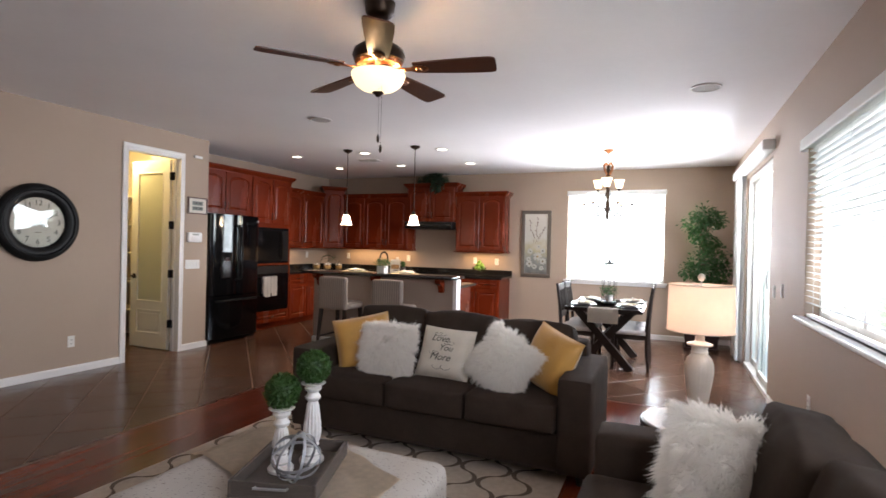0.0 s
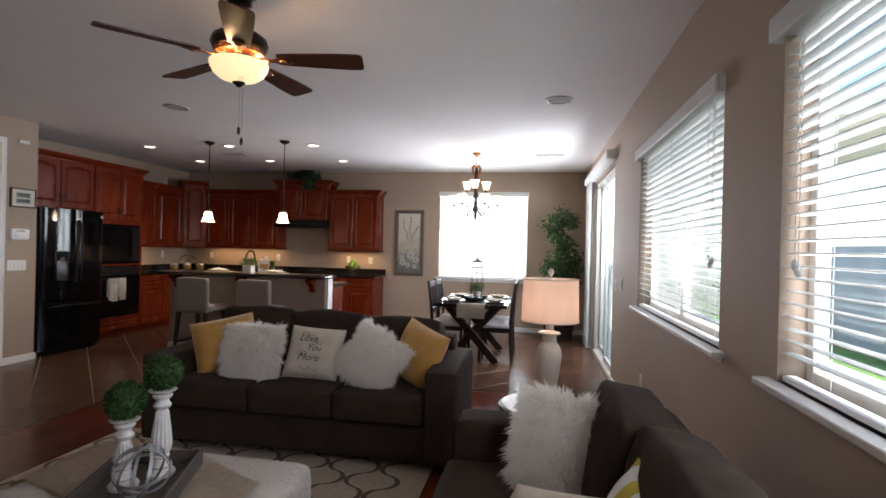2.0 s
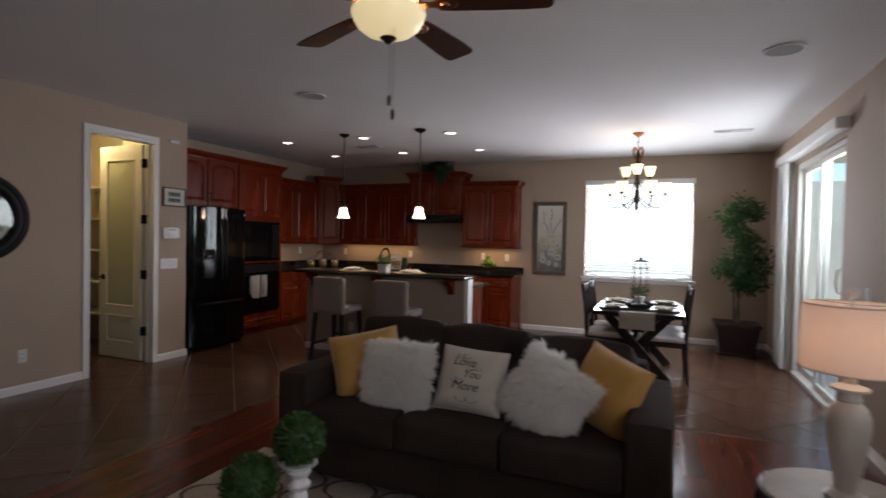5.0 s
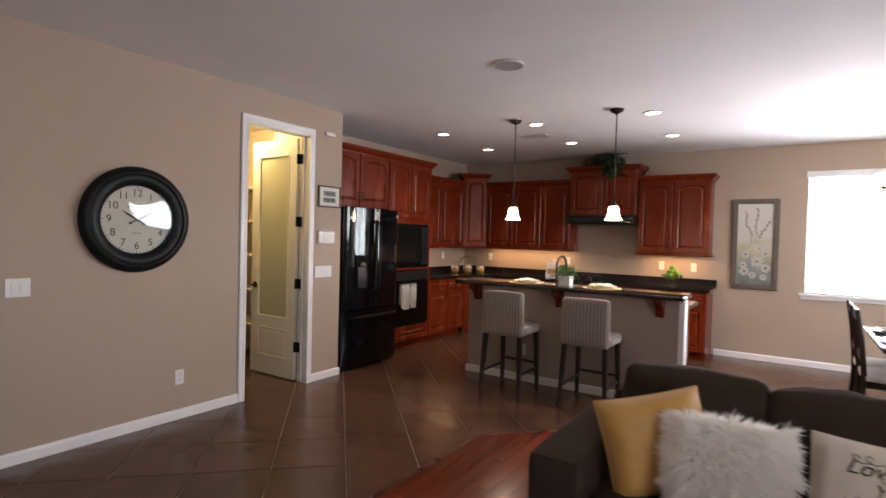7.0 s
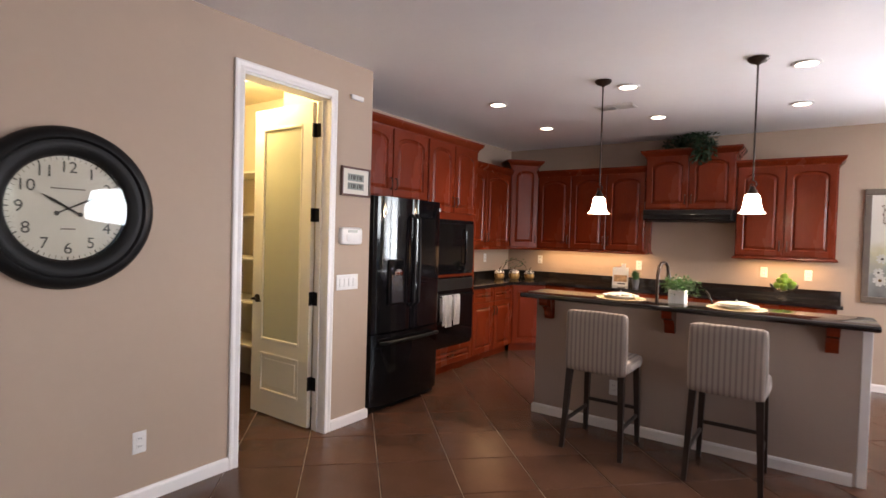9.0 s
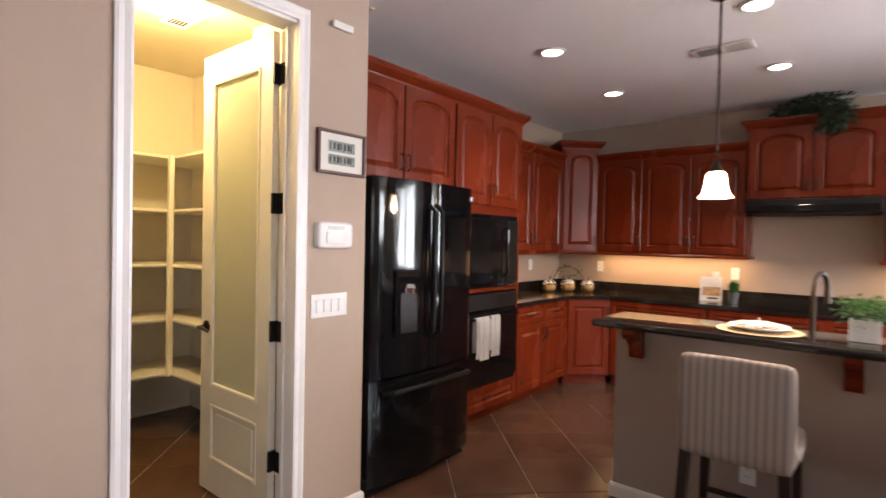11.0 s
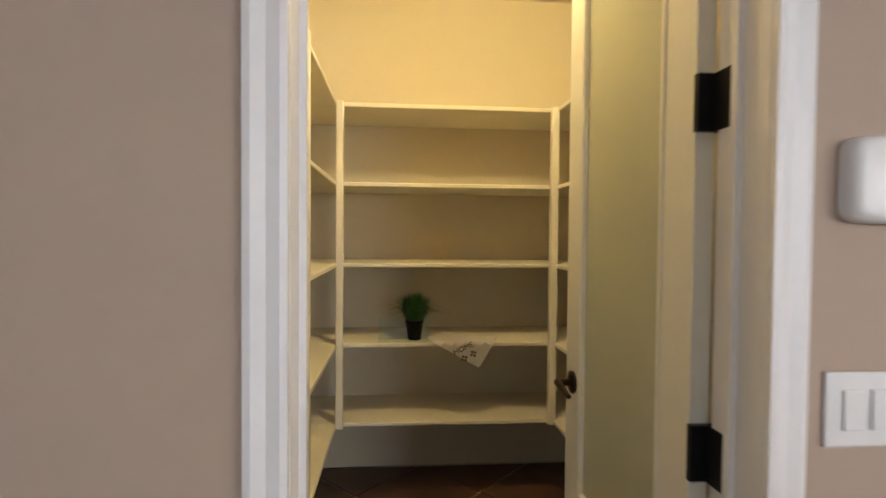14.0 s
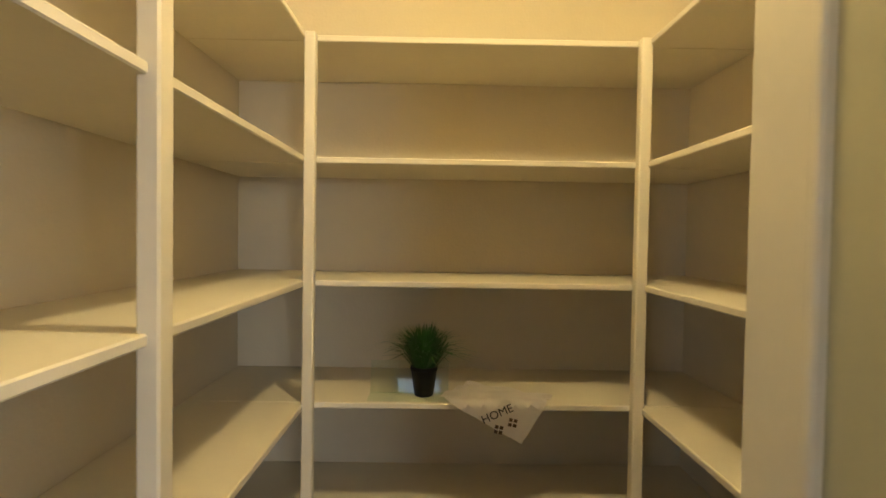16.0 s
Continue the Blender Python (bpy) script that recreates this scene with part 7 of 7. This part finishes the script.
floor_ob = bpy.data.objects["floor"]
PITCH, GAP = 0.654, 0.0048
ROOM = [(-2.3, YN), (XR + 0.05, YN), (XR + 0.05, YB + 0.05), (-2.3, YB + 0.05)]
tile_me = None
rndt = random.Random(2)
for i in range(-14, 22):
    for k in range(-16, 18):
        s, d = 0.745 + (i + 0.5) * PITCH, 0.115 + (k + 0.5) * PITCH
        cx, cy = (s - d) / 2, (s + d) / 2
        r = PITCH / 2 - GAP
        poly = [(cx - r, cy), (cx, cy - r), (cx + r, cy), (cx, cy + r)]
        if cx < -0.9 and (cy > 0.4 or cy < -2.0) or cx < -0.3 and cy < -2.0:
            continue
        full = clip_all(poly, ROOM)
        if not full:
            continue
        inner = clip_all(poly, WOOD_EDGE)
        if len(inner) == 4 and all(any(abs(p[0] - q[0]) + abs(p[1] - q[1]) < 1e-6 for q in poly) for p in inner):
            continue
        whole = len(full) == 4 and all(any(abs(p[0] - q[0]) + abs(p[1] - q[1]) < 1e-6 for q in poly) for p in full)
        if whole and tile_me is not None:
            ob = new("tile", tile_me)
            ob.parent = floor_ob
            ob.location = (cx, cy, rndt.uniform(-0.0006, 0.0))
        else:
            t = slab([(x - cx, y - cy) for x, y in full], -0.005, 0.0)
            ob = part("tile", t, M_TILE, floor_ob)
            ob.location = (cx, cy, 0)
            if whole:
                tile_me = ob.data
wood = setting("wood_floor", slab(WOOD_EDGE, -0.002, 0.002), M_WOODTRIM, "red-brown plank floor set into the tile")
W = 0.118
rndw = random.Random(3)
x = 2.07
inner_edge = [(2.075, YN), (6.57, YN), (6.57, -0.095), (2.54, -0.095), (2.075, -0.56)]
while x < 6.57:
    y = YN - rndw.uniform(0, 1.2)
    while y < 0:
        ln4 = rndw.uniform(0.9, 1.7)
        poly = clip_all([(x + 0.0008, y + 0.0008), (x + W - 0.0008, y + 0.0008), (x + W - 0.0008, y + ln4 - 0.0008), (x + 0.0008, y + ln4 - 0.0008)], inner_edge)
        y += ln4
        if len(poly) < 3:
            continue
        ox, oy = poly[0]
        ob = part("plank", slab([(a - ox, b - oy) for a, b in poly], 0, 0.0028, 0.0008), M_WOOD, wood)
        ob.location = (ox, oy, 0.0022 + rndw.uniform(0, 0.0003))
    x += W
